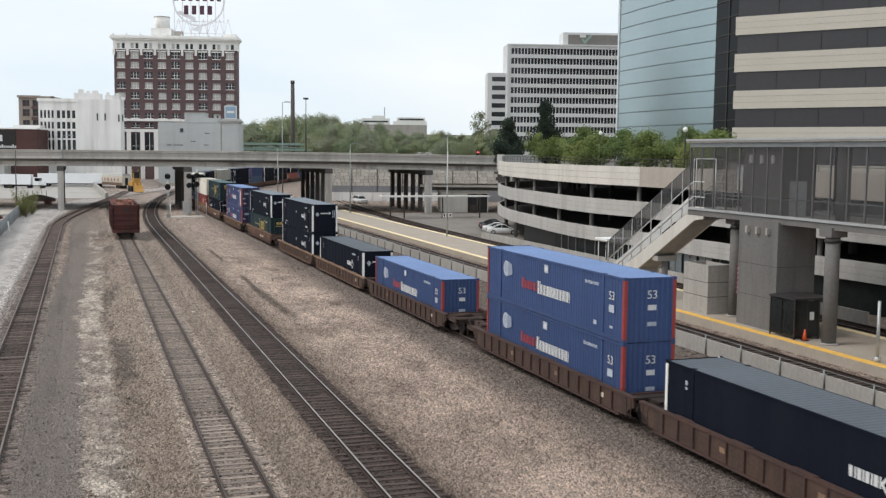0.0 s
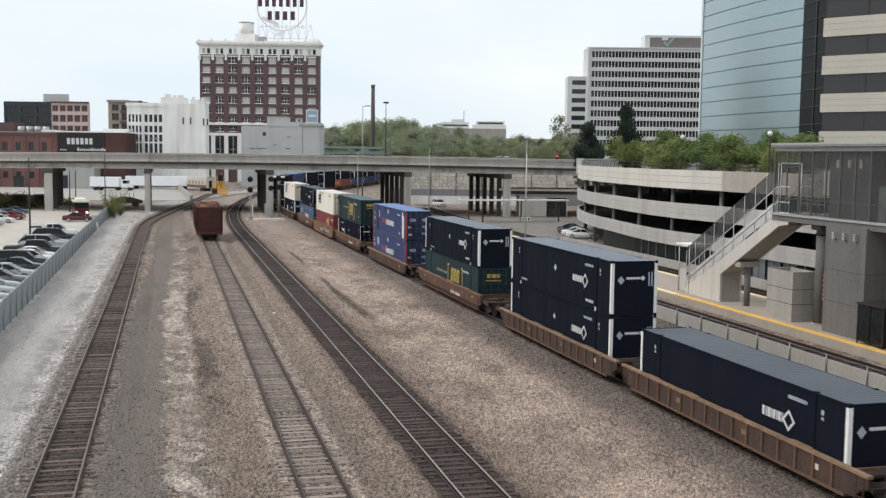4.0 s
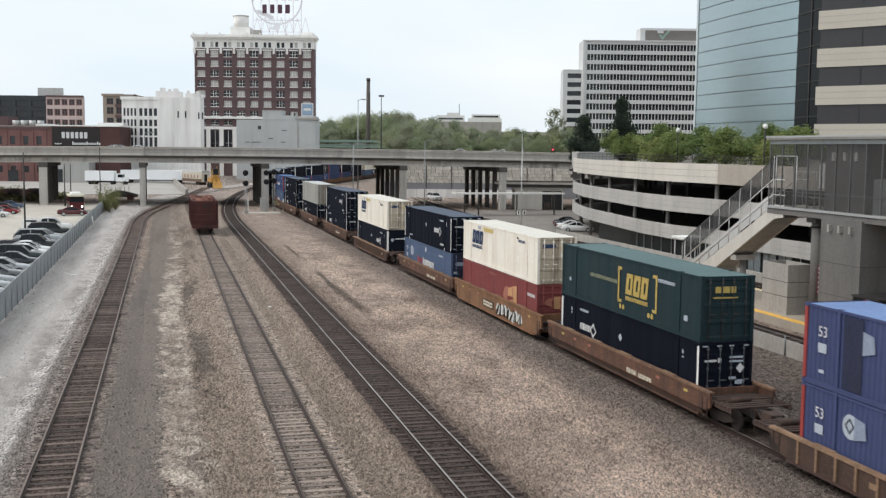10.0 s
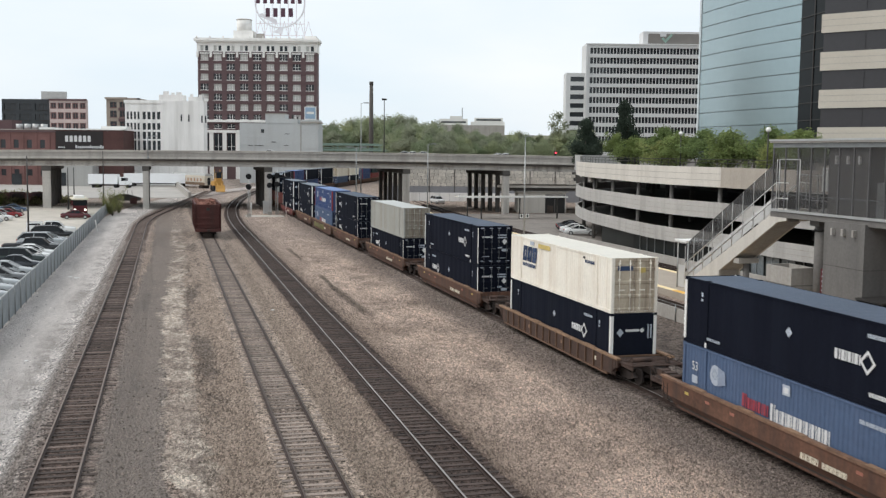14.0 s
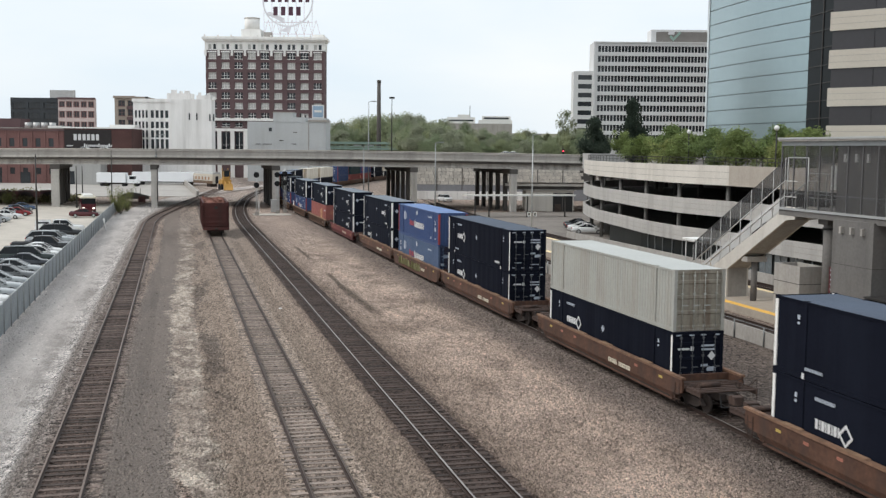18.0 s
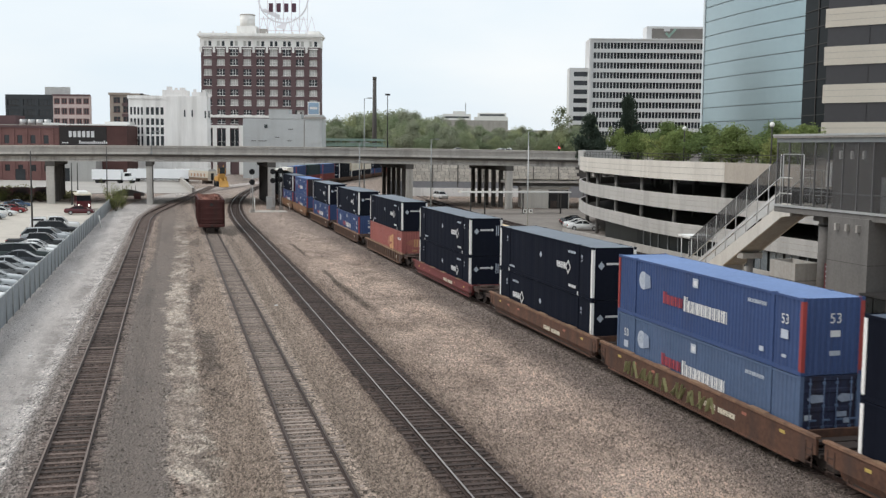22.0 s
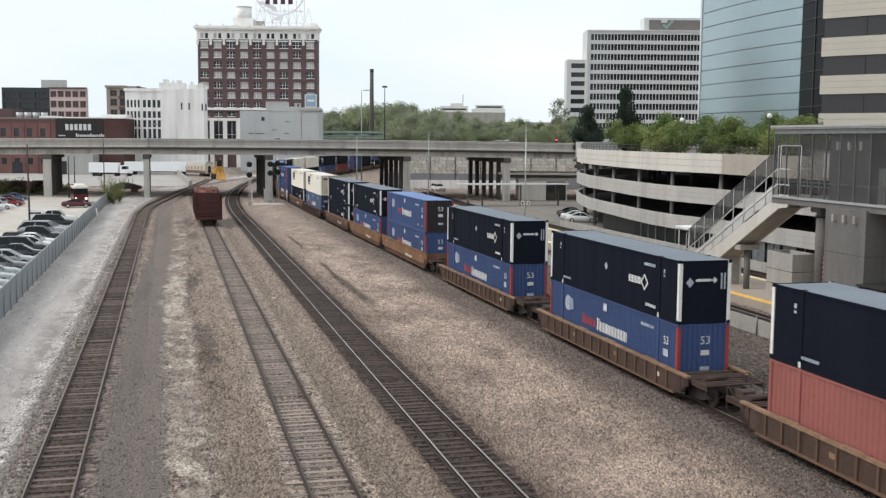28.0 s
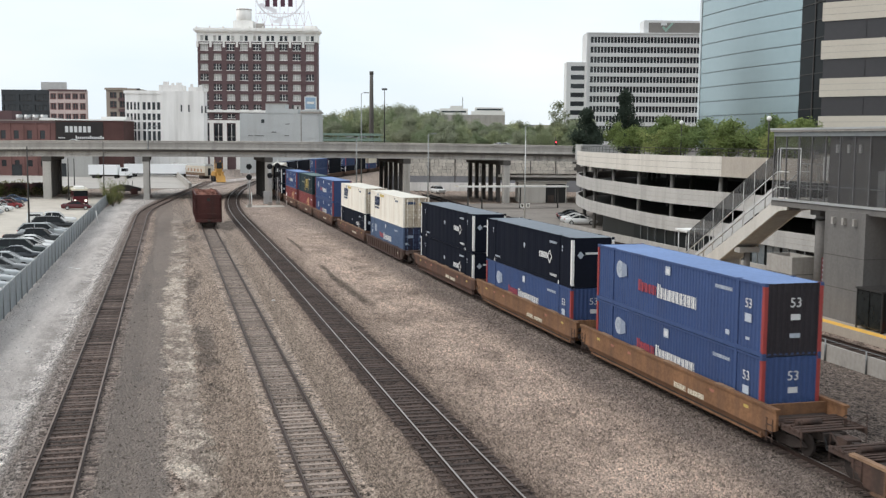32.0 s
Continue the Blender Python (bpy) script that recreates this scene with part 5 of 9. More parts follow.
def scrawl(car, y, z, high, count, width, paint, seed, dark=None):
    """Sprayed blots and strokes that spell nothing, on the side that faces the camera."""
    rnd, step = random.Random(seed), width / count
    for i in range(count):
        a = y - i * step
        m = M()
        if dark:
            n, cy, cz = 12, a - step * 0.5, z + high * rnd.uniform(0.4, 0.6)
            blot = [(cy + step * rnd.uniform(0.48, 0.66) * math.cos(2 * math.pi * k / n), cz + high * rnd.uniform(0.38, 0.56) * math.sin(2 * math.pi * k / n)) for k in range(n)]
            tagged(part("spray_blot", M().prism(blot, "x", -1.549, -1.544), paint, car), kind="stuff")
        pts = [(a, z + rnd.uniform(0, 0.12))]
        for k in range(4):
            pts.append((a - step * rnd.uniform(0.1, 0.85), z + (high if k % 2 == 0 else 0.0) * rnd.uniform(0.75, 1.0) + rnd.uniform(0, 0.1)))
        for p, q in zip(pts, pts[1:]):
            m.bar((-1.556, p[0], p[1]), (-1.556, q[0], q[1]), 0.012, 0.07 if dark else 0.2, (1, 0, 0))
        tagged(part("spray_stroke", m, dark or paint, car), kind="stuff")


def gathered(ob, keep):
    """Joins the small pieces of a thing that stays far off into one mesh for each material."""
    rest = {}
    for o in list(ob.children):
        if o.name.split(".")[0] in keep or o.children:
            continue
        rest.setdefault(o.data.materials[0].name, []).append(o)
    for group in rest.values():
        m = M()
        mat = group[0].data.materials[0]
        for o in group:
            i = len(m.v)
            m.v.extend(tuple(o.matrix_basis @ v.co) for v in o.data.vertices)
            for p in o.data.polygons:
                m.f.append(tuple(i + k for k in p.vertices))
                m.s.append(p.use_smooth)
            bpy.data.objects.remove(o)
        tagged(part("fitting", m, mat, ob), kind="stuff")
    return ob


BIG = ("roof", "side_wall", "end_wall", "door", "corner_post", "side_sill", "top_chord", "wheelset", "bogie_frame")


def again(key, make):
    """A thing of that kind: the first is built, the next ones are copies."""
    if key not in BUILT:
        BUILT[key] = make()
        return BUILT[key]
    return copy_thing(BUILT[key], Matrix())


for i, (u, low, top, wag) in enumerate(TRAIN):
    gap = (u - TRAIN[i - 1][0] if i else 20, TRAIN[i + 1][0] - u if i + 1 < len(TRAIN) else 20)
    joint = (gap[0] > 22, gap[1] > 22)
    paint, ribs, words = PAINTS[wag]
    if i in (8, 14):
        wagon = well_car(words + " with sprayed scrawl", ribs, paint, joint, i == 8, sprayed=True)
        if i == 14:
            scrawl(wagon, 6.4, 0.38, 0.7, 11, 9.0, SPRAY, 4)
        else:
            scrawl(wagon, -0.9, 0.34, 0.78, 7, 5.2, SPRAY_W, 6, GEAR)
        CARRIED.append((wagon, u, 0.0))
    else:
        far = i > 23
        CARRIED.append((again((wag, joint, far), lambda: gathered(well_car(words, ribs, paint, joint), BIG) if far else well_car(words, ribs, paint, joint, plain=wag == "b")), u, 0.0))
    for style, high in ((low, 0.36), (top, 0.36 + HIGH + 0.012)):
        if style:
            CARRIED.append((again((style, i > 23), lambda: gathered(container(style), BIG) if i > 23 else container(style)), u, high))


# ---- buildings ----
def lattice(w, h, xo, zo, deep=0.3, skip=()):
    """A wall face w by h with an opening at each pair of xo and zo spans; the reveals go deep metres in."""
    xs = sorted({0.0, w, *[v for s in xo for v in s]})
    zs = sorted({0.0, h, *[v for s in zo for v in s]})
    m = M()
    for z in zs:
        m.v.extend((x, 0.0, z) for x in xs)
    n = len(xs)
    hole = lambda i, j: any(abs(xs[i] - a) < 1e-6 for a, _ in xo) and any(abs(zs[j] - a) < 1e-6 for a, _ in zo) and (i, j) not in skip
    for j in range(len(zs) - 1):
        for i in range(n - 1):
            k = j * n + i
            if not hole(i, j):
                m.f.append((k, k + 1, k + n + 1, k + n))
                m.s.append(False)
            else:
                b = len(m.v)
                c = [(xs[i], zs[j]), (xs[i + 1], zs[j]), (xs[i + 1], zs[j + 1]), (xs[i], zs[j + 1])]
                m.v.extend((x, deep, z) for x, z in c)
                r = (k, k + 1, k + n + 1, k + n)
                for e in range(4):
                    f = (e + 1) % 4
                    m.f.append((r[e], r[f], b + f, b + e))
                    m.s.append(False)
    return m


def shell(name, at, label, category="building"):
    return thing(name, at, label, category)


def hull(m, w, d, h, front=True):
    """Back, sides and roof of a block whose front is at y = 0."""
    m.quad((0, 0, 0), (0, 0, h), (0, d, h), (0, d, 0))
    m.quad((w, 0, 0), (w, d, 0), (w, d, h), (w, 0, h))
    m.quad((0, d, 0), (0, d, h), (w, d, h), (w, d, 0))
    m.quad((0, 0, h), (w, 0, h), (w, d, h), (0, d, h))
    if front:
        m.quad((0, 0, 0), (w, 0, 0), (w, 0, h), (0, 0, h))
    return m


def windows(b, xo, zo, deep, pane, trim=None, bars=1, rnd=None, pale=0.0, rail=True):
    """A window in each opening: a frame with its pane."""
    cache = {}
    for z0, z1 in zo:
        for x0, x1 in xo:
            key = (round(x1 - x0, 3), round(z1 - z0, 3))
            w, h = key
            if key not in cache:
                p0 = M().box(0, w, 0, 0.03, 0, h).data("pane", pane)
                p1 = M().box(0, w, 0, 0.03, 0, h).data("pane", PANE_P)
                fm = None
                if trim:
                    f = M()
                    t = 0.16
                    f.box(-0.12, w + 0.12, -deep - 0.1, -deep + 0.02, -0.22, 0.02)
                    if bars:
                        for i in range(1, bars + 1):
                            f.box(w * i / (bars + 1) - t / 2, w * i / (bars + 1) + t / 2, -0.06, 0, 0, h)
                    if rail:
                        f.box(0, w, -0.06, 0, h / 2 - 0.05, h / 2 + 0.05)
                    fm = f.data("window_frame", trim)
                cache[key] = (p0, p1, fm)
            p0, p1, fm = cache[key]
            light = rnd is not None and rnd.random() < pale
            at = Matrix.Translation((x0, deep - 0.03, z0))
            wo = part("window", p1 if light else p0, None, b, "window with a pale blind" if light else "", at=at)
            if fm:
                part("window_frame", fm, None, wo)


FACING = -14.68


def sign_tower_block():
    b = shell("office_block", (12.1, 434.7, -0.5, 0, 0, FACING), "twelve-storey dark brick block with cream terracotta crown")
    w, d, h = 47.0, 8.0, 50.3
    bay = w / 9
    xo = [(i * bay + 1.05, i * bay + bay - 1.05) for i in range(9)]
    zo = [(z - 1.2, z + 1.2) for z in (28.6, 32.55, 36.5, 40.45, 44.4, 48.15)] + [(23.75, 25.7), (20.2, 21.9), (8.0, 18.0)]
    zo.sort()
    brick = lattice(w, h, xo, zo, 0.45)
    hull(brick, w, d, h, False)
    part("wall", brick, BRICK, b)
    rnd = random.Random(5)
    windows(b, xo, zo[2:], 0.45, PANE, TERRA, 2, rnd, 0.55)
    windows(b, xo, zo[:2], 0.45, PANE, TERRA, 1, rnd, 0.1)
    part("string_course", M().box(-0.5, w + 0.5, -0.9, 0, 22.6, 23.5), TERRA, b, "cream stone band")
    part("string_course", M().box(-0.3, w + 0.3, -0.6, 0, 18.4, 19.5), TERRA, b, "cream stone band")
    for i in range(10):
        part("pilaster", M().box(max(i * bay - 0.8, 0), min(i * bay + 0.8, w), -0.5, 0, 0, 18.4), TERRA, b, "cream stone pilaster")
    crown = lattice(w + 0.5, 5.4, [(0.25 + i * bay + 1.2 + k * 1.85, 0.25 + i * bay + 2.35 + k * 1.85) for i in range(9) for k in (0, 1)], [(0.35, 2.35)], 0.5)
    hull(crown, w + 0.5, d, 5.4, False)
    part("crown", crown, TERRA, b, "cream terracotta top storey", at=Matrix.Translation((-0.25, -0.25, h)))
    for i in range(9):
        for k in (0, 1):
            part("window", M().box(0, 1.15, 0, 0.03, 0, 2.0), PANE if rnd.random() < 0.6 else PANE_P, b, at=Matrix.Translation((i * bay + 1.2 + k * 1.85, 0.2, h + 0.35)))
        part("window_head", M().box(i * bay + 0.8, i * bay + bay - 0.8, -0.2, 0, h - 0.85, h - 0.4), TERRA, b, "cream stone lintel")
        part("keystone", M().box(i * bay - 0.45, i * bay + 0.45, -0.35, 0, h - 2.2, h), TERRA, b)
    corn = M()
    corn.box(-0.7, w + 0.7, -1.0, d, h + 3.5, h + 4.1).box(-1.2, w + 1.2, -1.5, d, h + 4.1, h + 4.9).box(-0.9, w + 0.9, -1.2, d, h + 4.9, h + 5.3)
    part("cornice", corn, TERRA, b, "heavy cream cornice")
    for i in range(10):
        part("finial", M().box(i * bay - 0.25, i * bay + 0.25, -1.5, -1.0, h + 5.3, h + 5.9), TERRA, b)
    part("water_tank", M().rod((17.4, 6, h + 8.4), (17.4, 6, h + 13.4), 3.0, n=20), TERRA, b, "pale rooftop water tank")
    part("tank_rim", M().rod((17.4, 6, h + 12.9), (17.4, 6, h + 13.2), 3.12, n=20), CONCRETE, b)
    part("tank_house", M().box(13.6, 21.4, 3, 10, h + 5, h + 8.6), TERRA, b)
    part("roof_plant", M().box(22.5, 25.5, 4, 7, h + 5, h + 7.6), CONCRETE, b)
    part("roof_plant", M().box(42, 46.6, 2, 7, h + 5, h + 6.6), TERRA, b)
    return b


def roof_sign():
    s = shell("roof_sign", (12.1, 434.7, 56.4, 0, 0, FACING), "large round rooftop sign on a thin steel scaffold", "sign")
    cx, cz, y = 32.0, 13.2, 4.0
    pts = lambda r, a, e, n: [(cx + r * math.cos(radians(a + (e - a) * i / n)), cz + r * math.sin(radians(a + (e - a) * i / n))) for i in range(n + 1)]
    rim = M()
    o, q = pts(10.1, 100, 440, 40), pts(9.55, 100, 440, 40)
    for i in range(40):
        rim.prism([o[i], o[i + 1], q[i + 1], q[i]], "y", y, y + 0.4)
    lilac = pm("pale_lilac_enamel", (0.78, 0.77, 0.80), 0.5, var=0.08)
    part("ring", rim, lilac, s, "pale enamel ring")
    part("arrow", M().prism([(cx + 1.5, cz - 9.2), (cx - 3.4, cz - 11.6), (cx + 0.8, cz - 12.4)], "y", y - 0.1, y + 0.4), lilac, s)
    part("arrow", M().prism([(cx - 9.0, cz - 5.0), (cx - 2.0, cz - 8.2), (cx - 1.2, cz - 6.8), (cx - 7.2, cz - 4.2)], "y", y - 0.1, y + 0.4), lilac, s)
    plum = pm("plum_enamel_letter", (0.085, 0.035, 0.055), 0.6, var=0.1)
    for i in range(4):
        x0 = cx - 5.9 + i * 3.05
        l = M().box(x0 + 0.2, x0 + 1.9, y - 0.3, y, cz - 5.6, cz - 2.2)
        part("block_character", l, plum, s)
    for i in range(7):
        x0 = cx - 9.4 + i * 2.75
        z0 = cz - 0.4
        part("block_character", M().box(x0, x0 + 1.5, y - 0.3, y, z0, z0 + 3.0), plum, s)
    thin = pm("pinkish_scaffold_steel", (0.64, 0.56, 0.59), 0.6, var=0.1)
    for i in range(7):
        x = cx - 9.6 + i * 3.2
        part("scaffold_post", M().rod((x, y + 0.8, -1.3), (x, y + 0.8, 17.0), 0.09, n=5), thin, s)
        part("scaffold_brace", M().rod((x, y + 0.8, 0), (x + 1.6, y + 0.9, 6.0), 0.08, n=4).rod((x + 3.2, y + 0.8, 0), (x + 1.6, y + 0.9, 6.0), 0.08, n=4), thin, s)
    for z in (0.4, 5.0, 17.0):
        part("scaffold_rail", M().rod((cx - 9.6, y + 0.8, z), (cx + 9.6, y + 0.8, z), 0.1, n=5), thin, s)
    return s


def white_mill():
    b = shell("warehouse", (-13.0, 357.7, -0.5, 0, 0, FACING), "four-storey whitewashed brick warehouse with rows of small windows")
    w, d, h = 11.8, 5.0, 26.8
    xo = [(0.5 + i * 1.15, 1.2 + i * 1.15) for i in range(4)] + [(5.6 + i * 1.55, 6.65 + i * 1.55) for i in range(4)]
    zo = [(11.2, 14.4), (14.9, 17.2), (17.9, 20.0), (21.2, 23.6)]
    f = lattice(w, h, xo, zo, 0.35)
    hull(f, w, d, h, False)
    part("wall", f, WHITEWASH, b)
    windows(b, xo, zo, 0.35, PANE, None)
    s = M()
    hull(s, 13.6, d, h + 0.4)
    part("wall", s, WHITEWASH, b, "blank whitewashed side", at=Matrix.Translation((w, -0.4, 0)))
    part("parapet_step", M().box(11.0, 18.6, -0.1, 5, h, h + 2.3), WHITEWASH, b)
    part("parapet_step", M().box(20.5, 25.0, -0.1, 5, h + 0.2, h + 1.7), WHITEWASH, b)
    for x, z in ((18.0, 20.6), (20.4, 20.6), (24.6, 20.3), (25.8, 20.3)):
        part("slit_window", M().box(x, x + 0.45, -0.46, -0.38, z, z + 2.2), PANE, b)
    part("parapet", M().box(-0.3, 12.1, -0.35, 0.25, h - 0.5, h + 0.5), WHITEWASH, b)
    for x0, x1, z0, z1 in ((12.4, 14.0, h + 2.2, h + 3.4), (15.0, 15.8, h + 2.2, h + 3.0), (16.6, 18.2, h + 2.2, h + 3.1), (21.0, 21.8, h + 1.6, h + 2.6), (23.8, 24.9, h + 1.6, h + 2.4), (25.6, 26.6, h + 0.3, h + 1.2)):
        part("parapet_stub", M().box(x0, x1, -0.05, 0.9, z0, z1), WHITEWASH, b)
    part("vent", M().box(3.0, 3.8, 3, 4, h, h + 1.3), DARK_STEEL, b)
    return b


def brick_works():
    b = shell("brick_works", (-84.0, 364.8, -0.5, 0, 0, FACING), "two-storey red brick works with arched windows")
    w, d, h = 52.0, 30.0, 17.2
    xo = [(2.0 + i * 4.1, 3.6 + i * 4.1) for i in range(12)]
    zo = [(3.0, 5.0), (11.6, 14.2)]
    f = lattice(w, h, xo, zo, 0.3)
    hull(f, w, d, h, False)
    part("wall", f, BRICK2, b)
    windows(b, xo, zo, 0.3, PANE, None)
    part("cornice", M().box(-0.2, w + 0.2, -0.35, 0, h - 0.7, h - 0.2), BRICK, b)
    part("coping", M().box(-0.2, w + 0.2, -0.2, 0.5, h, h + 0.25), CONCRETE, b)
    for i in range(13):
        part("pilaster", M().box(0.7 + i * 4.1, 1.15 + i * 4.1, -0.22, 0, 0, h - 0.7), BRICK2, b)
    part("roof_house", M().box(28, 36, 6, 14, h, h + 3.2), BRICK, b)
    for i in range(4):
        part("roof_fan", M().rod((38.5 + i * 2.6, 6, h), (38.5 + i * 2.6, 6, h + 2.0), 1.1, n=10), GALV, b, "rooftop ventilator drum")
    part("roof_sheet", M().box(47, 51.5, -0.1, 8, h + 0.3, h + 0.9), WHITE, b)
    for i in range(3):
        part("loading_door", M().box(20 + i * 9, 23.2 + i * 9, -0.1, 0, 0, 3.6), PANE, b)
    return b


def sign_shed():
    b = shell("brick_shed", (-33.8, 351.4, -0.5, 0, 0, FACING), "dark brick shed with a painted black wall sign")
    f = M()
    hull(f, 21.3, 22, 17.4)
    part("wall", f, pm("soot_darkened_brick", (0.085, 0.042, 0.038), 0.9, var=0.22, s1=0.3, s2=3.0), b)
    s = part("wall_sign", M().box(0.3, 15.0, -0.12, 0, 11.0, 17.0), SIGN_BLK, b, "black painted sign with white bars")
    for i in range(6):
        x = 3.2 + i * 1.4
        l = M().box(x, x + 0.95, -0.16, -0.124, 13.7, 15.6)
        part("sign_bar", l, LETTER_W, s)
    for i in range(14):
        part("sign_bar", M().box(6.4 + i * 0.64, 6.85 + i * 0.64, -0.15, -0.124, 11.7, 12.35 + 0.35 * (i in (0, 7, 12))), LETTER_W, s)
    for i in range(4):
        part("sign_bar", M().box(1.0 + i * 0.55, 1.4 + i * 0.55, -0.15, -0.124, 11.8, 12.15), LETTER_W, s)
    part("roof_edge", M().box(-0.2, 21.5, -0.25, 3, 17.4, 17.8), WHITE, b, "white roof flashing")
    part("roof_edge", M().box(13.5, 21.5, 3, 8, 17.8, 18.7), WHITE, b)
    g = M()
    hull(g, 12, 6, 7.5)
    part("lean_to", g, GREYWASH, b, "grey lean-to with a dark loading opening", at=Matrix.Translation((1.5, -6.2, 0)))
    part("loading_door", M().box(2.2, 5.4, -6.3, -6.2, 0.2, 4.2), PANE, b)
    return b


def loft_block():
    b = shell("loft_building", (-63.4, 454.3, -0.5, 0, 0, FACING), "five-storey loft building with dark side and pink gridded front")
    pink = pm("pinkish_brick", (0.22, 0.115, 0.105), 0.9, var=0.12, s1=0.2, s2=3)
    dark = pm("dark_painted_brick", (0.045, 0.050, 0.055), 0.85, var=0.2, s1=0.2, s2=3)
    xo = [(0.8 + i * 6.2, 5.6 + i * 6.2) for i in range(3)]
    zo = [(18.5, 20.9), (22.6, 25.0), (26.7, 29.1)]
    f = lattice(19.1, 30.9, xo, zo, 0.5)
    hull(f, 19.1, 2, 30.9, False)
    part("wall", f, dark, b)
    windows(b, xo, zo, 0.5, PANE, DARK_STEEL, 2)
    xo = [(0.28 + i * 2.9, 2.72 + i * 2.9) for i in range(5)]
    zo = [(14.7, 17.4), (18.9, 21.6), (23.1, 25.8), (27.2, 29.6)]
    f = lattice(14.6, 30.7, xo, zo, 0.4)
    hull(f, 14.6, 2, 30.7, False)
    part("wall", f, pm("dusty_pink_stone", (0.56, 0.455, 0.430), 0.9, var=0.15, s1=0.3, s2=3), b, "dusty pink gridded front", at=Matrix.Translation((19.1, -0.3, 0)))
    for x0, x1 in xo:
        for z0, z1 in zo:
            p = part("window", M().box(x0, x1, 0.0, 0.05, z0, z1), pink, b, "brick panel with a narrow window", at=Matrix.Translation((19.1, 0.0, 0)))
            part("pane", M().box(x0 + 0.45, x0 + 1.05, -0.06, -0.01, z0 + 0.35, z1 - 0.3), PANE, p)
            part("pane", M().box(x0 + 1.35, x1 - 0.45, -0.06, -0.01, z0 + 0.35, z1 - 0.3), PANE, p)
    part("cornice", M().box(19.0, 33.9, -0.7, 0.2, 30.4, 31.1), BRICK, b)
    part("roof_house", M().box(15.6, 25.4, 0.6, 1.8, 30.9, 34.0), GALV, b)
    return b


def narrow_block():
    b = shell("apartment_block", (-22.1, 422.7, -0.5, 0, 0, FACING), "beige and brown six-storey apartment block")
    beige = pm("beige_brick", (0.33, 0.28, 0.235), 0.9, var=0.12, s1=0.2, s2=3)
    f = lattice(11.5, 30.8, [(1.4, 3.9), (5.0, 7.2)], [(15.6, 18.0), (19.6, 22.0), (23.6, 26.0), (27.2, 29.3)], 0.4)
    hull(f, 11.5, 14, 30.8, False)
    part("wall", f, beige, b)
    windows(b, [(1.4, 3.9), (5.0, 7.2)], [(15.6, 18.0), (19.6, 22.0), (23.6, 26.0), (27.2, 29.3)], 0.4, PANE, BRICK2, 1)
    part("cornice", M().box(-0.4, 7.9, -0.6, 0, 30.2, 31.0), beige, b)
    for z in (18.2, 22.2, 26.2):
        part("balcony", M().box(4.8, 7.6, -0.9, 0, z - 0.2, z + 0.9), BRICK, b)
    return b


def grey_hall():
    b = shell("grey_hall", (24.9, 383.5, -0.5, 0, 0, FACING), "windowless grey stucco building with a raised parapet")
    f = M()
    hull(f, 27.8, 14, 21.2)
    part("wall", f, HALL_GREY, b)
    part("raised_parapet", M().box(9.2, 16.2, -0.15, 8, 21.2, 24.4), HALL_GREY, b)
    part("parapet_cap", M().box(9.1, 16.3, -0.25, 8.1, 24.4, 24.7), CONCRETE, b)
    part("raised_parapet", M().box(16.2, 20.6, -0.1, 8, 21.2, 22.8), HALL_GREY, b)
    part("tower", M().box(22.0, 28.0, -0.4, 9, 0, 22.6), HALL_GREY, b)
    part("tower_cap", M().box(21.6, 28.4, -0.8, 9.3, 21.3, 22.0), CONCRETE, b)
    part("tower_panel", M().box(24.6, 27.4, -0.5, -0.4, 12.5, 20.6), HALL_GREY, b)
    part("roof_pipe", M().rod((18.4, 3, 22.6), (18.4, 3, 24.4), 0.35, n=8), DARK_STEEL, b)
    part("roof_pipe", M().rod((20.0, 4, 22.6), (20.0, 4, 23.8), 0.3, n=8), DARK_STEEL, b)
    part("wall_vent", M().box(7.6, 8.7, -0.1, 0, 17.8, 19.1), PANE, b)
    part("downpipe", M().box(21.6, 21.85, -0.25, 0, 4, 20.8), CONCRETE, b)
    for x, z in ((11.3, 14.5), (15.7, 13.3), (16.1, 17.4), (3.0, 13.2), (5.4, 13.2), (7.0, 13.2)):
        part("ledge", M().box(x, x + 1.6, -0.12, 0, z, z + 0.22), DARK_CON, b)
    sign = part("billboard", M().box(23.0, 27.2, -0.3, 0.1, 22.6, 27.2), WHITE, b, "small rooftop sign with a white border")
    part("sign_face", M().box(23.3, 26.9, -0.36, -0.3, 22.9, 26.9), pm("pale_blue_sign", (0.30, 0.42, 0.55), 0.6, var=0.15), sign, "pale blue sign face")
    part("sign_bar", M().box(23.8, 26.4, -0.4, -0.365, 24.6, 25.4), WHITE, sign)
    return b


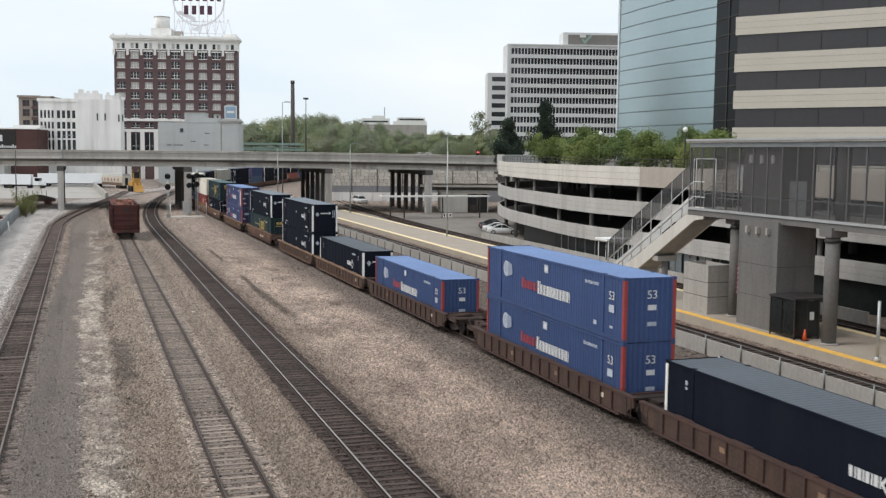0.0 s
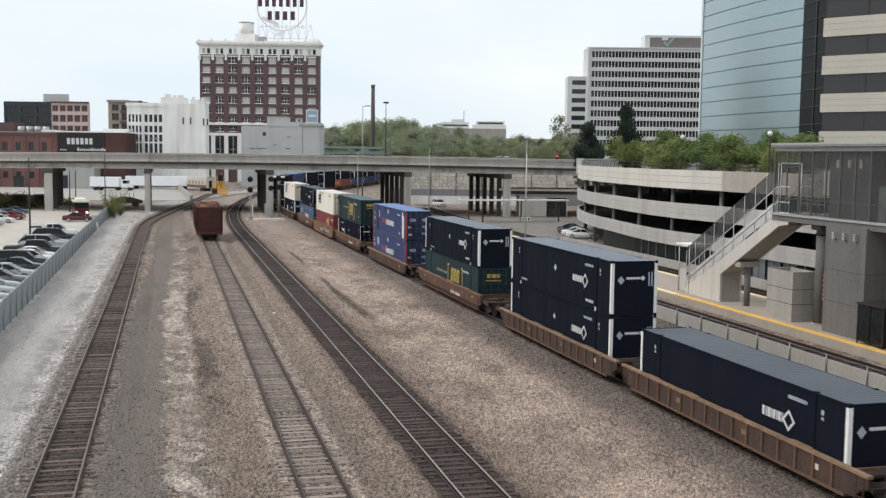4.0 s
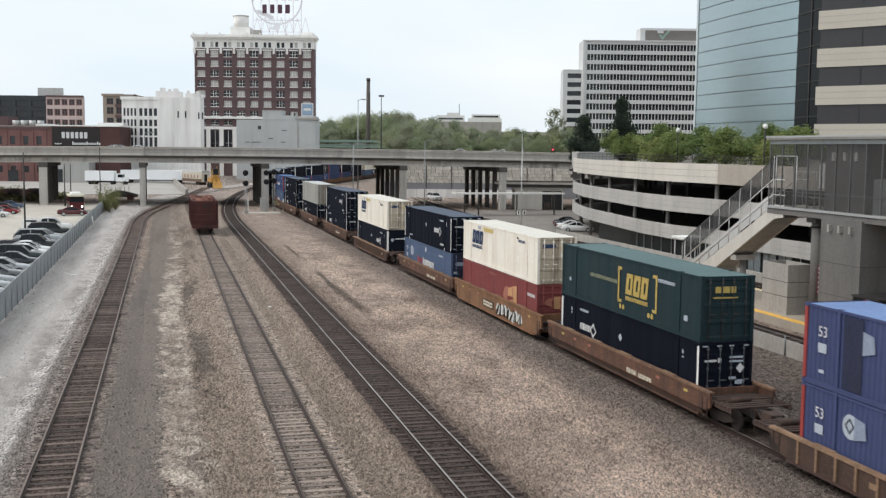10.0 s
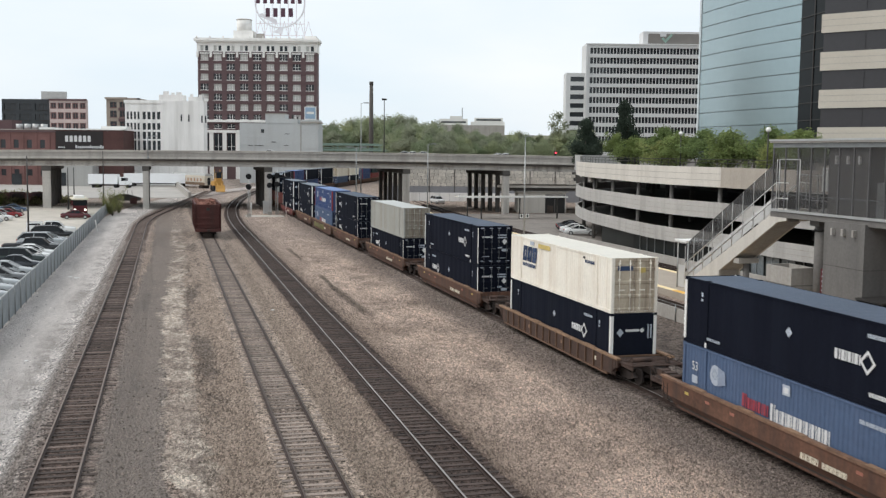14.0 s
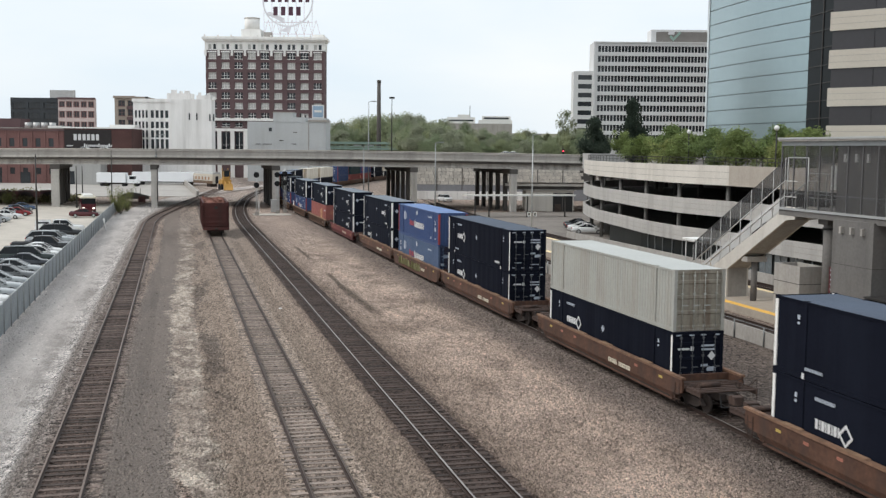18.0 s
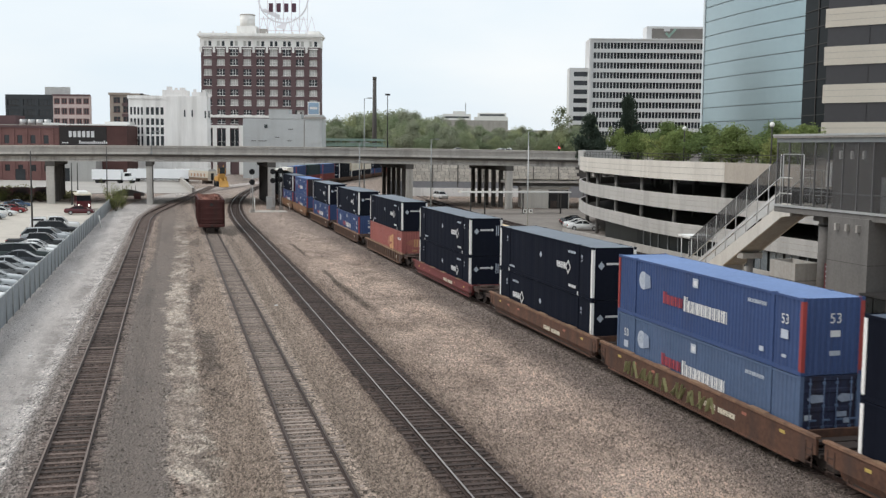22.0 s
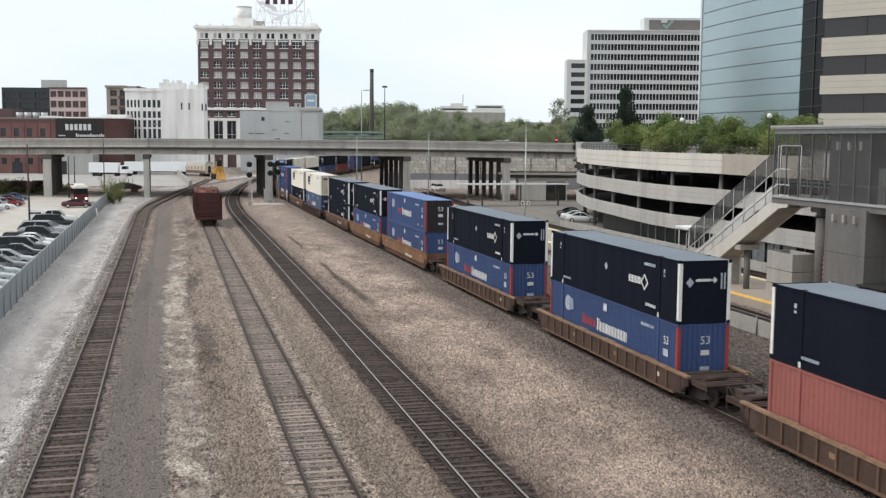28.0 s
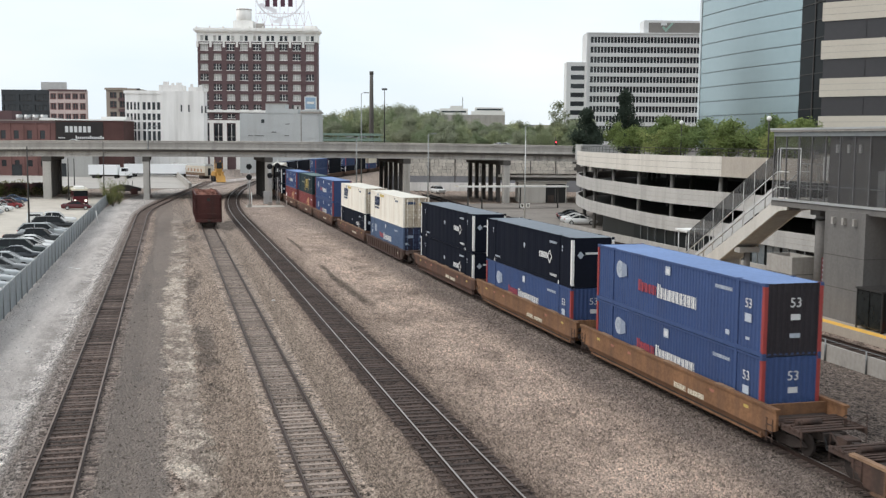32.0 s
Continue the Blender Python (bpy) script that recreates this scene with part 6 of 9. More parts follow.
def ribbon_office():
    b = shell("office_building", (148.2, 364.4, -0.5, 0, 0, FACING), "ten-storey pale concrete office building with ribbon windows")
    pale = pm("pale_grey_precast", (0.65, 0.65, 0.645), 0.85, var=0.06, s1=0.1, s2=2.0)
    w, d, h = 60.0, 12.0, 51.2
    zo = [(h - 1.1 - 3.56 * i - 2.2, h - 1.1 - 3.56 * i) for i in range(13)]
    zo = sorted(z for z in zo if z[0] > 3)
    f = lattice(w, h, [(1.2, w - 1.0)], zo, 0.6)
    hull(f, w, d, h, False)
    part("wall", f, pale, b)
    for z0, z1 in zo:
        p = part("ribbon_window", M().box(1.2, w - 1.0, 0.5, 0.56, z0, z1), PANE, b)
        m = M()
        for i in range(1, 48):
            x = 1.2 + i * (w - 2.2) / 48
            m.box(x - 0.13, x + 0.13, 0.34, 0.49, z0, z1)
        tagged(part("mullions", m, pale, p), kind="stuff")
    part("corner_bay", M().box(-0.35, 0.5, -0.4, d, 0, h + 0.3), pale, b)
    part("coping", M().box(-0.4, w, -0.3, 0.6, h, h + 0.4), pale, b)
    part("penthouse", M().box(20.8, 60.0, 3, 11, h, h + 5.2), pale, b, "rooftop plant storey")
    part("penthouse_louvres", M().box(22.6, 60.0, 2.9, 3.0, h + 0.8, h + 4.4), pm("brown_grey_louvres", (0.20, 0.185, 0.17), 0.8, var=0.12), b)
    e = part("emblem", M().prism([(27.4, h + 2.6), (28.9, h + 1.0), (31.6, h + 4.0), (31.0, h + 4.5), (28.9, h + 2.2), (28.0, h + 3.2)], "y", 2.7, 2.88), pm("teal_emblem", (0.26, 0.38, 0.32), 0.6), b, "green tick-shaped emblem")
    part("emblem_dot", M().prism([(27.0, h + 3.4), (29.2, h + 3.4), (29.2, h + 4.6), (27.0, h + 4.6)], "y", 2.7, 2.88), LETTER_W, e)
    low = lattice(7.4, 41.0, [(1.6, 6.6)], sorted((39.6 - 3.2 * i - 1.7, 39.6 - 3.2 * i) for i in range(11)), 0.5)
    hull(low, 7.4, 8, 41.0, False)
    part("lower_wing", low, pale, b, "lower pale wing", at=Matrix.Translation((-7.3, 1.0, 0)))
    for i in range(11):
        part("ribbon_window", M().box(-5.7, -0.7, 1.4, 1.46, 39.6 - 3.2 * i - 1.7, 39.6 - 3.2 * i), PANE, b)
    return b


MIRROR = pm("blue_green_mirror_glass", (0.33, 0.42, 0.44), 0.25, 0.62, var=0.04, s1=0.05, s2=0.6, bump=0.0, spec=0.6)
MIRROR_D = pm("dark_mirror_glass", (0.006, 0.008, 0.009), 0.3, 0.0, var=0.2, s1=0.2, s2=2.0, bump=0.0, spec=0.05)


JOINT = pm("grey_curtain_wall_joint", (0.075, 0.095, 0.10), 0.5, var=0.1, bump=0.0)


def glass_tower():
    """Curved curtain wall that swings from far to near, with a dark return."""
    b = shell("glass_tower", (0, 0, -0.5), "tall blue-green mirror-glass tower with a gently curved front")
    a, c = Vector((146.9, 276.2, 0)), Vector((145.6, 225.0, 0))
    n = 14
    bow = lambda t: a.lerp(c, t) + Vector((-1.2 * 4 * t * (1 - t), 0, 0)) + Vector((0, 0, 0))
    pts = [bow(i / n) for i in range(n + 1)]
    k = 0
    z = 3.4
    while z < 74:
        m = M()
        for i in range(n):
            p, q = pts[i], pts[i + 1]
            m.quad((p.x, p.y, z + 0.16), (q.x, q.y, z + 0.16), (q.x, q.y, z + 3.95), (p.x, p.y, z + 3.95))
        part("glass_band", m, MIRROR, b)
        part("floor_joint", M().sweep([(-0.1, 0), (0.1, 0), (0.1, 0.17), (-0.1, 0.17)], [Vector((p.x, p.y, z - 0.02)) for p in pts]), JOINT, b)
        z += 4.0
    part("base", M().sweep([(-0.3, 0), (0.3, 0), (0.3, 3.5), (-0.3, 3.5)], pts), CONCRETE, b)
    part("corner_strip", M().box(146.7, 147.3, 276.3, 277.2, 0, 75), pm("pale_corner_panel", (0.55, 0.60, 0.62), 0.4, var=0.06), b)
    back = M()
    back.quad((145.6, 225, 0), (143.0, 211, 0), (143.0, 211, 78), (145.6, 225, 78))
    back.quad((143.0, 211, 0), (190, 200, 0), (190, 200, 78), (143.0, 211, 78))
    back.quad((190, 200, 0), (190, 280, 0), (190, 280, 78), (190, 200, 78))
    back.quad((146.9, 276.2, 0), (190, 280, 0), (190, 280, 78), (146.9, 276.2, 78))
    part("dark_return", back, MIRROR_D, b, "dark glass return wall")
    for z in range(4, 78, 4):
        part("floor_joint", M().bar((145.5, 224.9, z), (142.9, 210.9, z), 0.25, 0.22), DARK_STEEL, b)
    for t in (0.55,):
        part("mullion", M().bar((145.6 - 2.6 * t, 225 - 14 * t, 0), (145.6 - 2.6 * t, 225 - 14 * t, 78), 0.4, 0.4), DARK_STEEL, b)
    top = M()
    top.v = [(p.x, p.y, 74.5) for p in pts] + [(190, 200, 74.5), (190, 280, 74.5)]
    top.f, top.s = [tuple(range(len(top.v)))], [False]
    part("roof", top, CONCRETE, b)
    return b


def banded_tower():
    b = shell("office_tower", (67.6, 100.7, -0.5, 0, 0, -56.0), "office tower of beige stone bands and dark ribbon glass")
    stone = pm("beige_stone_band", (0.50, 0.46, 0.395), 0.8, var=0.08, s1=0.2, s2=4.0)
    dark = pm("dark_grey_ribbon_glass", (0.030, 0.029, 0.033), 0.22, 0.0, var=0.12, s1=0.15, s2=2.0, bump=0.0, spec=0.5)
    w, d, top = 46.0, 30.0, 44.0
    part("core", hull(M(), w - 0.4, d - 0.4, top), dark, b, "dark ribbon glazing", at=Matrix.Translation((0.2, 0.2, 0)))
    z = 12.9 - 8.0
    while z < top:
        o = part("stone_band", M().box(0, w, 0, d, z, z + 1.95), stone, b)
        for k in (0.65, 1.3):
            part("band_joint", M().box(-0.012, w, -0.012, d, z + k, z + k + 0.05), CONCRETE, o)
        z += 3.98
    for i in range(1, 10):
        part("mullion", M().box(i * 4.6 - 0.05, i * 4.6 + 0.05, 0.12, 0.22, 0, top), dark, b)
    return b


def far_hotel():
    b = shell("hilltop_building", (149.4, 585.3, -0.5, 0, 0, FACING), "low white building on the wooded hill")
    for x0, x1, z0, z1 in ((0, 16, 27, 30.5), (6, 13, 30.5, 32), (18, 37, 27, 29), (20, 36, 29, 31.2), (0, 37, 0, 27)):
        part("wing", M().box(x0, x1, 0, 10, z0, z1), CONCRETE if z0 == 0 else WHITE, b)
    for x0, x1, z in ((1, 15, 28.2), (21, 35, 29.6)):
        part("ribbon_window", M().box(x0, x1, -0.1, 0, z, z + 0.9), PANE, b)
    part("mast", M().rod((13, 4, 30), (13, 4, 37), 0.25, n=5), STEEL, b)
    return b


sign_tower_block()
roof_sign()
white_mill()
brick_works()
sign_shed()
loft_block()
narrow_block()
grey_hall()
ribbon_office()
glass_tower()
banded_tower()
far_hotel()
chim = shell("chimney", (93.6, 497, -0.5), "tall dark brick chimney stack", "chimney")
part("shaft", M().rod((0, 0, 0), (0, 0, 44), 1.25, 0.85, n=14), DARK_CON, chim)
part("rim", M().rod((0, 0, 43), (0, 0, 44.4), 0.98, n=14), DARK_CON, chim)


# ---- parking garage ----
# column concrete with the garage's inner shade put into its colour
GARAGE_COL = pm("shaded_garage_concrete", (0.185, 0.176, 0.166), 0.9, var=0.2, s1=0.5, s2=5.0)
# lower fascias, greyer and darker than the top one
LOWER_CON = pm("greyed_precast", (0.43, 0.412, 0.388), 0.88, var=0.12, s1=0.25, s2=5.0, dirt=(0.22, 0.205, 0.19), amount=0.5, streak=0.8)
def garage():
    b = shell("parking_garage", (0, 0, 0), "three-level concrete parking garage with a rounded end and open decks", "garage")
    plan = [(57.0, 40), (55.4, 70), (53.9, 97.5), (52.9, 104), (52.9, 110), (53.6, 117), (54.6, 124), (55.5, 131), (56.7, 138), (58.0, 143), (59.4, 148), (61.2, 153.5), (63.4, 159), (66.2, 164), (69.8, 168.2), (74, 171.3), (79, 173.2), (85, 174), (100, 174), (100, 40)]
    line = [Vector((x, y, 0)) for x, y in plan]
    fx = lambda y: float(np.interp(y, [q[1] for q in plan[:-3]], [q[0] for q in plan[:-3]]))
    up = lambda z: [Vector((p.x, p.y, z)) for p in line]
    for z0, z1 in ((8.0, 10.0), (4.8, 6.45), (1.85, 3.35)):
        run = up(z0) if z0 < 7 else up(z0)[:-2]
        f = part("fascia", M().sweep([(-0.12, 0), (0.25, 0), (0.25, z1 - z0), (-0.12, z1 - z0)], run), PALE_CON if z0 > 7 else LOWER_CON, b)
        for k in (0.33, 0.66):
            part("fascia_joint", M().sweep([(-0.135, 0), (-0.1, 0), (-0.1, 0.045), (-0.135, 0.045)], [p + Vector((0, 0, k * (z1 - z0))) for p in run]), CONCRETE, f)
        slab = M()
        slab.v = [(p.x + 0.1, p.y, z0 + 0.2) for p in line] + [(p.x + 0.1, p.y, z0 + 0.5) for p in line]
        n = len(line)
        slab.f = [tuple(reversed(range(n))), tuple(range(n, 2 * n))]
        slab.s = [False, False]
        # decks, inner columns and back wall: interior shade put into a dark colour
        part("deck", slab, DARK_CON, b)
    for y in (44, 53, 62, 71, 80, 89, 98, 107, 117, 128, 138, 150, 162, 168):
        x = fx(y)
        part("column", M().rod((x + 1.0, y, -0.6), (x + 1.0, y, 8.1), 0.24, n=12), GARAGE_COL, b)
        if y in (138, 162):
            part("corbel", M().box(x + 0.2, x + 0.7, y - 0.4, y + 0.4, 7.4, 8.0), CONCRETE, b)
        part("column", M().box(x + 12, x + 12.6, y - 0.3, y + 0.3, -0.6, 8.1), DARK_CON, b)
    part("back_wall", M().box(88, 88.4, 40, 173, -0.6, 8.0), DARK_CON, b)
    # ground-floor screen of dark glass behind posts
    low = [p + Vector((0.5, 0, 0)) for p in line[:8]]
    part("ground_glazing", M().sweep([(0.0, 0), (0.06, 0), (0.06, 2.4), (0.0, 2.4)], [Vector((p.x, p.y, -0.6)) for p in low]), pm("dark_screen_glass", (0.020, 0.023, 0.023), 0.3, 0.0, 0.3, 0.3, 3.0, 0.0, spec=0.1), b, "dark glazed screen")
    for y in (84.4, 86.8, 89.2):
        part("shop_window", M().box(fx(y) + 0.38, fx(y) + 0.42, y + 0.06, y + 2.34, -0.4, 1.75), glassy("blue_grey_glass", (0.17, 0.19, 0.20), 0.12), b, "blue-grey window")
    for i in range(17):
        y = 76 + i * 2.4
        part("glazing_post", M().box(fx(y) + 0.36, fx(y) + 0.46, y - 0.05, y + 0.05, -0.6, 1.9), STEEL, b)
    part("roof_rail", M().sweep([(0.5, 0), (0.54, 0), (0.54, 0.06), (0.5, 0.06)], up(10.75)), DARK_STEEL, b)
    part("roof_rail", M().sweep([(0.5, 0), (0.54, 0), (0.54, 0.05), (0.5, 0.05)], up(10.4)), DARK_STEEL, b)
    for i in range(70):
        y = 44 + i * 1.8
        part("rail_post", M().box(fx(y) + 0.5, fx(y) + 0.54, y - 0.02, y + 0.02, 9.9, 10.78), DARK_STEEL, b)
    # tan panels, darker than the fascia they cover past its fold
    for y0, y1 in ((50, 58.9), (59, 67.9), (68, 76.9), (77, 86.3), (86.4, 96.2)):
        part("parapet_panel", M().sweep([(-0.18, 0), (-0.125, 0), (-0.125, 2.02), (-0.18, 2.02)], [Vector((fx(y0), y0, 7.99)), Vector((fx(y1), y1, 7.99))]), TAN_CON, b, "tan precast panel")
    part("planter", M().box(62.6, 68.5, 155.0, 158.0, 8.6, 11.0), GREYWASH, b)
    return b


garage()


# ---- raised concourse, stair and columns on the platform ----
MESH = bpy.data.materials.new("perforated_steel_mesh")
MESH.use_nodes = True
_n, _l = MESH.node_tree.nodes, MESH.node_tree.links
_b = _n["Principled BSDF"]
_b.inputs["Base Color"].default_value, _b.inputs["Roughness"].default_value, _b.inputs["Metallic"].default_value = (0.078, 0.075, 0.075, 1), 0.6, 0.2
_t, _mx, _tc, _no, _mr = _n.new("ShaderNodeBsdfTransparent"), _n.new("ShaderNodeMixShader"), _n.new("ShaderNodeTexCoord"), _n.new("ShaderNodeTexNoise"), _n.new("ShaderNodeMapRange")
_no.inputs["Scale"].default_value = 30.0
_mr.inputs["To Min"].default_value, _mr.inputs["To Max"].default_value = 0.24, 0.37
_l.new(_tc.outputs["Object"], _no.inputs["Vector"])
_l.new(_no.outputs["Fac"], _mr.inputs["Value"])
_l.new(_mr.outputs["Result"], _mx.inputs["Fac"])
_l.new(_t.outputs["BSDF"], _mx.inputs[1])
_l.new(_b.outputs["BSDF"], _mx.inputs[2])
_l.new(_mx.outputs["Shader"], _n["Material Output"].inputs["Surface"])


POST_GREY = pm("mid_grey_steel_paint", (0.135, 0.13, 0.13), 0.6, 0.2, var=0.15, s1=1.0, s2=8, bump=0.02)
PALE_MESH = MESH.copy()
PALE_MESH.name = "pale_wire_screen"
PALE_MESH.node_tree.nodes["Principled BSDF"].inputs["Base Color"].default_value = (0.66, 0.65, 0.63, 1)
PALE_MESH.node_tree.nodes["Map Range"].inputs["To Min"].default_value = 0.6
PALE_MESH.node_tree.nodes["Map Range"].inputs["To Max"].default_value = 0.85
DENSE_MESH = MESH.copy()
DENSE_MESH.name = "dense_dark_wire_screen"
DENSE_MESH.node_tree.nodes["Principled BSDF"].inputs["Base Color"].default_value = (0.06, 0.058, 0.058, 1)
DENSE_MESH.node_tree.nodes["Map Range"].inputs["To Min"].default_value = 0.5
DENSE_MESH.node_tree.nodes["Map Range"].inputs["To Max"].default_value = 0.66


def concourse():
    c = shell("concourse", (42.0, 0, 0), "raised station concourse screened with perforated steel panels", "walkway")
    y0, y1, z0, z1, d = 20.0, 67.7, 7.05, 12.25, 4.2
    part("floor_slab", M().box(0, d, y0, y1, z0, z0 + 0.35), CONCRETE, c)
    # extra floor depth, out of sight, added to keep light off the pier
    part("rear_slab", M().box(d, 8.6, y0, 66.0, z0, z0 + 0.33), CONCRETE, c)
    part("floor_edge", M().box(-0.12, 0, y0, y1 + 0.1, z0 + 0.26, z0 + 0.42), GALV, c, "pale floor edge")
    part("roof_slab", M().box(-0.3, d + 0.3, y0, y1 + 0.08, z1 - 0.1, z1 + 0.15), CONCRETE, c)
    # extra roof depth added to darken the view through the screens
    part("rear_roof", M().box(d + 0.3, 8.8, y0, 62.0, z1 - 0.1, z1 + 0.12), CONCRETE, c)
    part("roof_edge", M().box(-0.36, -0.3, y0, y1 + 0.08, z1 + 0.02, z1 + 0.15), GALV, c, "pale roof edge")
    n = 31
    step = (y1 - y0) / n
    for i in range(n):
        a = y0 + i * step
        part("screen_panel", M().box(0.02, 0.035, a + 0.06, a + step - 0.06, z0 + 0.45, z1 - 0.15), MESH, c)
        part("screen_post", M().box(-0.02, 0.07, a - 0.04, a + 0.04, z0 + 0.4, z1 - 0.1), POST_GREY, c)
        if i % 3 == 0:
            part("far_screen", M().box(d - 0.02, d, a + 0.06, a + 3 * step - 0.06, z0 + 0.45, z0 + 1.5), MESH, c)
    part("lift_shaft", M().box(0.3, 2.9, 57.3, 61.5, z0 + 0.35, z1 - 0.1), PIER_CON, c, "grey concrete lift shaft")
    part("lift_door", M().box(0.9, 2.2, 57.27, 57.3, z0 + 0.35, z0 + 2.6), GALV, c, "brushed steel lift door")
    part("upper_column", M().rod((0.9, 52.2, z0 + 0.35), (0.9, 52.2, z1 - 0.1), 0.42, n=16), PIER_CON, c, "round concrete column")
    for y in (58.2, 59.4, 60.6):
        part("wall_lamp", M().box(0.16, 0.3, y - 0.1, y + 0.1, 10.75, 11.3), WHITE, c)
    part("notice_board", M().box(0.3, 0.36, 61.6, 62.2, 8.9, 10.5), WHITE, c, "white notice board")
    part("head_rail", M().box(-0.04, 0.05, y0, y1, z1 - 0.42, z1 - 0.12), STEEL, c)
    part("ceiling_light", M().box(2.0, 2.3, y0 + 1, y1 - 1, z1 - 0.3, z1 - 0.2), WHITE, c)
    part("kick_beam", M().box(-0.02, 0.3, y0, y1 + 0.1, z0 - 0.14, z0 + 0.26), PIER_CON, c)
    for k in (0.75, 1.25, 2.5):
        part("landing_rail", M().rod((1.9, 62.0, z0 + 0.35 + k), (1.9, y1, z0 + 0.35 + k), 0.035, n=6), GALV, c)
    for y in (62.2, 63.6, 65.0, 66.4):
        part("landing_post", M().rod((1.9, y, z0 + 0.35), (1.9, y, z0 + 2.9), 0.035, n=6), GALV, c)
    part("screen_post", M().box(-0.02, 0.07, y1 - 0.05, y1 + 0.05, z0 + 0.4, z1 - 0.1), POST_GREY, c)
    part("end_screen", M().box(1.9, d, y1 - 0.02, y1, z0 + 0.45, z1 - 0.15), MESH, c)
    for i in range(0, n, 3):
        part("inner_post", M().box(d - 0.12, d, y0 + i * step - 0.07, y0 + i * step + 0.07, z0, z1), DARK_STEEL, c)
    part("mid_rail", M().box(0.04, 0.1, y0, y1, z0 + 1.45, z0 + 1.52), STEEL, c)
    return c


def concourse_stair():
    s = shell("stair", (42.0, 0, 0), "concrete stair with grey steel handrails down to the platform", "stair")
    ya, yb, za, zb, w = 67.2, 80.6, 7.4, 0.0, 1.9
    n = 42
    for i in range(n):
        z = za - (i + 1) * (za - zb) / n
        y = ya + i * (yb - ya) / n
        part("step", M().box(0.12, w - 0.12, y, y + (yb - ya) / n + 0.04, z - 0.1, z), PALE_CON, s)
    sl = (zb - za) / (yb - ya)
    for x in (0.0, w - 0.14):
        part("stringer", M().prism([(ya - 1.4, za + 0.15), (ya - 0.4, za + 0.15), (yb, zb + 0.45), (yb, zb - 0.02), (74.9, zb - 0.02), (74.9, 2.2), (66.9, 6.55), (ya - 1.4, za - 0.7)], "x", x, x + 0.14), PALE_CON, s)
    part("soffit", M().prism([(66.9, 6.57), (74.9, 2.22), (74.9, 2.6), (66.9, 6.95)], "x", 0.14, w - 0.14), CONCRETE, s)
    part("foot_wall", M().box(0.14, w - 0.14, 74.92, 75.2, -0.02, 2.4), CONCRETE, s)
    part("prop_beam", M().box(0.1, w - 0.1, 72.1, 72.9, 3.02, 3.42), CONCRETE, s)
    part("prop_column", M().rod((0.98, 72.5, -0.02), (0.98, 72.5, 3.02), 0.24, n=14), PIER_CON, s)
    pale = pm("pale_rail_paint", (0.60, 0.59, 0.57), 0.5, 0.2, var=0.1, s1=1.0, s2=9, bump=0.02)
    part("head_bar", M().rod((0.03, ya - 0.3, za + 3.6), (0.03, yb, zb + 3.75), 0.03, n=6), DARK_STEEL, s)
    for x, rails in ((0.03, (0.85, 1.95)), (w - 0.03, (1.95,))):
        for k in rails:
            part("hand_rail", M().rod((x, ya - 1.5, za + k), (x, ya, za + k), 0.04, n=6).rod((x, ya, za + k), (x, yb, zb + k + 0.2), 0.045, n=6), pale, s)
        for i in range(10):
            y = ya + i * (yb - ya) / 9
            z = za + sl * (y - ya)
            part("baluster", M().rod((x, y, z), (x, y, z + (3.6 if x < 1 else 1.95)), 0.04, n=6), pale, s)
    part("landing_frame", M().rod((0.03, ya - 2.8, za), (0.03, ya - 2.8, za + 3.6), 0.04, n=6).rod((0.03, ya - 2.8, za + 3.6), (0.03, ya - 0.3, za + 3.6), 0.04, n=6).rod((0.03, ya - 0.3, za + 3.6), (0.03, ya - 0.3, za), 0.04, n=6), GALV, s)
    part("side_screen", M().prism([(ya - 0.3, za + 2.0), (yb, zb + 2.15), (yb, zb + 3.7), (ya - 0.3, za + 3.58)], "x", 0.0, 0.012), DENSE_MESH, s, "dark mesh screen above the handrail")
    part("near_screen", M().prism([(ya, za + 0.15), (yb, zb + 0.45), (yb, zb + 1.4), (ya, za + 1.1)], "x", 0.05, 0.062), PALE_MESH, s, "pale see-through wire screen")
    part("foot_screen", M().box(0.05, 0.062, yb, yb + 1.3, 0.1, 1.95), PALE_MESH, s, "pale see-through wire screen")
    part("foot_canopy", M().box(-0.2, w + 0.2, yb - 0.6, yb + 1.6, 3.95, 4.1), WHITE, s, "small pale canopy at the foot of the stair")
    for x in (0.0, w):
        for y in (yb - 0.5, yb + 1.3):
            part("canopy_post", M().rod((x, y, -0.02), (x, y, 3.95), 0.05, n=6), GALV, s)
    return s


concourse()
concourse_stair()
p = shell("pier", (41.8, 56.8, -0.02), "massive square concrete pier under the concourse", "pier")
part("shaft", M().box(0, 2.9, 0, 4.2, 0, 7.05), PIER_CON, p)
for z in (2.08, 4.16):
    part("joint", M().box(-0.008, 2.908, -0.008, 4.208, z, z + 0.045), DARK_CON, p)
for y in (0.8, 1.9, 3.0):
    part("bracket", M().box(-0.25, 0, y, y + 0.2, 6.2, 6.65), CONCRETE, p)
for x, y in ((42.4, 52.3), (43.3, 63.5), (42.4, 40.0)):
    q = shell("column", (x, y, -0.02), "round grey concrete column under the concourse", "column")
    part("shaft", M().rod((0, 0, 0), (0, 0, 7.07), 0.43, n=20), PIER_CON, q)
    part("capital", M().box(-0.58, 0.58, -0.55, 0.55, 6.5, 7.07), PIER_CON, q)
    part("clamp_band", M().rod((0, 0, 6.15), (0, 0, 6.3), 0.5, n=20), DARK_STEEL, q)
    part("foot", M().rod((0, 0, 0), (0, 0, 0.1), 0.62, n=20), CONCRETE, q)
k = shell("lift_block", (41.75, 64.5, -0.02), "pale concrete block beside the stair", "block")
part("body", M().box(0, 1.9, 0, 3.2, 0, 3.1), CONCRETE, k)
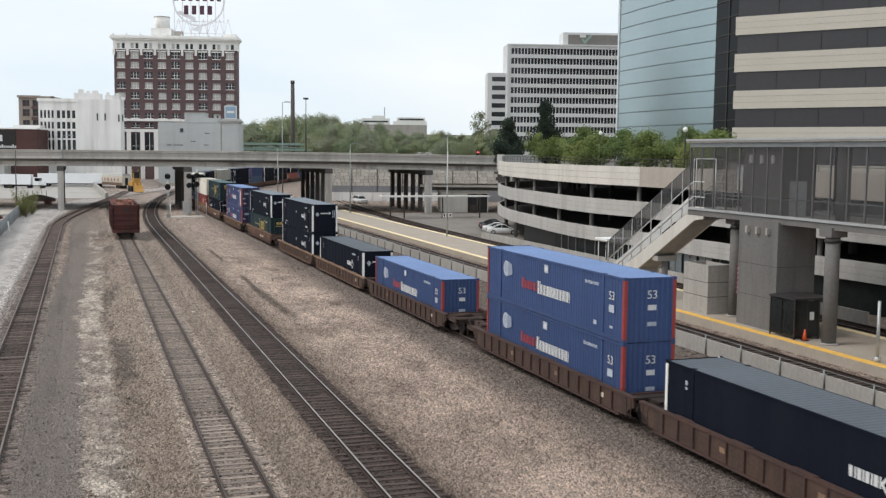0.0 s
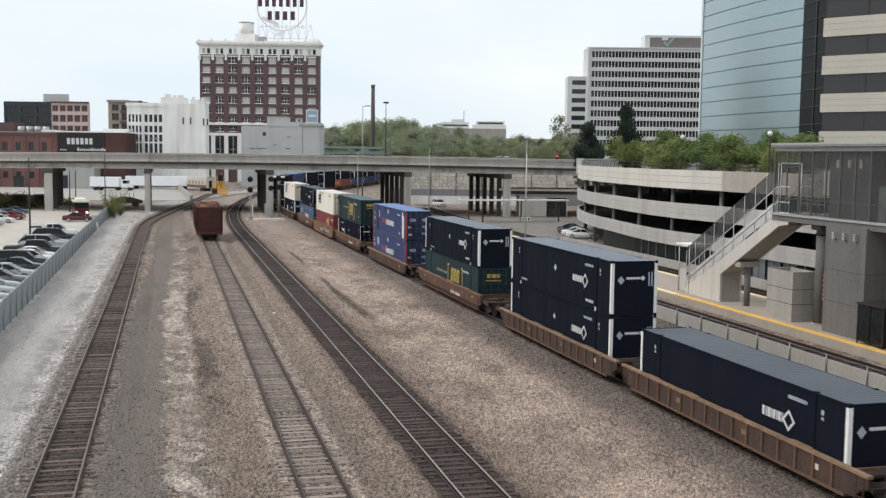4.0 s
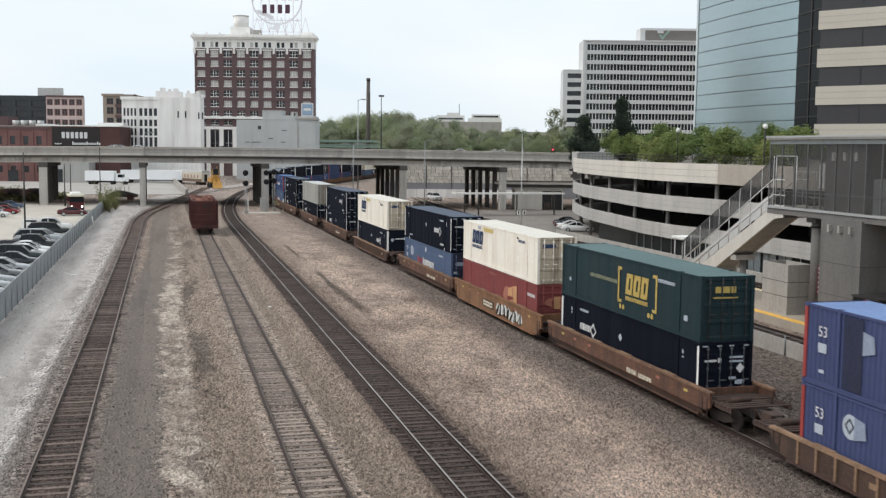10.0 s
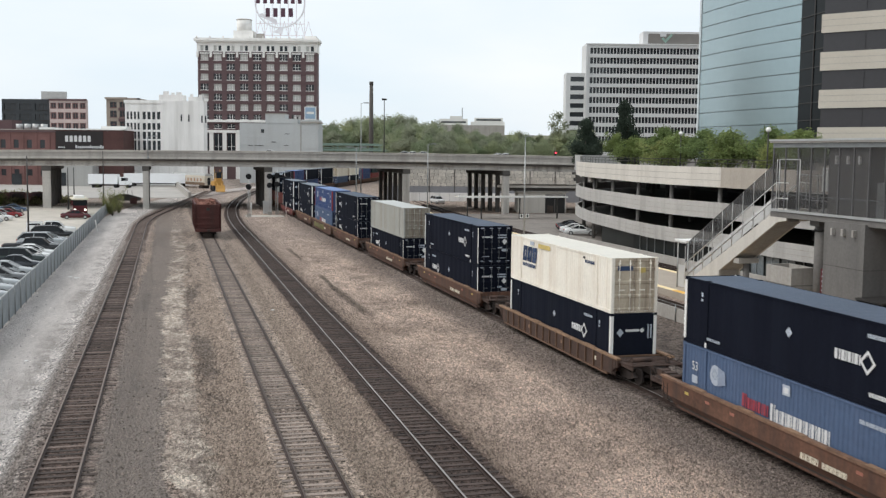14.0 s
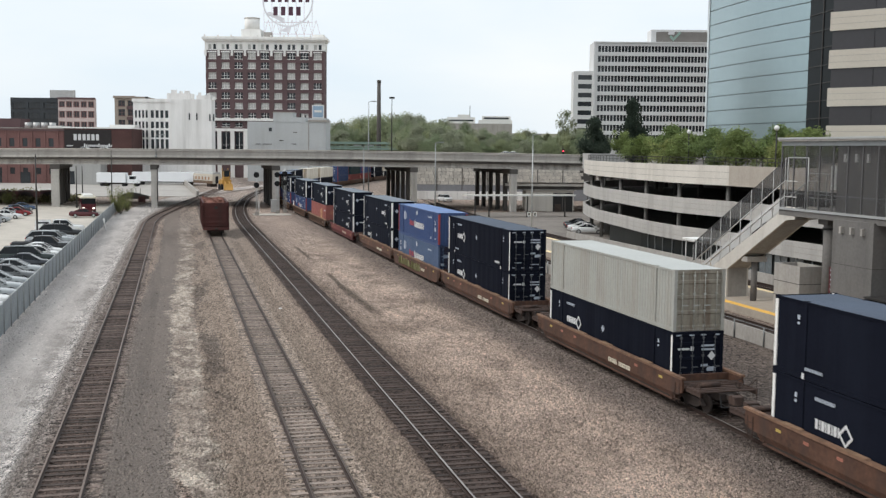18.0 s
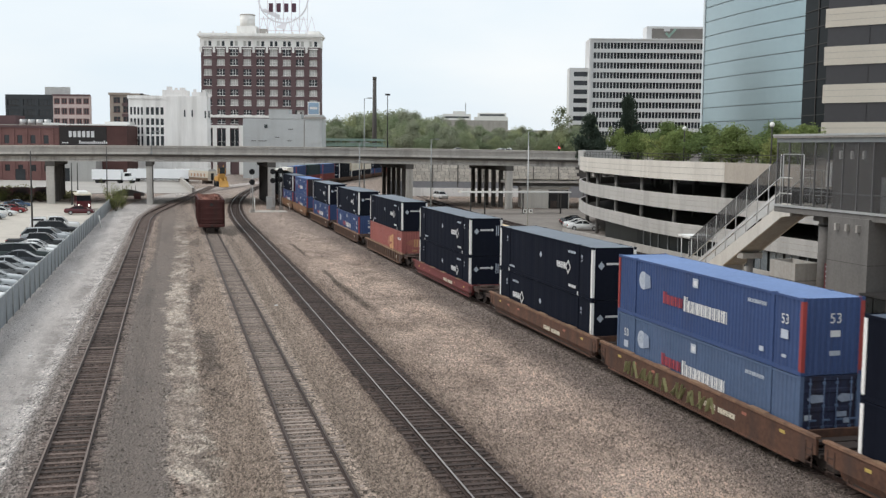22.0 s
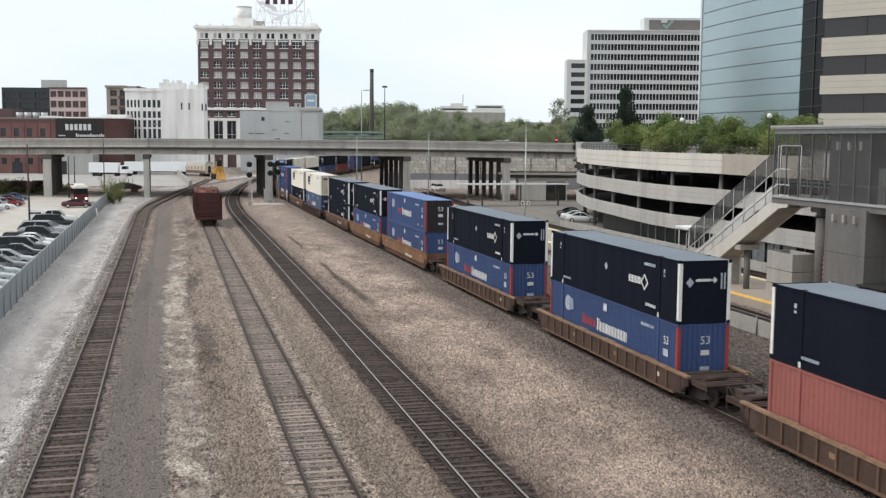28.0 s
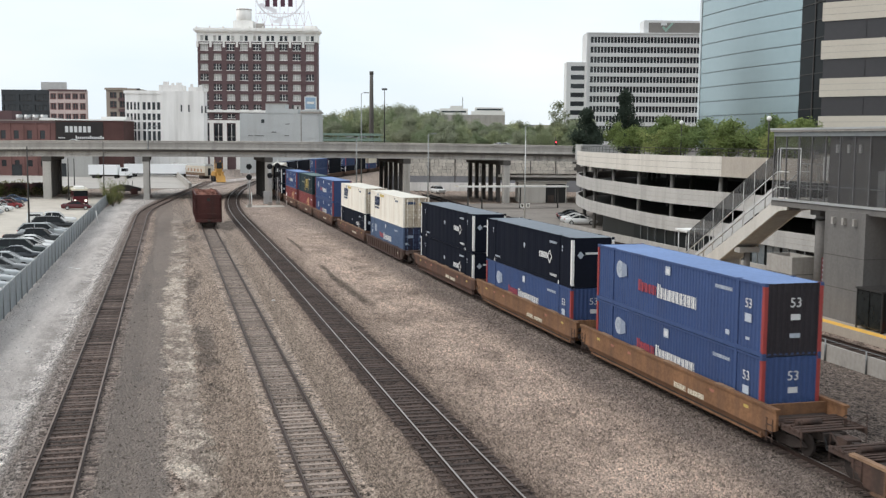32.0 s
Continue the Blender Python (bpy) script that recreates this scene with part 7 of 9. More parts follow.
for z in (1.22, 2.25):
    part("joint", M().box(-0.008, 1.908, -0.008, 3.208, z, z + 0.045), DARK_CON, k)
for x0, x1, y0, y1 in ((0, 0.16, 0, 3.2), (1.74, 1.9, 0, 3.2), (0.16, 1.74, 0, 0.16), (0.16, 1.74, 3.04, 3.2)):
    part("rim", M().box(x0, x1, y0, y1, 3.1, 3.5), CONCRETE, k)
# recess floor, the shade inside the rim put into its dark colour
part("sump", M().box(0.16, 1.74, 0.16, 3.04, 3.1, 3.14), DARK_CON, k)
k = shell("sign_post", (42.5, 61.8, -0.02), "tall dark red sign panel with white marks beside the column", "sign")
part("panel", M().box(0, 0.1, 0, 0.42, 1.75, 3.75), pm("dark_red_sign", (0.10, 0.018, 0.02), 0.6), k)
part("post", M().rod((0.05, 0.21, 0), (0.05, 0.21, 1.75), 0.05, n=6), STEEL, k)
for i in range(6):
    part("mark", M().box(-0.01, 0, 0.15, 0.27, 1.9 + i * 0.32, 2.0 + i * 0.32), PALE_LOGO, k)


def shelter():
    s = shell("platform_shelter", (41.25, 54.1, -0.02), "dark glazed waiting shelter on the platform", "shelter")
    g = glassy("smoky_glass", (0.02, 0.022, 0.022), 0.15)
    part("roof", M().box(-0.1, 2.8, -0.1, 2.5, 2.45, 2.56), DARK_STEEL, s)
    for x in (0.0, 0.9, 1.8, 2.7):
        part("post", M().box(x - 0.04, x + 0.04, -0.04, 0.04, 0, 2.45), DARK_STEEL, s)
        part("post", M().box(x - 0.04, x + 0.04, 2.36, 2.44, 0, 2.45), DARK_STEEL, s)
        if x < 1.5:
            part("pane", M().box(x + 0.05, x + 0.85, -0.01, 0.01, 0.15, 2.4), g, s)
            part("pane", M().box(x + 0.05, x + 0.85, 2.39, 2.41, 0.15, 2.4), g, s)
        elif x < 2:
            part("rail", M().box(x + 0.04, x + 0.86, -0.03, 0.03, 1.1, 1.16), DARK_STEEL, s)
            part("pane", M().box(x + 0.05, x + 0.85, 2.39, 2.41, 0.15, 2.4), g, s)
    for y in (0.05, 1.25):
        part("pane", M().box(-0.01, 0.01, y, y + 1.1, 0.15, 2.4), g, s)
    part("notice", M().box(1.1, 1.4, -0.05, -0.02, 1.2, 1.7), WHITE, s)
    return s


shelter()


# ---- yard things ----
def gondola():
    g = thing("gondola_wagon", (4.98, 0, 0), "rust-red open gondola wagon heaped with scrap", "freight wagon")
    rust = pm("rust_red_wagon_paint", (0.082, 0.028, 0.024), 0.85, var=0.3, s1=0.6, s2=7, bump=0.1, dirt=(0.055, 0.028, 0.024), amount=0.7, streak=1.0)
    y0, y1, w, z0, z1 = 139.5, 155.0, 1.55, 1.05, 4.1
    for s in (-1, 1):
        x = s * w
        part("side", M().box(min(x, x - s * 0.1), max(x, x - s * 0.1), y0, y1, z0, z1), rust, g)
        part("top_rail", M().box(x - 0.1, x + 0.1, y0 - 0.05, y1 + 0.05, z1, z1 + 0.16), rust, g)
        part("side_sill", M().box(x - 0.1, x + 0.1, y0 - 0.4, y1 + 0.4, z0 - 0.3, z0), rust, g)
        for i in range(11):
            y = y0 + 0.3 + i * 1.49
            part("side_rib", M().box(min(x, x + s * 0.13), max(x, x + s * 0.13), y - 0.08, y + 0.08, z0, z1), rust, g)
    for y in (y0, y1 - 0.1):
        part("end", M().box(-w, w, y, y + 0.1, z0, z1), rust, g)
        part("end_beam", M().box(-w, w, y - 0.08 if y < 145 else y + 0.1, y + 0.02 if y < 145 else y + 0.2, z1 - 0.25, z1 + 0.1), rust, g)
    for z in (1.7, 2.4, 3.1):
        part("end_rib", M().box(-w, w, y0 - 0.12, y0, z - 0.09, z + 0.09), rust, g)
    for x in (-1.3, 1.3):
        part("ladder_rail", M().rod((x, y0 - 0.2, 1.1), (x, y0 - 0.2, 4.0), 0.03, n=5), rust, g)
    part("brake_wheel", M().rod((0.0, y0 - 0.3, 3.6), (0.0, y0 - 0.24, 3.6), 0.22, n=12), DARK_STEEL, g, "dark round brake wheel")
    part("floor", M().box(-w, w, y0, y1, z0, z0 + 0.12), rust, g)
    part("coupler", M().box(-0.14, 0.14, y0 - 1.2, y0 - 0.3, 0.78, 1.02), GEAR, g)
    part("end_sill", M().box(-w, w, y0 - 0.5, y0 - 0.12, z0 - 0.35, z0 + 0.05), rust, g)
    for y in (y0 + 2.0, y1 - 2.0):
        f = M()
        for x in (-0.98, 0.98):
            f.prism([(y - 1.15, 0.42), (y - 0.8, 0.66), (y + 0.8, 0.66), (y + 1.15, 0.42), (y + 0.4, 0.2), (y - 0.4, 0.2)], "x", x - 0.07, x + 0.07)
        f.box(-1.0, 1.0, y - 0.2, y + 0.2, 0.4, 0.74)
        part("bogie_frame", f, GEAR, g)
        for yy in (y - 0.89, y + 0.89):
            for x in (-0.755, 0.755):
                part("wheel", M().rod((x - 0.065, yy, 0.42), (x + 0.065, yy, 0.42), 0.42, n=16), GEAR, g)
    scrap = M()
    rnd = random.Random(3)
    for i in range(70):
        scrap.blob((rnd.uniform(-1.3, 1.3), rnd.uniform(y0 + 0.3, y1 - 0.3), z1 - 0.25 + rnd.uniform(-0.1, 0.3)), rnd.uniform(0.2, 0.42), i, (1, 1.2, 0.7), 6, 4, 0.45)
    tagged(part("scrap_load", scrap, pm("rusty_scrap", (0.22, 0.10, 0.075), 0.9, var=0.5, s1=1.0, s2=6, bump=0.3), g, "heap of rusty scrap"), kind="stuff")
    part("load_bed", M().box(-w + 0.1, w - 0.1, y0 + 0.1, y1 - 0.1, z1 - 0.6, z1 - 0.35), rust, g)
    return g


gondola()


def loader():
    m = thing("wheel_loader", (13.5, 299, -0.45, 0, 0, 8), "yellow construction machine parked beside the tracks", "machine")
    m.scale = (0.95, 1.0, 1.16)
    yel = pm("machine_yellow", (0.50, 0.27, 0.065), 0.6, var=0.2)
    part("body", M().box(-1.3, 1.3, -1.0, 3.4, 1.0, 2.6), yel, m)
    part("counterweight", M().box(-1.4, 1.4, 3.4, 4.2, 0.9, 2.2), yel, m)
    part("cab", M().box(-0.8, 0.9, -0.8, 0.9, 2.6, 4.6), PANE, m)
    part("cab_roof", M().box(-0.95, 1.05, -1.0, 1.1, 4.6, 4.8), DARK_STEEL, m)
    part("cab_panel", M().box(-0.84, 0.94, -0.84, 0.94, 2.6, 3.3), yel, m)
    for x in (-0.82, 0.92):
        for y in (-0.82, 0.92):
            part("cab_post", M().box(x - 0.08, x + 0.08, y - 0.08, y + 0.08, 3.3, 4.6), yel, m)
    part("mast", M().box(-0.9, -0.7, 1.2, 1.4, 2.6, 5.3).box(0.7, 0.9, 1.2, 1.4, 2.6, 5.3), yel, m)
    for x in (-1.35, 1.35):
        for y in (-0.6, 2.6):
            part("wheel", M().rod((x - 0.3, y, 0.8), (x + 0.3, y, 0.8), 0.8, n=14), BLACK, m)
    for x in (-0.6, 0.6):
        part("lift_arm", M().bar((x, -0.6, 2.2), (x, -3.0, 1.2), 0.3, 0.45), yel, m)
    part("bucket", M().prism([(-2.8, 0.2), (-4.2, 0.2), (-3.5, 0.9), (-3.0, 1.7)], "x", -1.25, 1.25), yel, m)
    part("exhaust", M().rod((0.5, 2.2, 2.6), (0.5, 2.2, 3.9), 0.1, n=6), DARK_STEEL, m)
    return m


loader()


def signal_mast(x, y, heads, high, label):
    s = thing("railway_signal", (x, y, -0.45), label, "signal", "signals by the overpass")
    part("mast", M().rod((0, 0, 0), (0, 0, high), 0.09, n=8), GALV, s)
    part("base", M().box(-0.35, 0.35, -0.35, 0.35, 0, 0.6), CONCRETE, s)
    for z in heads:
        part("target", M().rod((-0.05, -0.22, z), (-0.05, -0.16, z), 0.5, n=18), BLACK, s, "round black backboard")
        part("lamp_case", M().rod((-0.05, -0.5, z), (-0.05, -0.22, z), 0.2, n=10), BLACK, s)
        part("hood", M().box(-0.3, 0.2, -0.75, -0.22, z + 0.15, z + 0.2), BLACK, s)
    part("ladder", M().rod((0.28, 0.2, 0.3), (0.28, 0.2, high), 0.03, n=5).rod((-0.28, 0.2, 0.3), (-0.28, 0.2, high), 0.03, n=5), GALV, s)
    return s


signal_mast(13.7, 187.5, (5.3, 7.1), 7.6, "pale steel signal mast with two round black heads")
signal_mast(17.8, 193.0, (5.4, 7.0), 7.4, "pale steel signal mast with two round black heads")
signal_mast(19.4, 195.5, (5.5, 7.1), 8.2, "pale steel signal mast with two round black heads")
k = thing("signal_cabinet", (17.6, 196.0, -0.45), "grey steel relay cabinet at the foot of the pier", "cabinet")
part("body", M().box(-0.7, 0.7, -0.5, 0.5, 0.1, 2.3), GALV, k)
part("door", M().box(-0.6, 0.6, -0.53, -0.5, 0.25, 2.15), GALV, k)
part("roof", M().box(-0.8, 0.8, -0.6, 0.6, 2.3, 2.4), GALV, k)
tagged(part("signal_pad", M().box(13.2, 19.8, 187.0, 191.6, -0.47, -0.36), pm("bleached_pad", (0.46, 0.42, 0.37), 0.9, var=0.12)), "pale gravel pad round the signals", "ground", kind="structure")
for x in (20.9, 14.6):
    k = thing("marker_post", (x, 194.5, -0.45), "short white marker post", "post", "marker posts")
    part("post", M().rod((0, 0, 0), (0, 0, 2.2), 0.08, n=7), WHITE, k)
    part("cap", M().rod((0, 0, 2.2), (0, 0, 2.26), 0.1, n=7), WHITE, k)


# ---- parking lot ----
LOT = pm("worn_lot_concrete", (0.50, 0.455, 0.395), 0.92, var=0.12, s1=0.15, s2=3.0, dirt=(0.33, 0.30, 0.26), amount=0.5)
tagged(part("car_park", M().box(-62, -10.95, 60, 226, -0.56, -0.44), LOT), "worn pale concrete car park", "car park", kind="structure")


def mesh_fence():
    f = thing("chain_fence", (-10.55, 0, -0.45), "tall grey chain-link fence with blue-grey slats", "fence")
    slat = pm("blue_grey_fence_slats", (0.285, 0.310, 0.325), 0.7, 0.2, var=0.25, s1=1.0, s2=12, bump=0.2)
    panel = M().box(-0.02, 0.02, 0.04, 2.96, 0.05, 1.95).data("panel", slat)
    post = M().rod((0, 0, 0), (0, 0, 2.1), 0.045, n=6).data("post", STEEL)
    y = 40.0
    while y < 205:
        part("panel", panel, None, f, at=Matrix.Translation((random.uniform(-0.02, 0.02), y, 0)) @ Matrix.Rotation(random.uniform(-0.02, 0.02), 4, "Y"))
        part("post", post, None, f, at=Matrix.Translation((0.06, y, 0)))
        y += 3.0
    part("top_tube", M().rod((0, 40, 2.02), (0, 205, 2.02), 0.035, n=5), GALV, f)
    return f


mesh_fence()
CAR_GLASS = pm("car_glass", (0.012, 0.014, 0.016), 0.08, 0.0, 0.2, 0.3, 3.0, 0.0, spec=0.25)
TYRE = pm("tyre_rubber", (0.02, 0.02, 0.02), 0.9, var=0.2)
LAMP_GLASS = pm("lamp_glass", (0.6, 0.6, 0.58), 0.2, var=0.05, bump=0.0)
TAIL = pm("tail_lamp_red", (0.35, 0.02, 0.02), 0.3, var=0.05, bump=0.0)
# stations along a car from nose to tail: place, half width, low edge, shoulder height
SHAPES = {
    "sedan": dict(l=4.75, run=[(-2.37, 0.66, 0.36, 0.58), (-2.28, 0.80, 0.24, 0.70), (-1.95, 0.88, 0.20, 0.79), (-1.2, 0.90, 0.20, 0.90), (0.2, 0.91, 0.20, 0.95), (1.4, 0.90, 0.20, 0.99), (2.0, 0.88, 0.22, 0.98), (2.28, 0.82, 0.30, 0.92), (2.37, 0.70, 0.40, 0.72)],
                  cab=[(-1.2, 0.90, 0.80), (-0.35, 1.39, 0.60), (0.55, 1.40, 0.60), (1.55, 0.97, 0.76)]),
    "suv": dict(l=4.8, run=[(-2.4, 0.72, 0.42, 0.72), (-2.32, 0.86, 0.30, 0.88), (-1.95, 0.93, 0.26, 0.99), (-1.2, 0.95, 0.26, 1.07), (0.5, 0.96, 0.26, 1.11), (1.9, 0.95, 0.26, 1.14), (2.3, 0.90, 0.34, 1.12), (2.4, 0.80, 0.44, 0.9)],
                cab=[(-1.2, 1.07, 0.86), (-0.55, 1.68, 0.66), (1.75, 1.70, 0.66), (2.3, 1.12, 0.80)]),
    "pickup": dict(l=5.7, run=[(-2.85, 0.78, 0.5, 0.84), (-2.78, 0.92, 0.36, 0.98), (-2.4, 0.97, 0.32, 1.06), (-1.5, 0.98, 0.32, 1.12), (0.8, 0.98, 0.32, 1.14), (2.7, 0.97, 0.40, 1.14), (2.85, 0.95, 0.46, 1.12)],
                   cab=[(-1.5, 1.12, 0.88), (-0.85, 1.74, 0.70), (0.65, 1.76, 0.70), (0.95, 1.14, 0.84)]),
}


def loft(m, rings, smooth=True):
    """Skins a row of rings of equal count and closes both ends."""
    i, n = len(m.v), len(rings[0])
    for r in rings:
        m.v.extend(r)
    for k in range(len(rings) - 1):
        for a in range(n):
            b = (a + 1) % n
            m.f.append((i + k * n + a, i + k * n + b, i + (k + 1) * n + b, i + (k + 1) * n + a))
            m.s.append(smooth)
    m.f.append(tuple(i + k for k in reversed(range(n))))
    m.f.append(tuple(i + (len(rings) - 1) * n + k for k in range(n)))
    m.s.extend((False, False))
    return m


def car_meshes(shape):
    s = SHAPES[shape]
    rings = []
    for y, w, lo, hi in s["run"]:
        half = [(w * 0.86, lo), (w, lo + 0.14), (w * 1.01, lo + (hi - lo) * 0.55), (w * 0.975, hi - 0.07), (w * 0.90, hi), (w * 0.4, hi + 0.035)]
        rings.append([(x, y, z) for x, z in half] + [(-x, y, z) for x, z in reversed(half)])
    out = {"body": loft(M(), rings)}
    c = s["cab"]
    g = M()
    loft(g, [[(w, y, z - 0.02), (w * 0.86 if i in (1, 2) else w * 0.7, y, z + (0.03 if i in (1, 2) else 0.0)), (-w * 0.86 if i in (1, 2) else -w * 0.7, y, z + (0.03 if i in (1, 2) else 0.0)), (-w, y, z - 0.02), (-w * 1.2, y, c[0][1] - 0.08), (w * 1.2, y, c[0][1] - 0.08)] for i, (y, z, w) in enumerate(c)], False)
    out["cabin_glass"] = g
    (ya, za, wa), (yb, zb, wb) = c[1], c[2]
    roof = []
    for k in range(6):
        t = k / 5
        y, z = ya - 0.08 + (yb - ya + 0.2) * t, za + (zb - za) * t + 0.055 * math.sin(math.pi * min(max(t, 0.04), 0.96)) + 0.0
        w = wa + 0.035
        roof.append([(w, y, z - 0.04), (w * 0.93, y, z + 0.025), (w * 0.5, y, z + 0.055), (-w * 0.5, y, z + 0.055), (-w * 0.93, y, z + 0.025), (-w, y, z - 0.04)])
    out["roof"] = loft(M(), roof)
    for sg in (-1, 1):
        nm = "r" if sg > 0 else "l"
        for i, (p, q, k) in enumerate(((c[0], c[1], 0.07), (c[3], c[2], 0.13))):
            out["pillar_%s%d" % (nm, i)] = M().bar((sg * p[2] * 1.03, p[0], p[1]), (sg * q[2] * 1.02, q[0], q[1]), 0.07, k)
        ym = (ya + yb) / 2 + 0.1
        out["pillar_%s2" % nm] = M().bar((sg * 0.9 * c[0][2] / 0.8, ym, c[0][1] - 0.02), (sg * (wa + 0.03), ym - 0.03, za), 0.06, 0.09, (1, 0, 0))
        out["mirror_" + nm] = M().box(*sorted((sg * (c[0][2] + 0.1), sg * (c[0][2] + 0.27))), c[0][0] + 0.3, c[0][0] + 0.42, c[0][1] + 0.0, c[0][1] + 0.14)
    return out


CAR_KIT = {}


def car(shape, paint, at, label, glow=False, shell_=False):
    """A road car whose front looks along -y."""
    s = SHAPES[shape]
    c = thing("car", at, label, "car", "cars in the car park" if not glow else "")
    key = (shape, paint.name)
    if key not in CAR_KIT:
        kit = {n: m.data(n.split("_")[0], CAR_GLASS if n == "cabin_glass" else paint) for n, m in car_meshes(shape).items()}
        kit["wheel"] = M().rod((-0.1, 0, 0), (0.1, 0, 0), 0.33, n=14).data("wheel", TYRE)
        kit["rim"] = M().rod((-0.108, 0, 0), (0.108, 0, 0), 0.2, n=10).data("rim", GALV)
        CAR_KIT[key] = kit
    kit = CAR_KIT[key]
    for n, me in kit.items():
        if n not in ("wheel", "rim"):
            part("cabin_glass" if n == "cabin_glass" else n.split("_")[0], me, None, c)
    w = s["run"][3][1]
    l = s["l"] / 2
    for x in (-w + 0.09, w - 0.09):
        for y in (-l * 0.62, l * 0.58):
            o = part("wheel", kit["wheel"], None, c, at=Matrix.Translation((x, y, 0.33)))
            part("rim", kit["rim"], None, o)
    z = s["run"][1][3]
    for x in (-w + 0.1, w - 0.44):
        part("headlight", M().box(x, x + 0.34, -l + 0.02, -l + 0.16, z - 0.16, z - 0.02), LAMP_GLASS, c)
        part("tail_light", M().box(x, x + 0.34, l - 0.12, l + 0.01, z, z + 0.16), TAIL, c)
    for y in (-l - 0.03, l - 0.07):
        part("bumper", M().box(-w * 0.84, w * 0.84, y, y + 0.1, 0.38, 0.54), paint, c)
    if shape == "pickup":
        if shell_:
            part("canopy", loft(M(), [[(0.93, y, 1.13), (0.9, y, 1.4), (0.78, y, 1.74), (-0.78, y, 1.74), (-0.9, y, 1.4), (-0.93, y, 1.13)] for y in (1.0, 2.8)], False), paint, c)
            part("canopy_window", M().box(-0.905, 0.905, 1.25, 2.5, 1.36, 1.56), CAR_GLASS, c)
        else:
            part("bed_well", M().box(-0.86, 0.86, 1.05, 2.75, 1.15, 1.19), BLACK, c)
    return c


CP = {n: pm(n + "_car_paint", v, 0.16, 0.0, var=0.05, s1=0.5, s2=5, bump=0.0, spec=0.55) for n, v in dict(black=(0.012, 0.013, 0.014), white=(0.72, 0.72, 0.71), silver=(0.34, 0.36, 0.37), grey=(0.12, 0.125, 0.13), red=(0.20, 0.016, 0.018), maroon=(0.085, 0.014, 0.018), blue=(0.05, 0.085, 0.15), tan=(0.30, 0.26, 0.2), slate=(0.028, 0.032, 0.04), green=(0.016, 0.026, 0.024)).items()}
row = ((66, "sedan", "red"), (69.2, "sedan", "white"), (72.4, "suv", "silver"), (75.6, "sedan", "white"), (78.5, "sedan", "white"), (81.6, "sedan", "white"), (85.1, "sedan", "silver"), (89.0, "sedan", "silver"), (92.6, "sedan", "silver"), (97.0, "sedan", "grey"), (101.7, "sedan", "silver"),
       (107.0, "sedan", "slate"), (111.2, "suv", "green"), (115.4, "sedan", "white"), (119.0, "sedan", "white"), (123.0, "pickup", "black"), (127.4, "sedan", "slate"), (131.6, "suv", "silver"), (136.0, "sedan", "silver"), (142.6, "suv", "black"))
for y, sh, colour in row:
    v = car(sh, CP[colour], (-14.2 + random.uniform(-0.3, 0.3), y, -0.44, 0, 0, 90 + random.uniform(-4, 8)), "parked %s %s nosed up to the fence" % (colour, sh))
    v.scale = (1.06, 1.12, 1.06)
v = car("pickup", CP["white"], (-15.2, 150.5, -0.44, 0, 0, 94), "parked white pickup with a canopy over its bed", shell_=True)
v.scale = (1.06, 1.1, 1.06)
car("sedan", CP["maroon"], (-14.8, 185.0, -0.44, 0, 0, 92), "dark red sedan standing across the car park")
for i, (x, y, colour) in enumerate(((-27.0, 148, "red"), (-25.9, 190, "red"), (-26.6, 160, "silver"), (-27.4, 167, "blue"), (-27.0, 174, "silver"), (-26.5, 182, "white"), (-27.0, 190, "silver"), (-27.0, 198, "slate"), (-27.2, 206, "blue"))):
    car("sedan", CP[colour], (x, y, -0.44, 0, 0, 84 + i), "parked %s sedan in the far row" % colour)


def lot_bus():
    b = thing("trolley_bus", (-15.3, 198.0, -0.44, 0, 0, 8), "small dark red trolley-style bus with a cream roof", "bus")
    part("body", M().box(-1.2, 1.2, -3.2, 3.6, 0.5, 1.7), CP["maroon"], b)
    part("glazing", M().box(-1.15, 1.15, -3.1, 3.5, 1.7, 2.7), CAR_GLASS, b)
    part("roof", M().box(-1.35, 1.35, -3.7, 3.8, 2.7, 2.95), pm("cream_bus_roof", (0.62, 0.57, 0.45), 0.6), b)
    part("clerestory", M().box(-0.8, 0.8, -2.6, 3.0, 2.95, 3.3), WHITE, b)
    for x in (-1.16, 1.16):
        for i in range(6):
            part("window_post", M().box(x - 0.03, x + 0.03, -3.0 + i * 1.25, -2.88 + i * 1.25, 1.7, 2.7), CP["maroon"], b)
        for y in (-2.0, 2.3):
            part("wheel", M().rod((x - 0.12, y, 0.45), (x + 0.12, y, 0.45), 0.45, n=12), TYRE, b)
    glow = bpy.data.materials.new("lit_headlamp")
    glow.use_nodes = True
    glow.node_tree.nodes["Principled BSDF"].inputs["Emission Color"].default_value = (1, 0.95, 0.85, 1)
    glow.node_tree.nodes["Principled BSDF"].inputs["Emission Strength"].default_value = 3.0
    for x in (-0.85, 0.85):
        part("headlight", M().rod((x, -3.26, 0.95), (x, -3.2, 0.95), 0.17, n=10), glow, b, "lit headlight")
    return b


lot_bus()


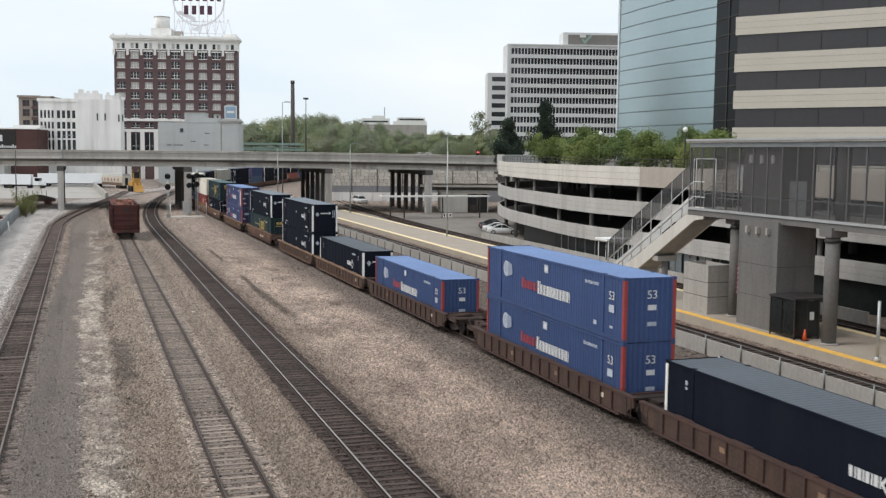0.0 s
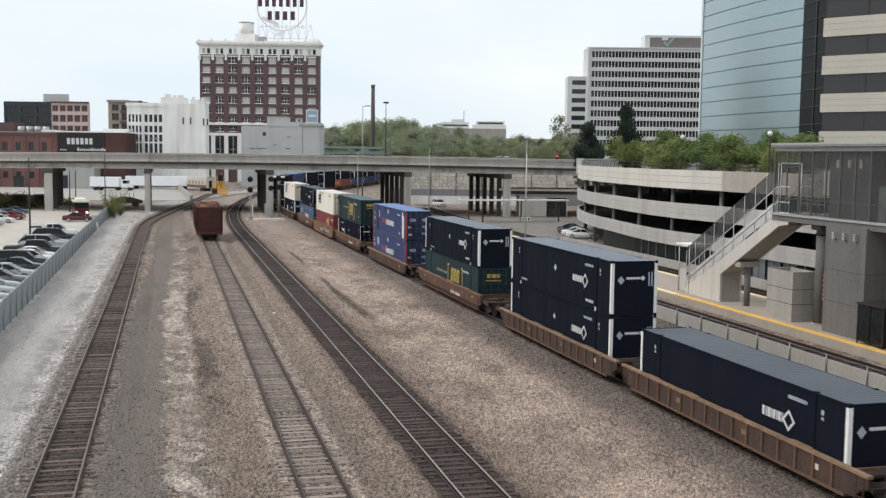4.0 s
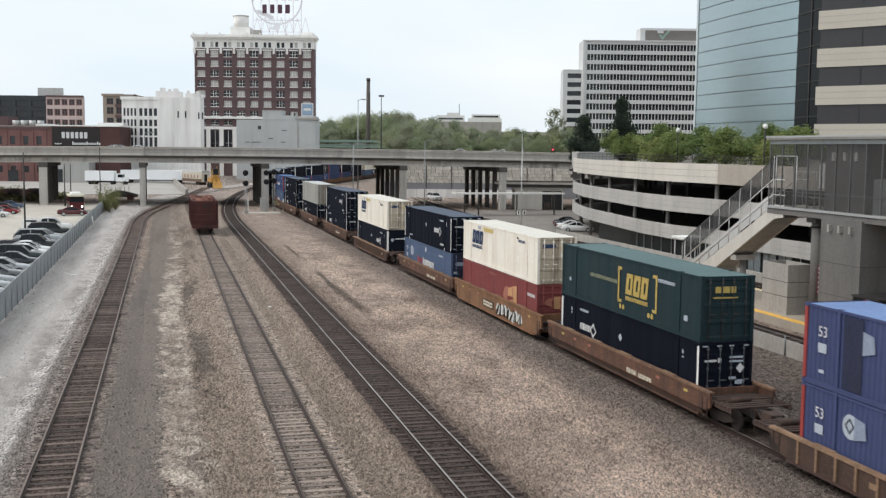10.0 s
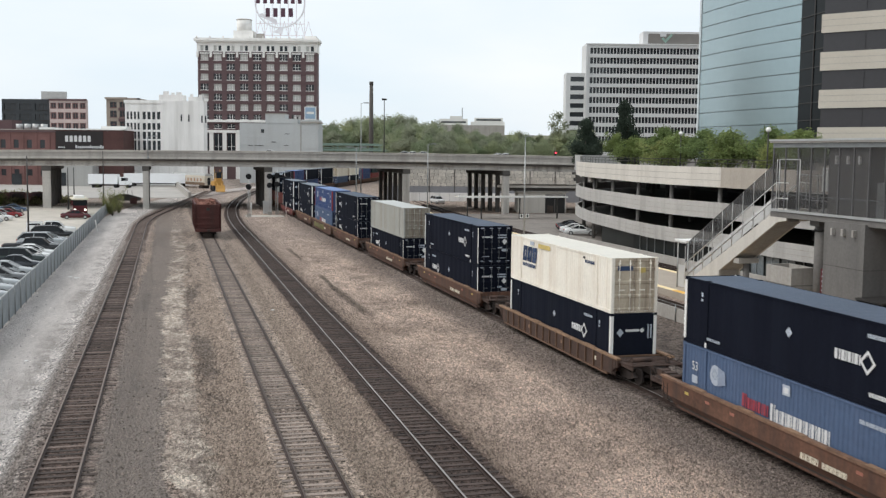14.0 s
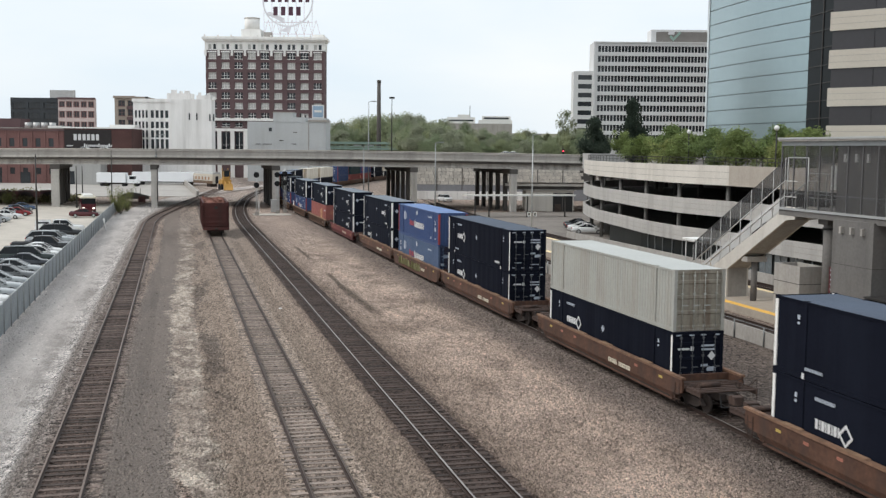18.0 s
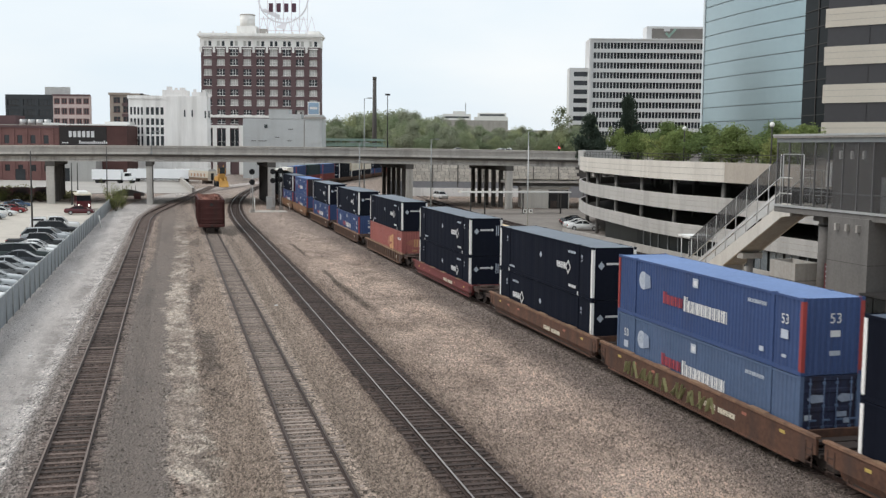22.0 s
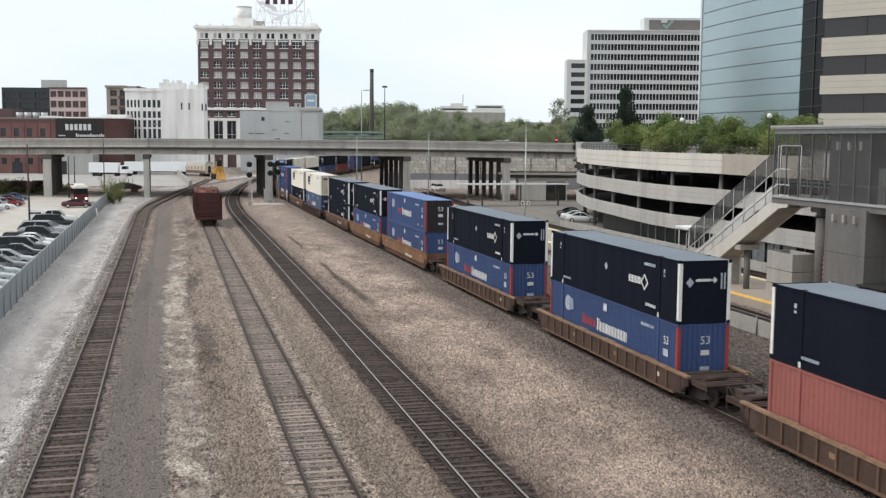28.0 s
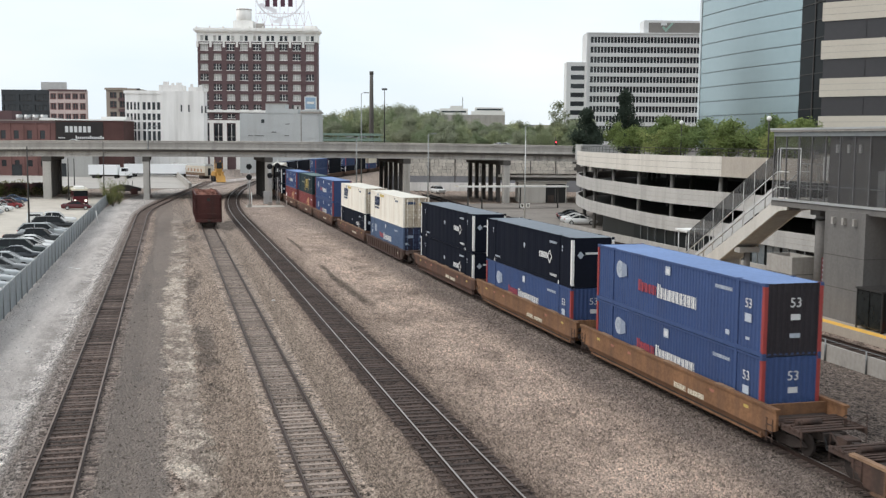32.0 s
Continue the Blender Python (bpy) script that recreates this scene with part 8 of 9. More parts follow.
# ---- trees and bushes ----
def leaf_material(name, c, var=0.35):
    m = bpy.data.materials.new(name)
    m.use_nodes = True
    n, l = m.node_tree.nodes, m.node_tree.links
    b = n["Principled BSDF"]
    b.inputs["Roughness"].default_value = 0.7
    geo, mr, mu = n.new("ShaderNodeNewGeometry"), n.new("ShaderNodeMapRange"), n.new("ShaderNodeMixRGB")
    mr.inputs["To Min"].default_value, mr.inputs["To Max"].default_value = 1 - var, 1 + var
    mu.blend_type, mu.inputs["Fac"].default_value = "MULTIPLY", 1.0
    mu.inputs["Color1"].default_value = (*c, 1)
    l.new(geo.outputs["Random Per Island"], mr.inputs["Value"])
    l.new(mr.outputs["Result"], mu.inputs["Color2"])
    l.new(mu.outputs["Color"], b.inputs["Base Color"])
    b.inputs["Roughness"].default_value, b.inputs["Specular IOR Level"].default_value = 0.85, 0.12
    tl, mx = n.new("ShaderNodeBsdfTranslucent"), n.new("ShaderNodeMixShader")
    mx.inputs["Fac"].default_value = 0.45
    l.new(mu.outputs["Color"], tl.inputs["Color"])
    l.new(b.outputs["BSDF"], mx.inputs[1])
    l.new(tl.outputs["BSDF"], mx.inputs[2])
    l.new(mx.outputs["Shader"], n["Material Output"].inputs["Surface"])
    return m


SPRING = leaf_material("fresh_spring_leaves", (0.208, 0.26, 0.0962))
# distance haze put into these two leaf colours
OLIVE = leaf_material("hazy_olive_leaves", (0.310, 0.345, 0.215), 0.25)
GREYGREEN = leaf_material("hazy_grey_green_leaves", (0.300, 0.320, 0.230), 0.25)
DARKLEAF = leaf_material("dark_evergreen_needles", (0.0578, 0.0765, 0.0578))
PALELEAF = leaf_material("pale_budding_leaves", (0.215, 0.235, 0.145))


def tree_meshes(seed, high, wide, leaf, count, size, base=0.25, taper=1.0, limbs=9, fat=1.0):
    rnd = random.Random(seed)
    t = M()
    t.rod((0, 0, 0), (rnd.uniform(-0.2, 0.2), rnd.uniform(-0.2, 0.2), high * 0.62), high * 0.022, high * 0.009, n=7, caps=False)
    tips = []
    for i in range(limbs):
        a = 2 * math.pi * (i + rnd.random() * 0.6) / limbs
        z = high * (base + 0.4 * rnd.random())
        r = wide * (0.55 + 0.35 * rnd.random()) * 0.5
        tip = (r * math.cos(a), r * math.sin(a), z + high * (0.12 + 0.22 * rnd.random()))
        t.rod((0, 0, z * 0.85), tip, high * 0.008, high * 0.003, n=5, caps=False)
        tips.append(tip)
    c = M()
    clumps = []
    for i in range(int(22 + limbs)):
        if i < limbs:
            q = tips[i]
        else:
            a, k = rnd.uniform(0, 6.283), math.sqrt(rnd.random())
            z = base + (1 - base) * rnd.random() ** 0.8
            rr = wide * 0.5 * k * (math.sin(math.pi * min(1, max(0.12, (z - base) / (1 - base) * 0.82 + 0.16))) if taper else (1.05 - (z - base) / (1 - base)))
            q = (rr * math.cos(a), rr * math.sin(a), high * z)
        clumps.append((q, wide * fat * rnd.uniform(0.11, 0.2)))
    for i in range(count):
        (qx, qy, qz), r = clumps[rnd.randrange(len(clumps))]
        d = Vector((rnd.gauss(0, 1), rnd.gauss(0, 1), rnd.gauss(0, 0.75))).normalized() * r * rnd.random() ** 0.4
        p = Vector((qx, qy, qz)) + d
        u = Vector((rnd.gauss(0, 1), rnd.gauss(0, 1), rnd.gauss(0, 1))).normalized()
        v = u.orthogonal().normalized()
        k = size * rnd.uniform(0.6, 1.3)
        c.quad(p - u * k, p - v * k * 0.6, p + u * k, p + v * k * 0.6)
    return t.data("trunk", TREE_BARK), c.data("crown", leaf)


KINDS = {
    "spring": [tree_meshes(s, hi, wd, lf, ct, 0.115, 0.26) for s, hi, wd, lf, ct in ((1, 5.2, 4.8, SPRING, 5600), (2, 4.6, 4.4, leaf_material("yellowish_spring_leaves", (0.265, 0.29, 0.11)), 4200), (3, 5.5, 5.0, leaf_material("deep_spring_leaves", (0.165, 0.22, 0.085)), 6200), (13, 4.9, 4.2, SPRING, 3600))],
    "dark": [tree_meshes(s, 5.6, 3.6, DARKLEAF, 10000, 0.11, 0.06, fat=1.5) for s in (4, 5)],
    # far woods, their tints paled to carry the haze
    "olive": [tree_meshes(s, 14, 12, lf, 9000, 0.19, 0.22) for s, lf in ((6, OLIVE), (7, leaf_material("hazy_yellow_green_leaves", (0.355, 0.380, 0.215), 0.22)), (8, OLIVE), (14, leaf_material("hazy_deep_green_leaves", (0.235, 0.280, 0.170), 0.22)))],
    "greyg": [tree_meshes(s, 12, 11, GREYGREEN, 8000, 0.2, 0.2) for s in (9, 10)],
    "pale": [tree_meshes(s, 13, 9, PALELEAF, 1300, 0.32, 0.3) for s in (11, 12)],
}


def tree(kind, i, at, scale, label, group):
    tr, cr = KINDS[kind][i % len(KINDS[kind])]
    t = thing("tree", at, label, "tree", group)
    t.scale = (scale[0], scale[0], scale[1])
    part("trunk", tr, None, t)
    part("crown", cr, None, t)
    return t


rnd = random.Random(21)
for i in range(13):
    y = 92 + i * 3.5
    tree("spring", i, (60.8 + rnd.uniform(-1.2, 1.8) + max(0, y - 120) * 0.12, y, 8.5, 0, 0, rnd.uniform(0, 360)), (rnd.uniform(0.98, 1.22), rnd.uniform(0.88, 1.06)), "young tree in fresh green leaf on the garage roof", "trees on the garage roof")
for i, (x, y, a, b) in enumerate(((65.3, 160, 1.2, 1.36), (67.6, 164, 0.9, 1.05), (71.8, 160, 1.25, 1.85), (73.6, 162, 1.0, 1.2))):
    tree("dark", i, (x, y, 8.5, 0, 0, rnd.uniform(0, 360)), (a, b), "dense dark evergreen on the garage roof", "trees on the garage roof")
tree("spring", 3, (68.6, 157.0, 8.5, 0, 0, 40), (0.85, 1.3), "light green slender tree on the garage roof", "trees on the garage roof")
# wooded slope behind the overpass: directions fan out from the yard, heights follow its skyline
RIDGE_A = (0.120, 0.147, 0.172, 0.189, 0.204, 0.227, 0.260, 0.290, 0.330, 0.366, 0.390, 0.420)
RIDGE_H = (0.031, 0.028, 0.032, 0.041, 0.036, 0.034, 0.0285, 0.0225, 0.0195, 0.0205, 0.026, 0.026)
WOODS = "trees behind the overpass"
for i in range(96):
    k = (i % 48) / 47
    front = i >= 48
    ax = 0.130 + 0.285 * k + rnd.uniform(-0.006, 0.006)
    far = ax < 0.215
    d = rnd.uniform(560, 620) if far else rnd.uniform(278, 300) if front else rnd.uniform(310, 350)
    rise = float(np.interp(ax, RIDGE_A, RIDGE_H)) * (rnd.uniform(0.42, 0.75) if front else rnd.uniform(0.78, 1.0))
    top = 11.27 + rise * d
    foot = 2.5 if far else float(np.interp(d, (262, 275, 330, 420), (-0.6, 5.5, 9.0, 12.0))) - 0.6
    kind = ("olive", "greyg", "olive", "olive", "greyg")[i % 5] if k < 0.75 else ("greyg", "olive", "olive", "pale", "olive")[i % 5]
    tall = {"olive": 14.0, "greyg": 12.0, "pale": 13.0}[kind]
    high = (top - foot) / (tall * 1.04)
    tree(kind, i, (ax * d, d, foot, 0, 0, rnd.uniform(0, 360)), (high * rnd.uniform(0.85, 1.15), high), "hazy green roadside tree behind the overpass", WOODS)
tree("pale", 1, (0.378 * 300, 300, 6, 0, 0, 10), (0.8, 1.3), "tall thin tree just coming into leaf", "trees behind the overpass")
bank = M()
for k in range(21):
    a = 0.226 + 0.0105 * k
    for d, z in ((262, -0.6), (275, 5.5), (330, 9.0), (420, 12.0), (620, 22.0 if 4 < k < 17 else 8.0), (900, 8.0)):
        bank.v.append((a * d, d, z if 0 < k < 20 else -0.8))
for k in range(20):
    for j in range(5):
        i = k * 6 + j
        bank.f.append((i, i + 6, i + 7, i + 1))
        bank.s.append(True)
tagged(part("bank", bank, pm("scrubby_bank", (0.15, 0.145, 0.085), 0.95, var=0.35, s1=0.06, s2=1.2, bump=0.3)), "scrubby green bank behind the overpass", "ground", kind="structure")
# dark brush and a brick arch under the left spans
scrub = M()
r4 = random.Random(77)
for i in range(6500):
    x = r4.uniform(-75, -24)
    p = Vector((x, 238 + r4.gauss(0, 3.2), -0.4 + min(1.7, abs(r4.gauss(0, 0.8))) * max(0.15, 0.55 + 0.5 * math.sin(x * 0.35) + 0.35 * math.sin(x * 0.9))))
    u = Vector((r4.gauss(0, 1), r4.gauss(0, 1), r4.gauss(0, 1))).normalized()
    v = u.orthogonal().normalized()
    scrub.quad(p - u * 0.3, p - v * 0.16, p + u * 0.3, p + v * 0.16)
for i in range(6500):
    x = r4.uniform(-95, -27)
    p = Vector((x, 268 + r4.gauss(0, 7), -0.4 + min(2.3, abs(r4.gauss(0, 0.5)) * max(0.2, 0.7 + 0.4 * math.sin(x * 0.3)))))
    u = Vector((r4.gauss(0, 1), r4.gauss(0, 1), r4.gauss(0, 1))).normalized()
    v = u.orthogonal().normalized()
    scrub.quad(p - u * 0.34, p - v * 0.2, p + u * 0.34, p + v * 0.2)
for i in range(9000):
    x = r4.uniform(-80, -19)
    p = Vector((x, r4.uniform(238, 263), -0.42 + min(0.9, abs(r4.gauss(0, 0.3)))))
    u = Vector((r4.gauss(0, 1), r4.gauss(0, 1), r4.gauss(0, 0.5))).normalized()
    v = u.orthogonal().normalized()
    scrub.quad(p - u * 0.36, p - v * 0.22, p + u * 0.36, p + v * 0.22)
tagged(part("brush", scrub, leaf_material("brown_dry_brush", (0.20, 0.19, 0.105), 0.5)), "dark dry brush under the overpass", "brush", kind="stuff")
k = thing("arch_wall", (-41.4, 236.0, -0.45), "low sooty brick wall with dark arched openings", "wall", kind="structure")
for i in range(5):
    part("arch_pier", M().box(i * 4.4 - 0.7, i * 4.4 + 0.7, 0, 0.8, 0, 2.3), BRICK2, k)
    if i < 4:
        arc = [(i * 4.4 + 2.2 + 1.5 * math.cos(a * math.pi / 8), 0.9 + 1.3 * math.sin(a * math.pi / 8)) for a in range(9)]
        part("arch", M().prism([(i * 4.4 + 3.7, 2.5), (i * 4.4 + 0.7, 2.5)] + arc[::-1], "y", 0.05, 0.7), BRICK, k)
part("backing", M().box(0, 17, 2.4, 2.6, 0, 2.2), DARK_CON, k)
k = thing("culvert_bridge", (-12.0, 236.0, -0.45), "low sooty concrete culvert bridge with a curved parapet", "bridge", kind="structure")
part("parapet", M().prism([(0, 0.6), (0.8, 1.5), (2.2, 2.0), (3.8, 1.9), (6.4, 1.2), (6.4, 0.6)], "y", 0, 0.5), PIER_CON, k)
part("coping", M().bar((3.8, 0.25, 1.94), (6.4, 0.25, 1.24), 0.6, 0.12).bar((2.2, 0.25, 2.04), (3.8, 0.25, 1.94), 0.6, 0.12).bar((0.8, 0.25, 1.54), (2.2, 0.25, 2.04), 0.6, 0.12), CONCRETE, k)
for x in (0.0, 4.2):
    part("abutment", M().box(x, x + 1.4, -0.2, 2.2, 0, 1.2), BRICK2, k)
for i in range(5):
    part("rail_post", M().rod((1.0 + i * 0.9, 0.25, 1.3), (1.0 + i * 0.9, 0.25, 2.9), 0.05, n=6), DARK_STEEL, k)
k = thing("block_wall", (5.0, 256.0, -0.45, 0, 0, 1.46), "long low grey concrete wall beside the street", "wall", kind="structure")
for i in range(18):
    part("block", M().box(-0.3, 0.3, i * 5.2, i * 5.2 + 5.14, 0, 1.6 - 0.02 * (i % 3)), CONCRETE, k)
for i, (x, y, s) in enumerate(((-9.4, 193, 1.75), (-10.0, 197, 1.5), (-8.6, 200, 1.1), (-37, 226, 1.1), (-33, 228, 0.9))):
    b = thing("bush", (x, y, -0.5), "straggly yellow-green bush at the end of the fence", "bush", "bushes by the fence")
    st = M()
    lf = M()
    r2 = random.Random(40 + i)
    for q in range(16):
        a, l = r2.uniform(0, 6.28), r2.uniform(1.2, 3.2) * s
        tip = Vector((math.cos(a) * l * 0.5, math.sin(a) * l * 0.5, l))
        st.rod((0, 0, 0), tip, 0.03, 0.01, n=4, caps=False)
        for w in range(70):
            p = tip * r2.uniform(0.25, 1.05) + Vector((r2.gauss(0, 0.22), r2.gauss(0, 0.22), r2.gauss(0, 0.2)))
            u = Vector((r2.gauss(0, 1), r2.gauss(0, 1), r2.gauss(0, 1))).normalized()
            v = u.orthogonal().normalized()
            lf.quad(p - u * 0.11, p - v * 0.06, p + u * 0.11, p + v * 0.06)
    tagged(part("stem", st, TREE_BARK, b), kind="stuff")
    part("foliage", lf, leaf_material("yellow_green_leaves", (0.175, 0.185, 0.075)), b)


# ---- street lamps and poles ----
def lamp_post(x, y, z0, z1, arm, label, thin=0.08, double=False, mat_=None):
    p = thing("street_lamp", (x, y, z0), label, "street lamp", "street lamps")
    m = mat_ or STEEL
    thin = min(thin, 0.1)
    part("pole", M().rod((0, 0, 0), (0, 0, z1 - z0), thin * 1.3, thin * 0.7, n=8), m, p)
    for s in ((-1, 1) if double else (1,)):
        if arm:
            part("arm", M().rod((0, 0, z1 - z0 - 0.1), (s * arm, 0, z1 - z0 + 0.15), thin * 0.5, n=6), m, p)
            part("lamp_head", M().box(min(s * arm, s * (arm + 0.9)), max(s * arm, s * (arm + 0.9)), -0.16, 0.16, z1 - z0 + 0.02, z1 - z0 + 0.2), m, p)
    part("base", M().rod((0, 0, 0), (0, 0, 0.5), thin * 2.0, n=8), m, p)
    return p


dk = DARK_STEEL
lamp_post(42.9, 213.5, 9.3, 21.7, 0, "tall dark mast on the overpass", 0.16, mat_=dk)
part("lamp_head", M().box(-0.5, 0.5, -0.25, 0.25, 0, 0.35), dk, bpy.data.objects["street_lamp"], at=Matrix.Translation((0, 0, 12.3)))
lamp_post(36.6, 205.0, -0.5, 20.5, 0.6, "slim grey street lamp by the overpass", 0.14)
lamp_post(34.2, 196.5, -0.5, 11.9, 1.0, "grey street lamp with a short arm", 0.12, True)
lamp_post(46.4, 190.0, -0.5, 12.6, 0.6, "grey street lamp with a short arm", 0.12)
lamp_post(60.6, 176.5, -0.5, 14.1, 0.7, "grey street lamp with a short arm beside the car park", 0.14)
lamp_post(-3.6, 211.6, 9.3, 13.6, 0.8, "grey street lamp on the overpass parapet", 0.12)
lamp_post(-11.2, 200.0, -0.5, 10.8, 0, "slim dark pole beside the overpass", 0.09, mat_=dk)
lamp_post(-17.6, 146.5, -0.5, 10.2, 0, "slim dark lamp pole standing in the car park", 0.1, mat_=dk)
lamp_post(-17.2, 212.0, -0.5, 7.6, 0, "slim dark pole under the overpass", 0.12, mat_=dk)
lamp_post(-18.4, 213.5, -0.5, 7.6, 0, "slim dark pole under the overpass", 0.12, mat_=dk)
for x, y in ((56.4, 92.0), (58.9, 115.0)):
    g = thing("globe_lamp", (x, y, 8.5), "dark post lamp with a white globe on the garage roof", "street lamp", "globe lamps on the garage roof")
    part("post", M().rod((0, 0, 0), (0, 0, 5.0), 0.07, n=7), dk, g)
    ball = M()
    ball.blob((0, 0, 5.24), 0.26, 0, (1, 1, 1), 14, 9, 0.0)
    ball.s = [True] * len(ball.s)
    part("globe", ball, WHITE, g, "white globe")
k = thing("platform_lamp", (46.2, 134.5, -0.02), "slim grey platform lamp with two round signs", "street lamp")
part("post", M().rod((0, 0, 0), (0, 0, 11.5), 0.1, 0.07, n=8), GALV, k)
for x in (-0.55, 0.55):
    part("sign", M().box(x * 0.75 - 0.24, x * 0.75 + 0.24, -0.12, -0.08, 2.6, 3.15), WHITE, k, "white sign board")
    part("sign_mark", M().box(x * 0.75 - 0.1, x * 0.75 + 0.1, -0.13, -0.12, 2.7, 3.05), DARK_STEEL, k)
k = thing("platform_post", (41.3, 46.9, -0.02), "grey steel post at the platform edge", "post")
part("post", M().rod((0, 0, 0), (0, 0, 3.4), 0.09, n=8), GALV, k)
part("base", M().rod((0, 0, 0), (0, 0, 0.3), 0.18, n=8), GALV, k)
k = thing("traffic_cone", (41.75, 53.7, -0.02), "small orange-red traffic cone by the shelter", "cone")
part("cone", M().rod((0, 0, 0.04), (0, 0, 0.7), 0.17, 0.04, n=10), pm("cone_orange", (0.62, 0.09, 0.03), 0.6), k)
part("foot", M().box(-0.2, 0.2, -0.2, 0.2, 0, 0.04), BLACK, k)


# ---- behind the overpass ----
def trailer(at, l, label, colour=WHITE, cab=True):
    t = thing("lorry" if cab else "trailer", at, label, "lorry", "lorries behind the overpass")
    part("box_body", M().box(0, l, -1.3, 1.3, 1.1, 4.0), colour, t)
    part("underframe", M().box(0.3, l - 0.3, -0.9, 0.9, 0.8, 1.1), DARK_STEEL, t)
    for x in (1.5, 2.8):
        for y in (-1.05, 1.05):
            part("wheel", M().rod((x, y - 0.25, 0.5), (x, y + 0.25, 0.5), 0.5, n=12), TYRE, t)
    if cab:
        part("cab", M().box(l + 0.5, l + 2.4, -1.15, 1.15, 0.9, 3.2), colour, t)
        part("bonnet", M().box(l + 2.4, l + 3.7, -1.0, 1.0, 0.9, 2.0), colour, t)
        part("windscreen", M().box(l + 1.1, l + 2.42, -1.17, 1.17, 2.1, 3.0), CAR_GLASS, t)
        for x in (l - 0.6, l + 3.0):
            for y in (-1.05, 1.05):
                part("wheel", M().rod((x, y - 0.25, 0.5), (x, y + 0.25, 0.5), 0.5, n=12), TYRE, t)
    return t


YARD2 = -0.36
PURE_WHITE = pm("bright_white_trailer_paint", (0.86, 0.87, 0.88), 0.45, var=0.05, s1=0.4, s2=6, bump=0.02)
tagged(part("street", M().box(-90, 4.4, 262, 470, -0.6, YARD2), pm("pale_street_concrete", (0.40, 0.375, 0.345), 0.92, var=0.15, s1=0.08, s2=2.0, dirt=(0.3, 0.27, 0.24), amount=0.5)), "pale concrete street and yard behind the overpass", "road", kind="structure")
trailer((-22.4, 330.4, YARD2, 0, 0, FACING), 8.6, "white box lorry with a bonneted cab", PURE_WHITE)
trailer((-12.8, 343.0, YARD2, 0, 0, FACING), 20.0, "long white box trailer parked behind the lorry", PURE_WHITE, cab=False)


def coach():
    c = thing("passenger_coach", (7.25, 336.0, -0.45, 0, 0, 24.6), "cream and brown railway coach with yellow side boards", "railway coach")
    c.scale = (0.92, 0.9, 0.95)
    crm = pm("cream_coach_paint", (0.55, 0.49, 0.40), 0.6, var=0.15)
    TAN_BOARD = pm("tan_side_board", (0.36, 0.20, 0.11), 0.7, var=0.2)
    brn = pm("brown_coach_paint", (0.16, 0.105, 0.07), 0.6, var=0.15)
    part("body", M().box(-1.5, 1.5, -12.6, 12.6, 1.0, 4.0), crm, c)
    part("waistband", M().box(-1.53, -1.5, -12.6, 12.6, 1.0, 1.9), brn, c)
    part("roof", M().prism([(-1.5, 4.0), (1.5, 4.0), (1.0, 4.6), (-1.0, 4.6)], "y", -12.6, 12.6), GREYWASH, c)
    for i in range(9):
        part("window", M().box(-1.53, -1.5, -10.7 + i * 2.4, -8.9 + i * 2.4, 2.0, 3.4), PANE_P, c, "boarded pale window")
        part("side_board", M().box(-1.56, -1.53, -10.4 + i * 2.4, -9.4 + i * 2.4, 2.2, 3.2), TAN_BOARD, c)
    for y in (-9, 9):
        part("bogie", M().box(-1.2, 1.2, y - 1.4, y + 1.4, 0.0, 1.0), GEAR, c)
    part("end_door", M().box(-0.5, 0.5, -12.66, -12.6, 1.1, 3.4), BLACK, c)
    return c


coach()
k = thing("white_container", (33.4, 459.0, -0.45, 0, 0, FACING), "white box container behind the overpass", "container")
part("body", M().box(-5.6, 1.0, 0, 2.4, 0, 4.8), WHITE, k)
part("door", M().box(-5.2, -2.4, -0.04, 0, 0.3, 4.5), WHITE, k)


def stone_wall():
    w = thing("retaining_wall", (52.5, 247.5, -0.6, 0, 0, -14.0), "pale rough stone retaining wall behind the overpass", "wall", kind="structure")
    part("coping", M().box(-2, 62, -0.2, 0.8, 9.2, 9.6), CONCRETE, w)
    st = pm("pale_rough_stone", (0.56, 0.52, 0.46), 0.95, var=0.3, s1=1.4, s2=6.0, bump=0.6, rand=0.13)
    part("backing", M().box(-2, 62, 0.2, 1.2, 0, 9.2), DARK_CON, w)
    r3 = random.Random(9)
    block = [M().prism([(0.02, 0.02), (l - 0.02, 0.02), (l - 0.05, 0.76), (0.05, 0.78)], "y", -0.02 - 0.05 * (l > 1.4), 0.3).data("stone", st) for l in (1.0, 1.3, 1.6, 2.0)]
    lens = (1.0, 1.3, 1.6, 2.0)
    for j in range(7):
        x = -2.0 + r3.random() * -0.6
        while x < 42:
            i = r3.randrange(4)
            part("stone", block[i], None, w, at=Matrix.Translation((x, r3.uniform(-0.05, 0.05), 3.7 + j * 0.78)))
            x += lens[i]
    part("lower_wall", M().box(-2, 62, -0.1, 0.2, 0, 3.68), pm("blue_grey_wall_paint", (0.25, 0.25, 0.265), 0.9, var=0.15, s1=0.3, s2=3), w)
    for i in range(14):
        part("pale_panel", M().box(1.0 + i * 2.4, 3.36 + i * 2.4, -0.3, -0.17, 0, 2.2), WHITEWASH, w)
    for x in range(2, 60, 6):
        part("pilaster", M().box(x, x + 0.2, -0.16, -0.1, 0, 9.2), DARK_CON, w)
    return w


